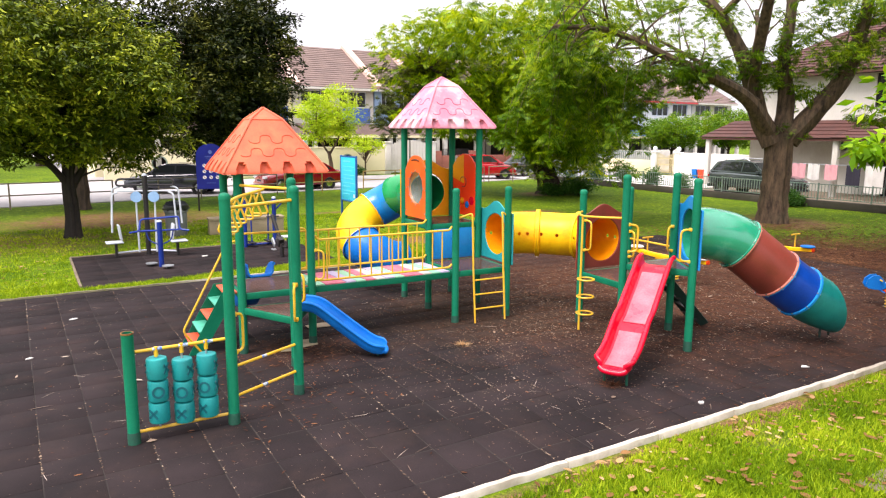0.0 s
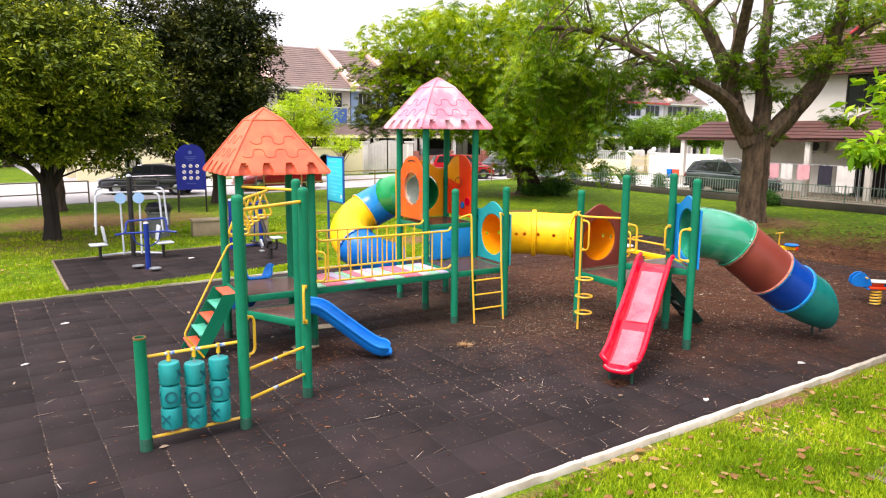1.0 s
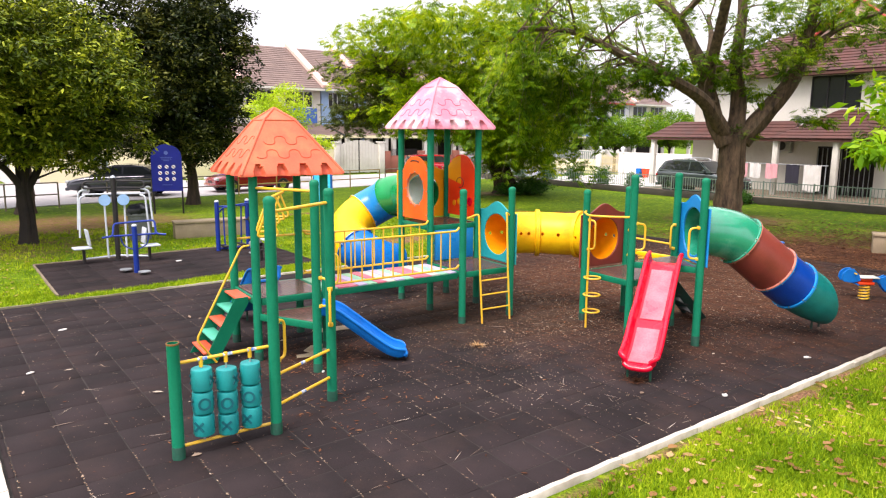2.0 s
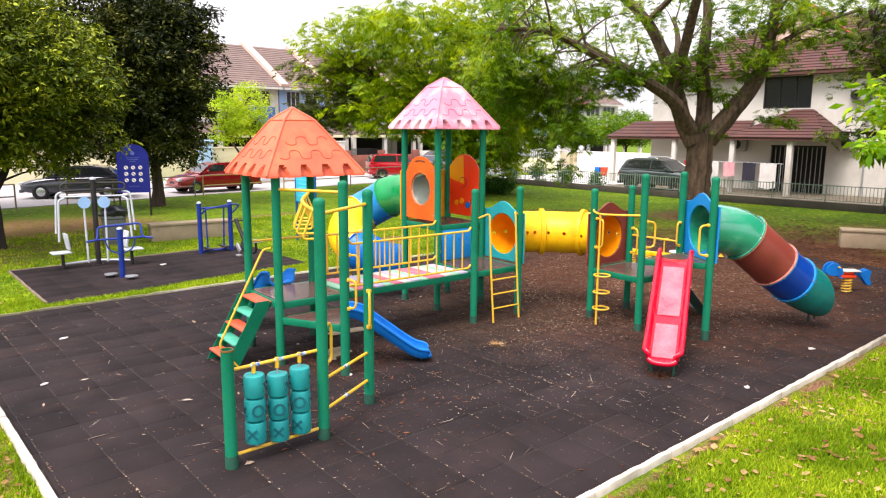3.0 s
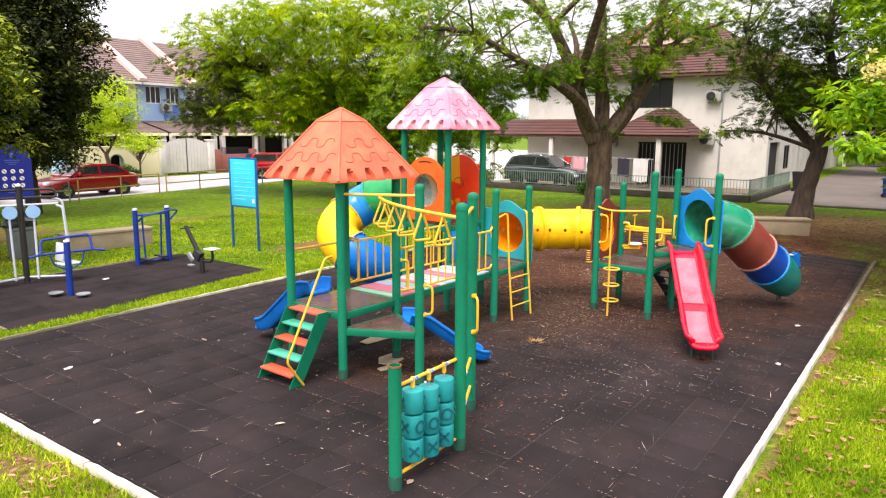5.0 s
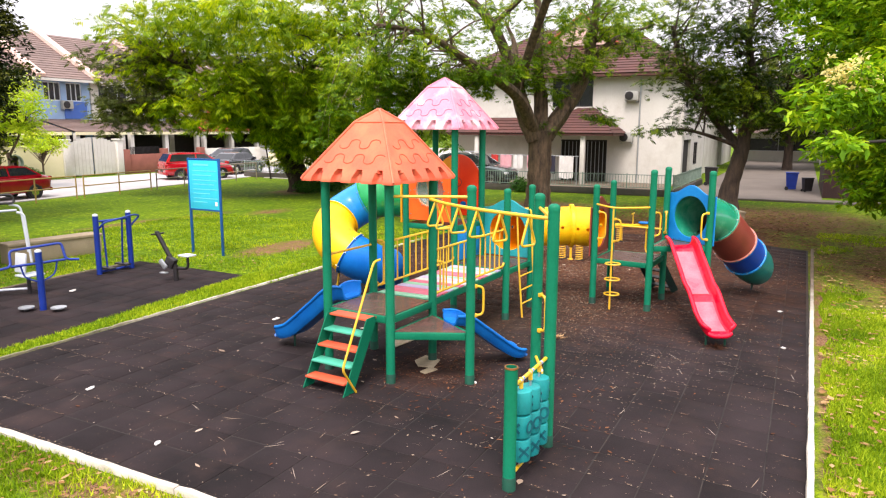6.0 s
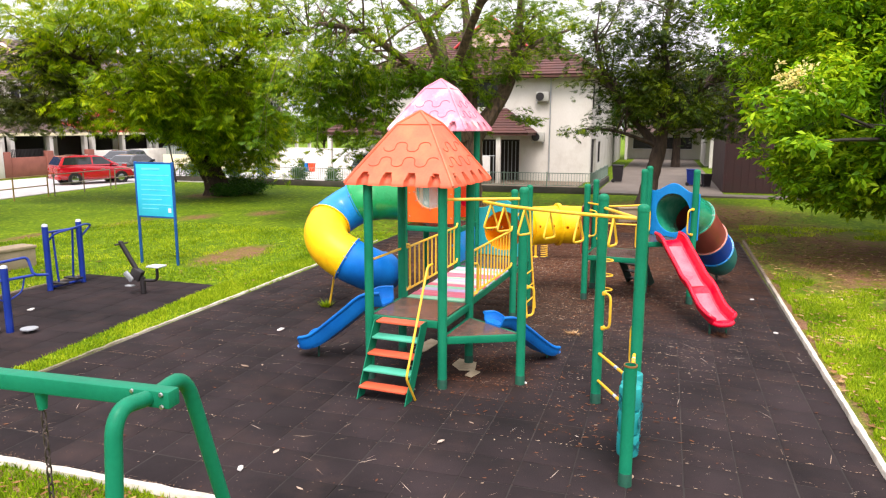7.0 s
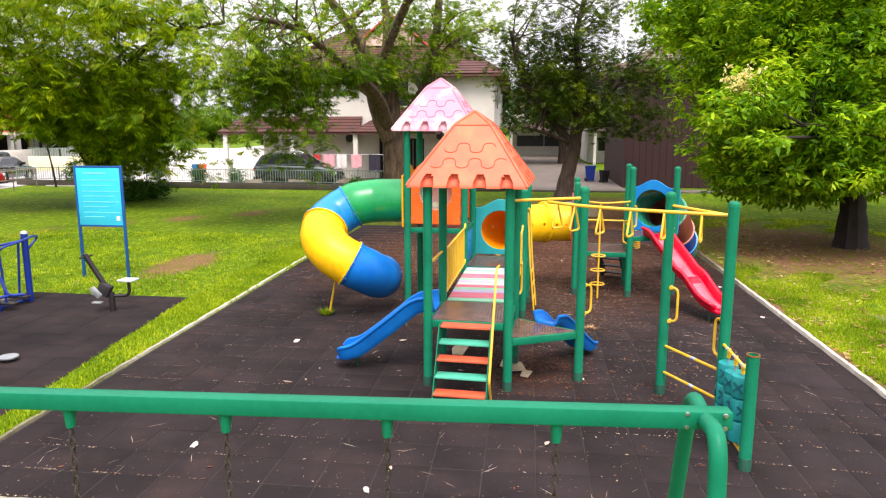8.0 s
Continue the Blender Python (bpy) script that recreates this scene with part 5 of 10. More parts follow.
def build_spinners():
    """Noughts-and-crosses cubes turning on pins between two rails."""
    z0, z1 = 0.105, 0.91
    y = CP[1]
    for z in (z0, z1):
        bar = pipe([(CP[0] + R_POST, y, z), (P1[0] - R_POST, y, z)], 0.0165, 0, name="rail", label="yellow rail with worn blue bands")
        for t in (0.22, 0.47, 0.72):
            x = CP[0] + (P1[0] - CP[0]) * t
            if z == z1:
                part("band", tube(bmesh.new(), [Vector((x, y, z)), Vector((x + 0.09, y, z))], 0.0175, 8), BAND, bar)
    lift = (0.005, -0.04, -0.03)
    swing = ((-45, -8, 52), (-30, -22, 40), (-50, -34, 55))
    for k, t in enumerate((0.255, 0.50, 0.745)):
        x = CP[0] + (P1[0] - CP[0]) * t
        col = pipe([(x, y, z0), (x, y, z1)], 0.011, 0, name="spindle", material=STEEL)
        part("sleeve", tube(bmesh.new(), [Vector((x, y, z1 - 0.075)), Vector((x, y, z1 + 0.02))], 0.02, 8), YELLOW, col)
        for i in range(3):
            zc = 0.27 + i * 0.222 + lift[k]
            bm = bmesh.new()
            n = 32
            rows = []
            for rr, zz in ((0.80, -0.104), (0.95, -0.100), (1.0, -0.086), (1.0, 0.086), (0.95, 0.100), (0.80, 0.104)):
                row = []
                for j in range(n):
                    a = 2 * math.pi * j / n
                    c, s = math.cos(a), math.sin(a)
                    q = (abs(c) ** 2.2 + abs(s) ** 2.2) ** (-1 / 2.2)
                    row.append(bm.verts.new((c * q * 0.095 * rr, s * q * 0.095 * rr, zz)))
                rows.append(row)
            for a, b in zip(rows, rows[1:]):
                for j in range(n):
                    bm.faces.new((a[j], a[(j + 1) % n], b[(j + 1) % n], b[j]))
            bm.faces.new(rows[0])
            bm.faces.new(rows[-1])
            turn = pose(x, y, zc, 0, 0, swing[k][i])
            bmesh.ops.transform(bm, matrix=turn, verts=bm.verts)
            cube = part("block", bm, TEAL, col)
            # raised ring and cross marks on its faces
            for f in (range(4) if i == 1 else (0, 2)):
                bm = bmesh.new()
                fm = turn @ pose(0, 0, 0, 0, 0, 90 * f) @ pose(0, -0.094, 0, 90)
                if (f + i) % 2 == 1:
                    lathe(bm, [(0.040, 0.0), (0.040, 0.004), (0.060, 0.004), (0.060, 0.0)], 20, fm, close=True)
                else:
                    for s in (45, -45):
                        box(bm, (-0.062, -0.011, 0), (0.062, 0.011, 0.004), fm @ pose(0, 0, 0, 0, 0, s))
                part("mark", bm, TEAL_D, col)


build_spinners()
for z in (0.28, 0.60):
    d = Vector((P2[0] - P1[0], P2[1] - P1[1], 0)).normalized()
    bar = pipe([Vector((*P1, z)) + d * R_POST, Vector((*P2, z)) - d * R_POST], 0.0165, 0, name="rail", label="yellow rail with worn blue bands")
    for t in (0.42,):
        p = Vector((*P1, z)).lerp(Vector((*P2, z)), t)
        part("band", tube(bmesh.new(), [p, p + d * 0.07], 0.0175, 8), BAND, bar)
# legs under the tubes
pipe([(5.59, 12.14, 0.72), (5.63, 12.30, -0.01)], 0.02, 0, name="tube_leg")
for dx in (-0.12, 0.12):
    pipe([(10.26 + dx, 5.61, 0.2), (10.26 + dx, 5.61, -0.01)], 0.018, 0, name="tube_leg", material=STEP_D)

# ---- swing ----
STEEL_R = mat("rusty_chain", lin(82, 72, 68), lin(52, 42, 38), scale=20, rough=0.6, metal=0.5, bump=0.1)


def build_swing():
    y0, y1, zt = 8.34, 12.0, 2.181
    at = lambda y: -3.25 - 0.0512 * (y - y0)      # the beam stands a little askew
    turn = Matrix.Translation((at(y0), y0, 0)) @ Matrix.Rotation(math.atan(0.0512), 4, "Z")
    root = thing("swing", "green steel swing frame with chains on the grass", "swing", at=(at(y0), y0, 0))
    beam = part("beam", newbox((-0.031, 0, zt - 0.031), (0.031, y1 - y0, zt + 0.031), turn, 0.006), GREEN, root)
    for y in (y0 + 0.085, y1 - 0.085):
        x = at(y)
        part("leg", tube(bmesh.new(), bend([(x + 0.02, y, zt), (x + 0.17, y, zt + 0.022), (x + 0.86, y, -0.02)], 0.12, 6), 0.028, 12), GREEN, root)
        part("leg", tube(bmesh.new(), bend([(x - 0.02, y, zt), (x - 0.185, y, zt + 0.022), (x - 0.36, y, -0.02)], 0.11, 8), 0.028, 12), GREEN, root)
        for dz in (-0.022, 0.022):
            for dy in (-0.06, 0.06):
                part("bolt", lathe(bmesh.new(), [(0, 0), (0.009, 0), (0.007, 0.006), (0, 0.007)], 8, Matrix.Translation((x - 0.0315, y + dy, zt + dz)) @ Matrix.Rotation(-math.pi / 2, 4, "Y")), BOLT, beam)
    link = bmesh.new()
    L = [Vector((0.010 * math.cos(a), 0, 0.022 * math.sin(a))) for a in [2 * math.pi * i / 10 for i in range(10)]]
    tube(link, L, 0.0035, 5, closed=True)
    for k, y in enumerate((8.904, 9.476, 10.04, 10.60)):
        x = at(y)
        part("hanger", lathe(bmesh.new(), [(0, -0.075), (0.016, -0.07), (0.02, -0.03), (0.024, 0.0), (0, 0.0)], 10, Matrix.Translation((x, y, zt - 0.031))), GREEN, root)
        first = None
        z = zt - 0.13
        i = 0
        while z > 0.52:
            if first is None:
                bm = link.copy()
                bmesh.ops.transform(bm, matrix=Matrix.Translation((x, y, z)), verts=bm.verts)
                first = part("chain_link", bm, STEEL_R, root)
                z00 = z
            else:
                c = Vector((x - at(y0), y - y0, 0))
                again(first, Matrix.Translation(Vector((0, 0, z - z00)) + c) @ pose(0, 0, 0, 0, 0, 90 * (i % 2)) @ Matrix.Translation(-c))
            z -= 0.036
            i += 1
    link.free()
    for y in (9.19, 10.32):
        L = [Vector((at(y), y + t * 0.28, 0.5 - 0.07 * (1 - t * t))) for t in [i / 5 for i in range(-5, 6)]]
        part("seat", sweep(bmesh.new(), L, [(-0.07, -0.006), (0.07, -0.006), (0.07, 0.006), (-0.07, 0.006)], side=(1, 0, 0)), RUBBER_K, root, "black rubber strap seat")


build_swing()
# ---- signs, exercise machines, benches ----
def build_cyan_sign():
    x, y0, y1 = 7.90, 17.26, 18.31
    root = thing("notice_board", "cyan notice board on two blue posts in the lawn", "sign", at=(x, (y0 + y1) / 2, 0))
    part("board", newbox((x - 0.02, y0 + 0.02, 1.10), (x + 0.02, y1 - 0.02, 2.30), bevel=0.006), CYAN_SIGN, root)
    fr = [(y0, 0.0, y0 + 0.05, 2.34), (y1 - 0.05, 0.0, y1, 2.34)]
    for a, z, b, t in fr:
        part("post", newbox((x - 0.026, a, z - 0.02), (x + 0.026, b, t), bevel=0.006), SIGN_BLUE, root)
    for z in (1.07, 2.29):
        part("frame_bar", newbox((x - 0.024, y0 + 0.05, z), (x + 0.024, y1 - 0.05, z + 0.04), bevel=0.005), SIGN_BLUE, root)
    # unreadable printed rows, as pale bars
    rows = [(2.16, 0.20, 0.045, 0.50), (2.03, 0.10, 0.02, 0.78), (1.92, 0.10, 0.02, 0.62), (1.80, 0.10, 0.02, 0.80), (1.70, 0.10, 0.02, 0.70), (1.58, 0.10, 0.02, 0.80), (1.48, 0.10, 0.02, 0.55), (1.36, 0.10, 0.02, 0.80), (1.27, 0.10, 0.02, 0.45)]
    for z, s, h, w in rows:
        part("print_bar", newbox((x - 0.0235, y1 - 0.12 - s * 0.4 - w, z), (x - 0.0205, y1 - 0.12 - s * 0.4, z + h)), CYAN_LT, root, smooth=False)
    part("print_mark", newbox((x - 0.0235, y0 + 0.10, 1.2), (x - 0.0205, y0 + 0.18, 1.3)), WHITE, root, smooth=False)


build_cyan_sign()


def build_navy_sign():
    x0, x1, y = 5.80, 6.84, 26.85
    c, hw = (x0 + x1) / 2, (x1 - x0) / 2
    root = thing("park_sign", "navy blue arched park rules sign on dark posts", "sign", at=(c, y, 0), rz=-20)
    bm = bmesh.new()
    pts = [(-hw, 0.82), (hw, 0.82), (hw, 2.05)] + [(hw * math.cos(a), 2.05 + 0.46 * math.sin(a)) for a in [math.pi * i / 14 for i in range(1, 14)]] + [(-hw, 2.05)]
    plate(bm, pts, None, 0.03, pose(0, 0, 0, 90))
    part("board", bm, NAVY_SIGN, root, smooth=False, local=True)
    for x in (-hw + 0.03, hw - 0.03):
        part("post", newbox((x - 0.03, 0.018, -0.02), (x + 0.03, 0.07, 2.0), bevel=0.006), BLACK, root, local=True)
    for i in range(3):
        for j in range(3):
            bm = bmesh.new()
            lathe(bm, [(0, 0.0), (0.066, 0.0), (0.066, 0.004), (0, 0.004)], 18, pose(-0.23 + 0.23 * i, -0.016, 1.26 + 0.22 * j, 90))
            dsk = part("symbol_disc", bm, WHITE, root, smooth=False, local=True)
            part("symbol_bar", newbox((-0.05, -0.0235, -0.012), (0.05, -0.0205, 0.012), pose(-0.23 + 0.23 * i, 0, 1.26 + 0.22 * j, 0, 45, 0)), LAMP_R, dsk, smooth=False, local=True)
    for z, w in ((2.03, 0.42), (1.97, 0.34), (1.91, 0.2), (1.04, 0.34)):
        part("print_bar", newbox((-w / 2, -0.019, z), (w / 2, -0.0155, z + 0.016)), FAINT, root, smooth=False, local=True)
    part("emblem", lathe(bmesh.new(), [(0, 0), (0.07, 0), (0.07, 0.003), (0, 0.003)], 16, pose(0, -0.0155, 2.2, 90)), FAINT, root, local=True)


build_navy_sign()


def build_pull_station():
    """Two-seat chest press on one dark post."""
    c = Vector((2.66, 17.95, 0))
    u = Vector((0.96, -0.28, 0)).normalized()
    v = Vector((-u.y, u.x, 0))
    root = thing("exercise_machine", "black and silver two-seat chest press with white seats", "exercise machine", at=c)

    def P(a, b, z):
        return c + u * a * 0.78 + v * b + Vector((0, 0, z))

    part("post", tube(bmesh.new(), [P(0, 0, -0.02), P(0, 0, 1.92)], 0.058, 14), BLACK, root)
    part("cap", lathe(bmesh.new(), [(0.06, 0), (0.05, 0.04), (0, 0.06)], 12, Matrix.Translation(P(0, 0, 1.92))), SILVER, root)
    part("foot_plate", lathe(bmesh.new(), [(0, 0), (0.11, 0), (0.11, 0.02), (0, 0.02)], 16, Matrix.Translation(P(0, 0, -0.005))), BLACK, root)
    for s in (-1, 1):
        part("top_loop", tube(bmesh.new(), bend([P(0, 0.05, 1.84), P(s * 0.80, 0.05, 1.84), P(s * 0.84, 0.03, 1.68), P(0, 0.0, 1.70)], 0.1), 0.024, 8), BLACK, root)
        part("cross_arm", tube(bmesh.new(), [P(0, 0, 1.55), P(s * 0.85, 0.02, 1.55)], 0.02, 8), SILVER, root)
        part("hanging_arm", tube(bmesh.new(), bend([P(s * 0.72, 0.05, 1.66), P(s * 0.95, 0.05, 1.62), P(s * 1.02, 0.02, 0.75)], 0.1), 0.022, 8), SILVER, root)
        part("hanging_arm", tube(bmesh.new(), bend([P(s * 0.72, -0.35, 1.55), P(s * 0.86, -0.38, 1.52), P(s * 0.92, -0.4, 0.62)], 0.1), 0.022, 8), SILVER, root)
        part("link_bar", tube(bmesh.new(), [P(s * 0.27, -0.06, 1.45), P(s * 0.25, -0.08, 0.08)], 0.022, 8), SILVER, root)
        part("weight_disc", lathe(bmesh.new(), [(0, -0.012), (0.13, -0.012), (0.13, 0.012), (0, 0.012)], 12, frame_at(P(s * 0.25, -0.1, 1.42), u)), PLATE_B, root, "pale blue round plate")
        part("base_bar", tube(bmesh.new(), [P(0, 0, 0.12), P(s * 0.86, -0.2, 0.1)], 0.022, 8), SILVER, root)
        part("seat_post", tube(bmesh.new(), [P(s * 0.88, -0.22, 0.0), P(s * 0.88, -0.22, 0.34)], 0.035, 10), BLACK, root)
        part("seat", newbox((-0.19, -0.17, 0), (0.19, 0.17, 0.035), Matrix.Translation(P(s * 0.92, -0.22, 0.34)), 0.012), SILVER, root, "white seat")
        part("backrest", newbox((-0.02, -0.15, 0), (0.02, 0.15, 0.36), Matrix.Translation(P(s * 0.72, -0.22, 0.42)) @ pose(0, 0, 0, 0, s * 8, 0), 0.012), SILVER, root, "white backrest")


build_pull_station()


def build_twister():
    x, y = 2.65, 16.22
    root = thing("exercise_machine", "blue waist twister with wide handlebar and foot discs", "exercise machine", at=(x, y, 0))
    part("post", tube(bmesh.new(), [Vector((x, y, -0.02)), Vector((x, y, 1.0))], 0.055, 14), NAVY, root)
    part("cap", lathe(bmesh.new(), [(0.057, 0), (0.05, 0.03), (0, 0.05)], 12, Matrix.Translation((x, y, 1.0))), SILVER, root)
    u = Vector((0.96, -0.28, 0))
    v = Vector((0.28, 0.96, 0))
    c = Vector((x, y, 0))
    Z = lambda z: Vector((0, 0, z))
    part("handlebar", tube(bmesh.new(), bend([c - u * 0.62 - v * 0.05 + Z(0.78), c - u * 0.42 + Z(0.80), c - u * 0.40 + v * 0.1 + Z(1.05), c + u * 0.40 + v * 0.1 + Z(1.10), c + u * 0.42 + Z(0.82), c + u * 0.62 - v * 0.05 + Z(0.80)], 0.07), 0.022, 8), NAVY, root)
    part("cross_bar", tube(bmesh.new(), [c - u * 0.42 + Z(0.80), c + u * 0.42 + Z(0.82)], 0.022, 8), NAVY, root)
    for s in (-1, 1):
        part("brace", tube(bmesh.new(), spline([c + u * 0.05 * s + Z(0.5), c + u * 0.22 * s + Z(0.6), c + u * 0.28 * s + Z(0.8)], 4), 0.014, 8), NAVY, root)
    for a, b in ((-0.22, 0.12), (0.16, -0.26)):
        p = c + u * a + v * b
        d = part("foot_disc", lathe(bmesh.new(), [(0, 0.05), (0.125, 0.05), (0.125, 0.068), (0, 0.074)], 20, Matrix.Translation(p)), STEEL, root)
        part("pivot", lathe(bmesh.new(), [(0, -0.01), (0.05, -0.01), (0.05, 0.05), (0, 0.05)], 12, Matrix.Translation(p)), BLACK, d)


build_twister()


def build_walker():
    a, b = Vector((5.02, 17.95, 0)), Vector((5.80, 17.93, 0))
    root = thing("exercise_machine", "blue air walker with two posts and swinging footboards", "exercise machine", at=a)
    Z = lambda z: Vector((0, 0, z))
    for p in (a, b):
        part("post", tube(bmesh.new(), [p + Z(-0.02), p + Z(1.24)], 0.056, 14), NAVY, root)
        part("cap", lathe(bmesh.new(), [(0.058, 0), (0.05, 0.035), (0, 0.055)], 12, Matrix.Translation(p + Z(1.24))), SILVER, root)
    part("hand_bar", tube(bmesh.new(), bend([a + Vector((0.06, -0.02, 0.98)), a + Vector((0.1, -0.12, 1.1)), a.lerp(b, 0.5) + Vector((0, -0.2, 1.15)), b + Vector((0.0, -0.16, 1.2)), b + Vector((0.22, -0.1, 1.16)), b + Vector((0.05, -0.02, 0.96))], 0.08), 0.02, 8), NAVY, root)
    part("axle", tube(bmesh.new(), [a + Z(1.12), b + Z(1.12)], 0.022, 8), NAVY, root)
    for t in (0.2, 0.8):
        p = a.lerp(b, t)
        arm = part("swing_arm", tube(bmesh.new(), [p + Z(1.12), p + Vector((0, -0.05 if t < 0.5 else 0.08, 0.14))], 0.02, 8), NAVY, root)
        q = p + Vector((0, -0.05 if t < 0.5 else 0.08, 0.12))
        part("footboard", newbox((-0.07, -0.19, -0.02), (0.07, 0.19, 0.015), Matrix.Translation(q), 0.01), BLACK, arm)
    part("floor_bar", tube(bmesh.new(), [a + Z(0.05), b + Z(0.05)], 0.025, 8), NAVY, root)


build_walker()


def build_rider():
    x, y = 5.36, 16.06
    root = thing("exercise_machine", "black and silver exercise rider with white seat", "exercise machine", at=(x, y, 0))
    c = Vector((x, y, 0))
    part("post", tube(bmesh.new(), [c + Vector((0, 0, -0.02)), c + Vector((0, 0, 0.32))], 0.05, 12), BLACK, root)
    part("mast", tube(bmesh.new(), [c + Vector((0.02, 0.0, 0.24)), c + Vector((-0.10, 0.36, 0.98))], 0.046, 12), BLACK, root)
    part("gear_case", newbox((-0.07, -0.10, -0.10), (0.07, 0.12, 0.12), Matrix.Translation(c + Vector((-0.02, 0.10, 0.36))) @ pose(0, 0, 0, 26, 0, 8), 0.03), BLACK, root)
    part("handle", tube(bmesh.new(), [c + Vector((-0.24, 0.36, 0.95)), c + Vector((0.06, 0.34, 0.95))], 0.017, 8), BLACK, root)
    part("tip", lathe(bmesh.new(), [(0, -0.03), (0.04, -0.02), (0.04, 0.02), (0, 0.03)], 10, Matrix.Translation(c + Vector((-0.10, 0.36, 0.98)))), BLACK, root)
    part("drive", newbox((-0.025, -0.09, -0.06), (0.025, 0.12, 0.05), Matrix.Translation(c + Vector((-0.14, 0.18, 0.34))) @ pose(0, 0, 0, 50, 0, 8), 0.02), STEEL, root, "silver gear housing")
    for s in (-1, 1):
        part("pedal", newbox((-0.05, -0.08, -0.015), (0.05, 0.08, 0.015), Matrix.Translation(c + Vector((0.1 * s - 0.04, 0.24 + 0.06 * s, 0.22 + 0.05 * s))), 0.008), STEEL, root)
    part("seat_arm", tube(bmesh.new(), bend([c + Vector((0, 0, 0.26)), c + Vector((0.05, -0.30, 0.26)), c + Vector((0.05, -0.30, 0.52))], 0.1), 0.028, 8), BLACK, root)
    part("seat", newbox((-0.12, -0.16, 0), (0.12, 0.12, 0.035), Matrix.Translation(c + Vector((0.05, -0.27, 0.52))), 0.014), SILVER, root, "white seat")


build_rider()


def block_bench(a, b, depth, h):
    a, b = Vector((*a, 0)), Vector((*b, 0))
    d = (b - a).normalized()
    n = Vector((-d.y, d.x, 0)) * depth
    root = thing("concrete_bench", "low solid concrete block bench on the lawn", "bench", at=a, group="concrete benches")
    m = Matrix((d, n.normalized(), Vector((0, 0, 1)))).transposed().to_4x4()
    m.translation = a
    L = (b - a).length
    part("body", newbox((0, 0.03, -0.02), (L, depth - 0.03, h - 0.07), m, 0.01), BENCH_C, root)
    part("top_slab", newbox((-0.02, 0, h - 0.068), (L + 0.02, depth, h), m, 0.012), BENCH_C, root)


block_bench((4.72, 20.55), (6.85, 20.27), 0.5, 0.47)
block_bench((20.02, 6.62), (19.2, 8.35), 0.5, 0.5)


def build_bin():
    root = thing("litter_bin", "grey concrete litter bin with black bag", "bin", at=(3.9, 21.0, 0))
    part("drum", lathe(bmesh.new(), [(0, -0.01), (0.27, -0.01), (0.29, 0.04), (0.30, 0.66), (0.33, 0.68), (0.33, 0.75), (0.28, 0.75), (0.27, 0.1), (0, 0.1)], 24), CONCRETE_G, root, local=True)
    bm = bmesh.new()
    rnd = random.Random(4)
    rows = []
    for r, z in ((0.30, 0.70), (0.36, 0.78), (0.33, 0.88), (0.22, 0.96), (0.08, 1.0)):
        rows.append([bm.verts.new(((r + rnd.uniform(-0.04, 0.04)) * math.cos(a), (r + rnd.uniform(-0.04, 0.04)) * math.sin(a), z + rnd.uniform(-0.02, 0.02))) for a in [2 * math.pi * i / 18 for i in range(18)]])
    for p, q in zip(rows, rows[1:]):
        for i in range(18):
            bm.faces.new((p[i], p[(i + 1) % 18], q[(i + 1) % 18], q[i]))
    bm.faces.new(rows[-1])
    part("bin_bag", bm, BAG, root, "crumpled black bin bag", local=True)


CONCRETE_G = mat("grey_concrete", lin(118, 122, 120), lin(92, 96, 95), scale=3, rough=0.9, bump=0.3, dirt=lin(60, 66, 55), dirt_amount=0.5)
BAG = mat("black_bag_plastic", lin(34, 36, 44), lin(24, 26, 32), scale=6, rough=0.3, bump=0.4)
build_bin()


def build_spring_rider(x, y, rz, body_mat, arm_mat, label):
    """A rocker shaped like a leaping fish on a coil spring."""
    root = thing("spring_rider", label, "playground rocker", at=(x, y, lay(x, y)), rz=rz, group="spring riders")
    L = [Vector((0.085 * math.cos(a * 0.5), 0.085 * math.sin(a * 0.5), 0.0 + a * 0.0044)) for a in range(0, 64)]
    part("spring", tube(bmesh.new(), L, 0.015, 8), YELLOW, root, local=True)
    part("spring_foot", lathe(bmesh.new(), [(0, -0.03), (0.13, -0.03), (0.13, 0.006), (0, 0.006)], 16), BLACK, root, local=True)
    head = [(0.12, 0.36), (0.20, 0.33), (0.30, 0.32), (0.42, 0.34), (0.46, 0.40), (0.44, 0.50), (0.36, 0.57), (0.26, 0.58), (0.18, 0.50), (0.14, 0.44)]
    tail = [(-0.10, 0.34), (-0.22, 0.33), (-0.30, 0.22), (-0.38, 0.13), (-0.45, 0.16), (-0.40, 0.28), (-0.42, 0.42), (-0.34, 0.46), (-0.26, 0.42), (-0.12, 0.42)]
    for pts, s in ((head, 0.07), (head, -0.07), (tail, 0.05), (tail, -0.05)):
        bm = bmesh.new()
        plate(bm, pts, None, 0.035, Matrix.Translation((0, s, 0)) @ pose(0, 0, 0, 90))
        part("side_board", bm, body_mat, root, smooth=False, local=True)
    part("spring_cap", newbox((-0.13, -0.10, 0.282), (0.16, 0.10, 0.335), bevel=0.015), arm_mat, root, local=True)
    part("body_block", newbox((-0.20, -0.048, 0.337), (0.22, 0.048, 0.405), bevel=0.012), arm_mat, root, local=True)
    part("seat", newbox((-0.20, -0.13, 0.408), (0.14, 0.13, 0.43), bevel=0.009), PLANK_W, root, "pale worn seat board", local=True)
    part("handle", tube(bmesh.new(), [Vector((0.24, -0.17, 0.50)), Vector((0.24, 0.17, 0.50))], 0.014, 8), YELLOW, root, local=True)
    part("foot_rest", tube(bmesh.new(), [Vector((0.20, -0.20, 0.30)), Vector((0.20, 0.20, 0.30))], 0.014, 8), body_mat, root, local=True)
    return root


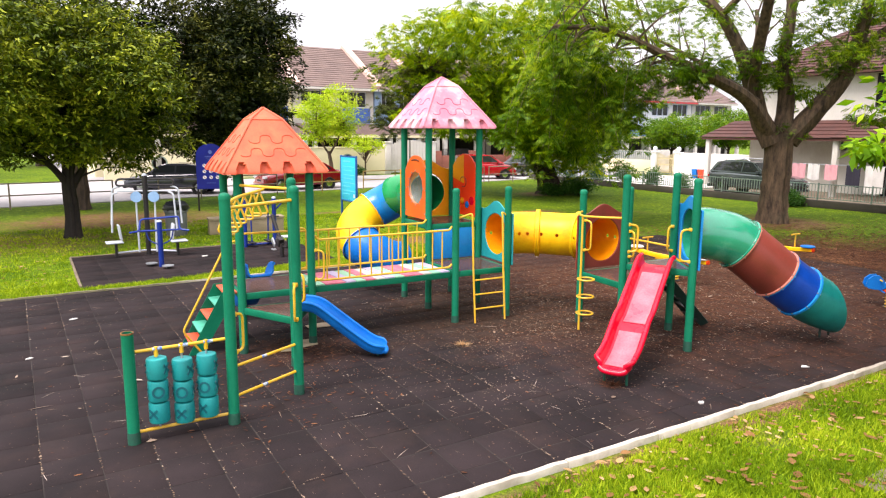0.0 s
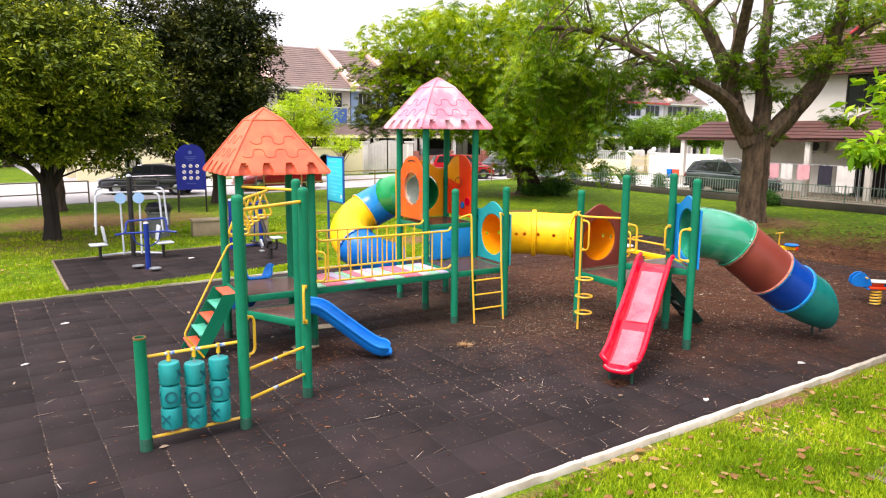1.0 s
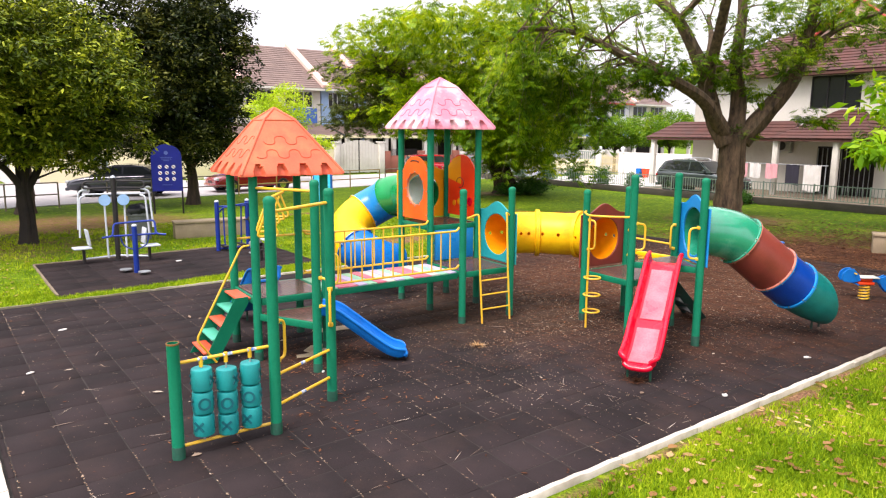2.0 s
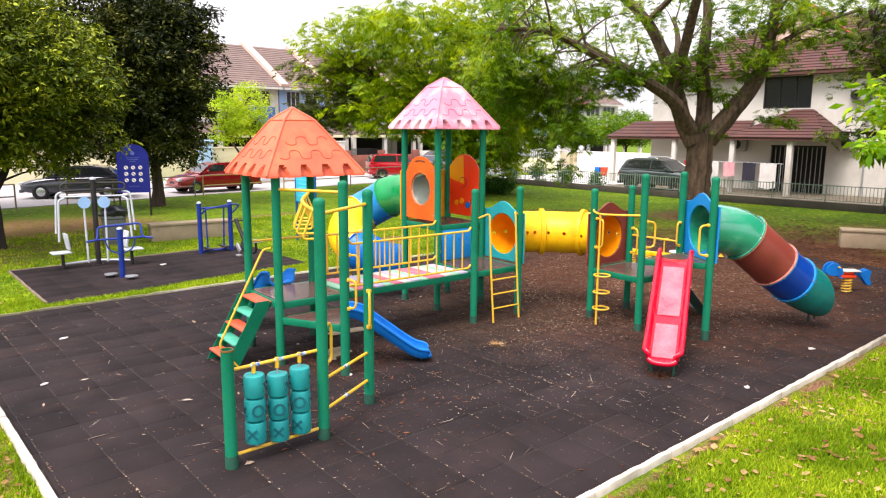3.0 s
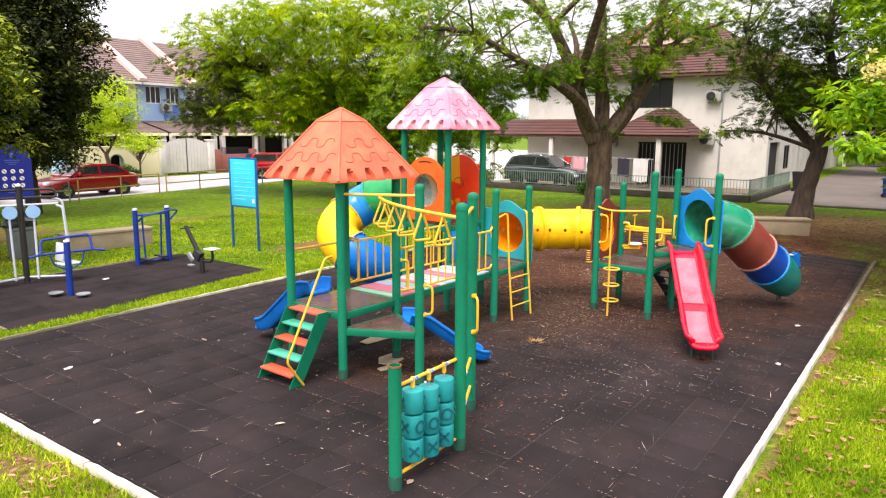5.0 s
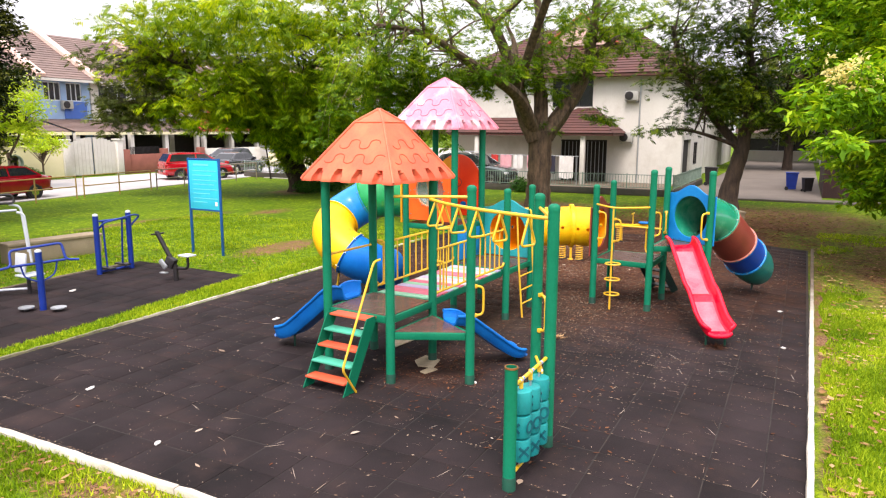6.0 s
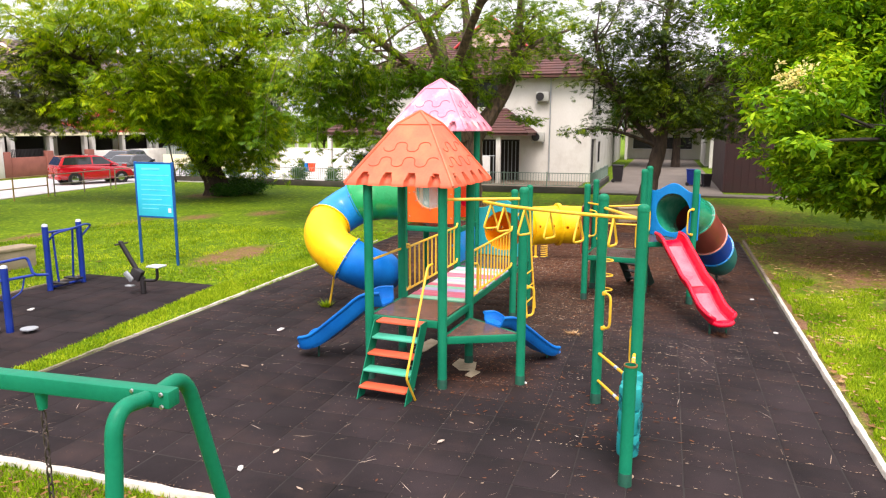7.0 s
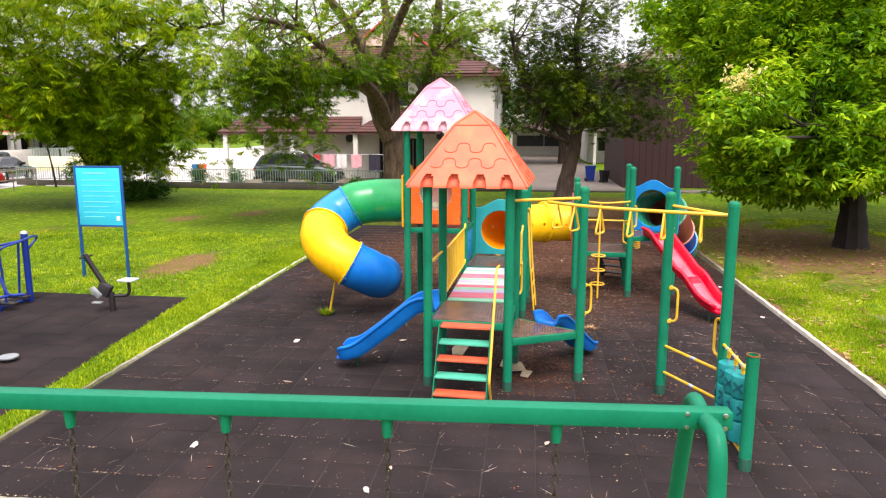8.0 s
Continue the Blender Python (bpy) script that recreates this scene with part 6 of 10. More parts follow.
build_spring_rider(13.18, 6.08, 137, BLUE, RED_PN, "blue and orange fish-shaped spring rider on a yellow coil")


def build_seesaw(x, y, rz, seat_mat, label):
    """A low two-seat rocker: a long beam over a pivot between two coil springs."""
    root = thing("spring_seesaw", label, "seesaw", at=(x, y, lay(x, y)), rz=rz, group="seesaws")
    for side in (-0.21, 0.21):
        L = [Vector((side + 0.078 * math.cos(a * 0.55), 0.078 * math.sin(a * 0.55), 0.02 + a * 0.0047)) for a in range(0, 76)]
        part("spring", tube(bmesh.new(), L, 0.014, 6), YELLOW, root, local=True)
        part("spring_foot", lathe(bmesh.new(), [(0, -0.03), (0.11, -0.03), (0.11, 0.012), (0.095, 0.02), (0, 0.02)], 16, Matrix.Translation((side, 0, 0))), BLACK, root, local=True)
    part("yoke", newbox((-0.30, -0.055, 0.378), (0.30, 0.055, 0.41), bevel=0.012), YELLOW, root, local=True)
    part("pivot_post", lathe(bmesh.new(), [(0, -0.03), (0.07, -0.03), (0.07, 0.01), (0.032, 0.03), (0.03, 0.376), (0, 0.376)], 12), YELLOW, root, local=True)
    bm = bmesh.new()
    sweep(bm, spline([(-0.98, 0, 0.50), (-0.5, 0, 0.462), (0, 0, 0.452), (0.5, 0, 0.462), (0.98, 0, 0.50)], 4), [(-0.06, -0.032), (-0.05, -0.04), (0.05, -0.04), (0.06, -0.032), (0.06, 0.032), (0.05, 0.04), (-0.05, 0.04), (-0.06, 0.032)], side=(0, 1, 0))
    part("beam", bm, YELLOW_PL, root, local=True)
    for e in (-1, 1):
        part("seat", lathe(bmesh.new(), [(0, 0.542), (0.12, 0.542), (0.15, 0.552), (0.155, 0.57), (0.13, 0.585), (0, 0.578)], 20, Matrix.Translation((e * 0.86, 0, 0))), seat_mat if e > 0 else WHITE, root, local=True)
        part("end_stop", lathe(bmesh.new(), [(0, -0.02), (0.045, -0.02), (0.05, 0.0), (0.045, 0.03), (0, 0.034)], 12, Matrix.Translation((e * 0.978, 0, 0.50)) @ Matrix.Rotation(e * math.pi / 2, 4, "Y")), RED_PN, root, "orange end cap", local=True)
        post = part("handle_post", tube(bmesh.new(), [Vector((e * 0.56, 0, 0.50)), Vector((e * 0.56, 0, 0.80))], 0.016, 8), YELLOW, root, local=True)
        part("handle", tube(bmesh.new(), [Vector((e * 0.56, -0.15, 0.80)), Vector((e * 0.56, 0.15, 0.80))], 0.017, 8), YELLOW, root, local=True)
    return root


build_seesaw(11.5, 9.68, 90, WHITE, "yellow spring seesaw with white seats under the tree")
build_seesaw(14.8, 9.5, -90, BLUE, "yellow spring seesaw with one blue seat by the tree")



def scrap(x, y, pts, rz, label):
    bm = bmesh.new()
    plate(bm, pts, None, 0.012, pose(x, y, 0.013, 0.6, 0.8, rz))
    single("board_scrap", bm, BOARD, label, "scrap board", at=(x, y, 0.006), group="board scraps", smooth=False)


BOARD = mat("weathered_board", lin(196, 180, 150), lin(168, 150, 122), scale=5, rough=0.85, bump=0.2, dirt=lin(120, 95, 75), dirt_amount=0.5, dirt_scale=4)
scrap(3.34, 9.16, [(-0.22, -0.12), (0.1, -0.17), (0.26, 0.05), (0.02, 0.16), (-0.2, 0.08)], 20, "torn pale board scrap on the rubber floor")
scrap(3.05, 8.98, [(-0.12, -0.05), (0.11, -0.07), (0.14, 0.06), (-0.1, 0.05)], -10, "small pale board scrap on the rubber floor")
scrap(3.98, 9.92, [(-0.3, -0.1), (0.25, -0.12), (0.32, 0.06), (-0.05, 0.1), (-0.32, 0.04)], -5, "long pale board scrap on the rubber floor")

# the low stone in the lawn and the slab by the path
bm = newbox((6.29, 2.42, -0.16), (7.09, 3.02, -0.10), bevel=0.01)
single("drain_cover", bm, CONCRETE, "square concrete drain cover set in the grass", "drain cover", at=(6.69, 2.72, -0.115))



def paper(x, y, r, rz, label):
    """A crumpled bit of white paper lying flat."""
    bm = bmesh.new()
    rnd = random.Random(int(x * 100))
    n = 9
    top = [bm.verts.new((r * (0.6 + 0.6 * rnd.random()) * math.cos(2 * math.pi * i / n), 0.6 * r * (0.6 + 0.6 * rnd.random()) * math.sin(2 * math.pi * i / n), 0.006 + 0.012 * rnd.random())) for i in range(n)]
    mid_v = bm.verts.new((0, 0, 0.022))
    low = [bm.verts.new((v.co.x, v.co.y, 0.0)) for v in top]
    for i in range(n):
        j = (i + 1) % n
        bm.faces.new((top[i], top[j], mid_v))
        bm.faces.new((low[i], low[j], top[j], top[i]))
    bm.faces.new(low)
    bm.transform(pose(x, y, lay(x, y) + 0.003, 0, 0, rz))
    single("paper_scrap", bm, PAPER, label, "litter", at=(x, y, lay(x, y)), group="paper scraps", smooth=False)


for x, y, r, rz in ((0.62, 12.24, 0.06, 10), (3.76, 17.05, 0.09, 30), (4.05, 12.35, 0.08, -8), (2.96, 8.28, 0.035, 60), (-0.02, 10.35, 0.05, 25), (6.61, 4.95, 0.05, 20), (8.87, 5.06, 0.06, -30)):
    paper(x, y, r, rz, "small crumpled white paper scrap on rubber tiles")
# ---- street: railing, cars ----
def build_railing(x0, x1, name_y):
    """A run of tubular park railing: posts with two rails."""
    f = lambda x: 30.75 + 0.135 * x
    root = thing("park_railing", "dull painted tubular railing between lawn and street", "railing", at=(x0, f(x0), 0), group="park railings", kind="structure")
    n = max(2, round((x1 - x0) / 2.0) + 1)
    for i in range(n):
        x = x0 + (x1 - x0) * i / (n - 1)
        part("post", tube(bmesh.new(), [Vector((x, f(x), -0.02)), Vector((x, f(x), 0.98))], 0.03, 8), RAIL_GR if name_y == 0 else RAIL_Y, root)
    for z in (0.52, 0.97):
        part("rail", tube(bmesh.new(), [Vector((x0, f(x0), z)), Vector((x1, f(x1), z))], 0.025, 8), RAIL_GR if name_y == 0 else RAIL_Y, root)


for a, b, k in ((-14, -8.2, 0), (-8, -2.2, 0), (-2.0, 3.4, 0), (5.2, 10.6, 0), (11.0, 15.0, 1), (15.4, 19.4, 1), (19.8, 23.8, 0), (24.2, 28.2, 0)):
    build_railing(a, b, k)

CARLINES = {
    "sedan": dict(L=4.4, W=1.7, body=[(-2.2, 0.42, 0.86), (-2.12, 0.26, 0.98), (-1.5, 0.22, 1.02), (-0.6, 0.20, 0.97), (0.9, 0.20, 0.95), (1.6, 0.22, 0.86), (2.1, 0.26, 0.74), (2.2, 0.36, 0.62)],
                  cabin=[(-1.75, 0.98), (-1.15, 1.36), (-0.6, 1.43), (0.1, 1.42), (0.45, 1.36), (1.15, 0.94)]),
    "hatch": dict(L=4.1, W=1.75, body=[(-2.05, 0.45, 0.98), (-2.0, 0.27, 1.06), (-1.5, 0.22, 1.08), (-0.6, 0.20, 1.04), (0.9, 0.20, 1.0), (1.5, 0.22, 0.94), (1.95, 0.26, 0.80), (2.05, 0.38, 0.66)],
                  cabin=[(-2.0, 1.05), (-1.72, 1.50), (-1.1, 1.58), (0.0, 1.57), (0.4, 1.48), (1.2, 0.98)]),
    "suv": dict(L=4.7, W=1.85, body=[(-2.35, 0.5, 1.05), (-2.28, 0.34, 1.13), (-1.5, 0.30, 1.14), (-0.6, 0.28, 1.10), (0.9, 0.28, 1.08), (1.7, 0.30, 1.02), (2.25, 0.34, 0.88), (2.35, 0.46, 0.74)],
                cabin=[(-2.2, 1.12), (-1.9, 1.58), (-1.2, 1.70), (-0.1, 1.69), (0.35, 1.60), (1.15, 1.06)]),
}


def build_car(kind, x, y, rz, paint, label, ground=0.02):
    d = CARLINES[kind]
    W = d["W"] / 2
    root = thing("car", label, "car", at=(x, y, ground), rz=rz, group="parked cars")
    # lower body, lofted along its length
    bm = bmesh.new()
    rows = []
    for px, zb, zt in d["body"]:
        end = 1 - 0.10 * (abs(px) / (d["L"] / 2)) ** 4
        w = W * end
        row = [(w * 0.90, zb), (w * 0.985, zb + 0.08), (w, (zb + zt) * 0.5), (w * 0.985, zt - 0.10), (w * 0.90, zt - 0.015), (w * 0.55, zt + 0.01)]
        full = [(px, yy, zz) for yy, zz in row] + [(px, -yy, zz) for yy, zz in reversed(row)]
        rows.append([bm.verts.new(v) for v in full])
    for a, b in zip(rows, rows[1:]):
        for i in range(12):
            bm.faces.new((a[i], a[(i + 1) % 12], b[(i + 1) % 12], b[i]))
    bm.faces.new(rows[0])
    bm.faces.new(rows[-1])
    body = part("body", bm, paint, root, local=True)
    sub = body.modifiers.new("smooth", "SUBSURF")
    sub.levels = sub.render_levels = 1
    # cabin: pillars and roof, narrowing upwards
    cab = d["cabin"]
    zb = cab[0][1] - 0.05

    def half(z):
        return W * (0.93 - 0.22 * (z - zb) / (cab[2][1] - zb))

    bm = bmesh.new()
    top = []
    for px, pz in cab:
        top.append((px, pz))
    L = [bm.verts.new((px, half(pz), pz)) for px, pz in top]
    R = [bm.verts.new((px, -half(pz), pz)) for px, pz in top]
    for i in range(len(top) - 1):
        bm.faces.new((L[i], L[i + 1], R[i + 1], R[i]))
    bl = [bm.verts.new((px, half(zb), zb)) for px in (cab[0][0], cab[-1][0])]
    br = [bm.verts.new((px, -half(zb), zb)) for px in (cab[0][0], cab[-1][0])]
    bm.faces.new([bl[0], *L, bl[1]])
    bm.faces.new([br[0], *R, br[1]])
    bm.faces.new((bl[0], L[0], R[0], br[0]))
    bm.faces.new((bl[1], L[-1], R[-1], br[1]))
    bmesh.ops.bevel(bm, geom=list(bm.edges), offset=0.035, segments=2, affect="EDGES")
    cabin = part("cabin", bm, paint, root, local=True)
    zt = cab[2][1]
    zs, ze = cab[0][1] + 0.03, zt - 0.10

    def xat(z, front):
        seq = cab[-1:-4:-1] if front else cab[:3]
        for (x0, z0), (x1, z1) in zip(seq, seq[1:]):
            if z0 <= z <= z1 + 1e-6:
                return x0 + (x1 - x0) * (z - z0) / (z1 - z0)
        return seq[-1][0]

    xm = -0.25
    for s in (1, -1):
        for a0, a1, b0, b1 in ((xat(zs, False) + 0.16, xat(ze, False) + 0.12, xm - 0.04, xm - 0.04), (xm + 0.04, xm + 0.04, xat(zs, True) - 0.18, xat(ze, True) - 0.10)):
            bm = bmesh.new()
            q = [(a0, zs), (b0, zs), (b1, ze), (a1, ze)]
            vs = [[bm.verts.new((qx, s * (half(qz) + o), qz)) for qx, qz in q] for o in (0.008, -0.02)]
            bm.faces.new(vs[0])
            for i in range(4):
                bm.faces.new((vs[0][i], vs[0][(i + 1) % 4], vs[1][(i + 1) % 4], vs[1][i]))
            part("side_window", bm, CARGLASS, cabin, smooth=False, local=True)
    for front in (True, False):
        bm = bmesh.new()
        sgn = 1 if front else -1
        q = [(xat(zs, front), zs, half(zs) * 0.88), (xat(ze, front), ze, half(ze) * 0.86)]
        vs = []
        for o in (0.012, -0.02):
            vs.append([bm.verts.new((q[0][0] + sgn * o, -q[0][2], q[0][1])), bm.verts.new((q[0][0] + sgn * o, q[0][2], q[0][1])), bm.verts.new((q[1][0] + sgn * o, q[1][2], q[1][1] + o)), bm.verts.new((q[1][0] + sgn * o, -q[1][2], q[1][1] + o))])
        bm.faces.new(vs[0])
        for i in range(4):
            bm.faces.new((vs[0][i], vs[0][(i + 1) % 4], vs[1][(i + 1) % 4], vs[1][i]))
        part("windscreen" if front else "rear_window", bm, CARGLASS, cabin, smooth=False, local=True)
    rw = 0.31 if kind != "suv" else 0.36
    for px in (-d["L"] * 0.30, d["L"] * 0.305):
        for s in (1, -1):
            m = pose(px, s * (W - 0.10), rw, 90)
            wh = part("tyre", lathe(bmesh.new(), [(rw * 0.62, -0.10), (rw * 0.95, -0.10), (rw, -0.06), (rw, 0.06), (rw * 0.95, 0.10), (rw * 0.62, 0.10)], 24, m, close=True), RUBBER_K, root, local=True)
            part("rim", lathe(bmesh.new(), [(0, -0.085), (rw * 0.3, -0.09), (rw * 0.62, -0.08), (rw * 0.62, 0.08), (rw * 0.3, 0.09), (0, 0.085)], 16, m), CHROME, wh, local=True)
            part("wheel_arch", lathe(bmesh.new(), [(rw * 1.02, -0.06), (rw * 1.16, -0.06), (rw * 1.16, 0.115), (rw * 1.02, 0.115)], 24, m, close=True), BLACK, root, local=True)
    e = d["L"] / 2
    for s in (1, -1):
        part("headlight", newbox((e - 0.16, s * W * 0.72 - 0.17, 0.60), (e - 0.015, s * W * 0.72 + 0.17, 0.73), bevel=0.03), LAMP_W, root, local=True)
        part("tail_light", newbox((-e + 0.0, s * W * 0.74 - 0.14, 0.74), (-e + 0.13, s * W * 0.74 + 0.14, 0.92), bevel=0.03), LAMP_R, root, local=True)
        part("door_mirror", newbox((0.72, s * (W + 0.02) - 0.07, d["cabin"][0][1] - 0.02), (0.82, s * (W + 0.02) + 0.09, d["cabin"][0][1] + 0.11), bevel=0.02), paint, root, local=True)
        for px in (-0.75, 0.25):
            part("door_handle", newbox((px - 0.09, s * W * 0.985 - 0.012, 0.80), (px + 0.09, s * W * 0.985 + 0.018, 0.83), bevel=0.006), CHROME, root, local=True)
    if kind == "suv":
        for s in (1, -1):
            part("roof_rail", tube(bmesh.new(), bend([Vector((-1.45, s * 0.60, 1.66)), Vector((-1.30, s * 0.60, 1.76)), Vector((-0.15, s * 0.60, 1.755)), Vector((0.05, s * 0.60, 1.66))], 0.06, 3), 0.018, 6), CHROME, cabin, "bright metal roof rail", local=True)
    for px in (e - 0.02, -e + 0.02):
        part("number_plate", newbox((px - 0.015, -0.24, 0.46), (px + 0.015, 0.24, 0.57)), BLACK, root, smooth=False, local=True)
    part("bumper", newbox((e - 0.14, -W * 0.88, 0.27), (e + 0.02, W * 0.88, 0.42), bevel=0.04), paint, root, local=True)
    part("bumper", newbox((-e - 0.02, -W * 0.88, 0.28), (-e + 0.14, W * 0.88, 0.44), bevel=0.04), paint, root, local=True)
    return root


build_car("sedan", 12.7, 34.9, 184, CAR_RED, "dark red saloon car parked along the street")
build_car("sedan", 6.6, 35.2, 152, CAR_GREY, "dark grey saloon car parked by the sign")
build_car("hatch", 26.2, 37.45, -24, CAR_RED2, "bright red hatchback parked along the street")
build_car("sedan", 31.2, 38.9, 10, CAR_DARK, "black saloon car further down the street")
build_car("suv", 31.6, 21.4, -94, CAR_SUV, "dark grey-green sport utility car in the driveway")
build_car("hatch", 33.5, 42.0, 190, CAR_GREY, "silver grey car beyond the tree on the street")

# ---- houses ----
def tiled_slope(bm, e0, e1, r0, r1, course=0.32, thick=0.035):
    """A roof slope from its eave (e0 to e1) to its ridge (r0 to r1), in overlapping courses."""
    e0, e1, r0, r1 = (Vector(p) for p in (e0, e1, r0, r1))
    n = max(3, int(((r0 + r1) / 2 - (e0 + e1) / 2).length / course))
    nor = (e1 - e0).cross((r0 + r1) / 2 - (e0 + e1) / 2).normalized()
    if nor.z < 0:
        nor = -nor
    rows = [[bm.verts.new(e0), bm.verts.new(e1)]]
    for i in range(n):
        for t, up in ((i / n, thick), ((i + 1) / n, 0.004)):
            rows.append([bm.verts.new(e0.lerp(r0, t) + nor * up), bm.verts.new(e1.lerp(r1, t) + nor * up)])
    for p, q in zip(rows, rows[1:]):
        bm.faces.new((p[0], p[1], q[1], q[0]))
    bm.faces.new((rows[0][1], rows[0][0], rows[-1][0], rows[-1][1]))


def facade(bm, m, w, h, t, holes):
    """A wall of thickness t in its own x (along) and y (up) plane, with rectangular openings (x0, z0, x1, z1) through it."""
    xs = sorted({0.0, w, *[v for q in holes for v in (q[0], q[2])]})
    zs = sorted({0.0, h, *[v for q in holes for v in (q[1], q[3])]})
    nx, nz = len(xs) - 1, len(zs) - 1

    def solid(i, j):
        if not (0 <= i < nx and 0 <= j < nz):
            return False
        cx, cz = (xs[i] + xs[i + 1]) / 2, (zs[j] + zs[j + 1]) / 2
        return not any(q[0] < cx < q[2] and q[1] < cz < q[3] for q in holes)

    V = {}

    def v(i, j, k):
        if (i, j, k) not in V:
            V[i, j, k] = bm.verts.new(m @ Vector((xs[i], zs[j], -t * k)))
        return V[i, j, k]

    for i in range(nx):
        for j in range(nz):
            if not solid(i, j):
                continue
            for k in (0, 1):
                bm.faces.new((v(i, j, k), v(i + 1, j, k), v(i + 1, j + 1, k), v(i, j + 1, k)))
            for di, dj, (a, b) in ((-1, 0, ((i, j), (i, j + 1))), (1, 0, ((i + 1, j), (i + 1, j + 1))), (0, -1, ((i, j), (i + 1, j))), (0, 1, ((i, j + 1), (i + 1, j + 1)))):
                if not solid(i + di, j + dj):
                    bm.faces.new((v(*a, 0), v(*b, 0), v(*b, 1), v(*a, 1)))
    return bm


def build_window(parent, m, q, bars=3, frame_mat=None, glass=None):
    """A framed window set into an opening of a facade."""
    x0, z0, x1, z1 = q
    win = part("window", newbox((x0, z0, -0.14), (x1, z0 + 0.06, -0.05), m), frame_mat or BLACK, parent, smooth=False)
    part("frame", newbox((x0, z1 - 0.06, -0.14), (x1, z1, -0.05), m), frame_mat or BLACK, win, smooth=False)
    for i in range(bars + 1):
        x = x0 + (x1 - x0 - 0.05) * i / bars
        part("frame", newbox((x, z0 + 0.06, -0.14), (x + 0.05, z1 - 0.06, -0.05), m), frame_mat or BLACK, win, smooth=False)
    for i in range(bars):
        xa, xb = x0 + (x1 - x0 - 0.05) * i / bars + 0.05, x0 + (x1 - x0 - 0.05) * (i + 1) / bars
        part("pane", newbox((xa, z0 + 0.06, -0.115), (xb, z1 - 0.06, -0.10), m), glass or GLASS, win, smooth=False)
    return win


def build_aircon(parent, m, x, z):
    """A wall-hung condenser with a round fan grille."""
    ac = part("air_conditioner", newbox((x - 0.38, z - 0.27, 0.06), (x + 0.38, z + 0.27, 0.36), m, 0.03), AC_GREY, parent, "grey-white wall-hung air-conditioner unit")
    bm = bmesh.new()
    lathe(bm, [(0.0, 0.0), (0.22, 0.0), (0.24, 0.012), (0.0, 0.02)], 20, m @ Matrix.Translation((x - 0.12, z, 0.382)))
    part("fan_grille", bm, BLACK, ac)
    for dx in (-0.3, 0.3):
        part("bracket", newbox((x + dx - 0.02, z - 0.36, 0.003), (x + dx + 0.02, z - 0.305, 0.36), m), STEEL, ac)


def wall_frame(p, along):
    """A facade's frame: x along the wall, y up, z out of it towards the viewer."""
    return frame_at(p, along)


def house_body(root, x0, y0, x1, y1, h, wall, front_holes, face, side_holes=()):
    """Four walls; face names the side that holds the openings: 'west' or 'south'."""
    t = 0.2
    if face == "west":
        m = wall_frame((x0, y1, 0), (0, -1, 0))
        part("front_wall", facade(bmesh.new(), m, y1 - y0, h, t, front_holes), wall, root, smooth=False)
        part("side_wall", facade(bmesh.new(), wall_frame((x0 + t, y0, 0), (1, 0, 0)), x1 - x0 - t, h, t, list(side_holes)), wall, root, smooth=False)
        part("side_wall", newbox((x0 + t, y1 - t, 0), (x1, y1, h)), wall, root, smooth=False)
        part("rear_wall", newbox((x1 - t, y0 + t, 0), (x1, y1 - t, h)), wall, root, smooth=False)
    else:
        m = wall_frame((x0, y0, 0), (1, 0, 0))
        part("front_wall", facade(bmesh.new(), m, x1 - x0, h, t, front_holes), wall, root, smooth=False)
        part("side_wall", newbox((x0, y0 + t, 0), (x0 + t, y1, h)), wall, root, smooth=False)
        part("side_wall", newbox((x1 - t, y0 + t, 0), (x1, y1, h)), wall, root, smooth=False)
        part("rear_wall", newbox((x0 + t, y1 - t, 0), (x1 - t, y1, h)), wall, root, smooth=False)
    return m


def hip_roof(root, x0, y0, x1, y1, ze, zr, along, inset, material, over=0.6):
    X0, X1, Y0, Y1 = x0 - over, x1 + over, y0 - over, y1 + over
    S = []
    if along == "y":
        xm = (X0 + X1) / 2
        a, b = (xm, Y0 + inset, zr), (xm, Y1 - inset, zr)
        S.append(((X0, Y1, ze), (X0, Y0, ze), b, a))
        S.append(((X1, Y0, ze), (X1, Y1, ze), a, b))
        S.append(((X0, Y0, ze), (X1, Y0, ze), a, (xm + 0.01, Y0 + inset, zr)))
        S.append(((X1, Y1, ze), (X0, Y1, ze), b, (xm - 0.01, Y1 - inset, zr)))
    else:
        ym = (Y0 + Y1) / 2
        a, b = (X0 + inset, ym, zr), (X1 - inset, ym, zr)
        S.append(((X0, Y0, ze), (X1, Y0, ze), a, b))
        S.append(((X1, Y1, ze), (X0, Y1, ze), b, a))
        if inset > 0:
            S.append(((X0, Y1, ze), (X0, Y0, ze), a, (X0 + inset, ym - 0.01, zr)))
            S.append(((X1, Y0, ze), (X1, Y1, ze), b, (X1 - inset, ym + 0.01, zr)))
    roof = None
    for q in S:
        bm = bmesh.new()
        tiled_slope(bm, *q)
        o = part("roof_slope" if roof else "roof", bm, material, roof or root, smooth=False)
        roof = roof or o
    part("soffit", newbox((X0 + 0.03, Y0 + 0.03, ze - 0.16), (X1 - 0.03, Y1 - 0.03, ze - 0.02)), ROOF_EDGE, roof, smooth=False)
    return roof


ROOF_EDGE = mat("roof_fascia", lin(96, 62, 52), lin(80, 50, 44), rough=0.8, bump=0.05)


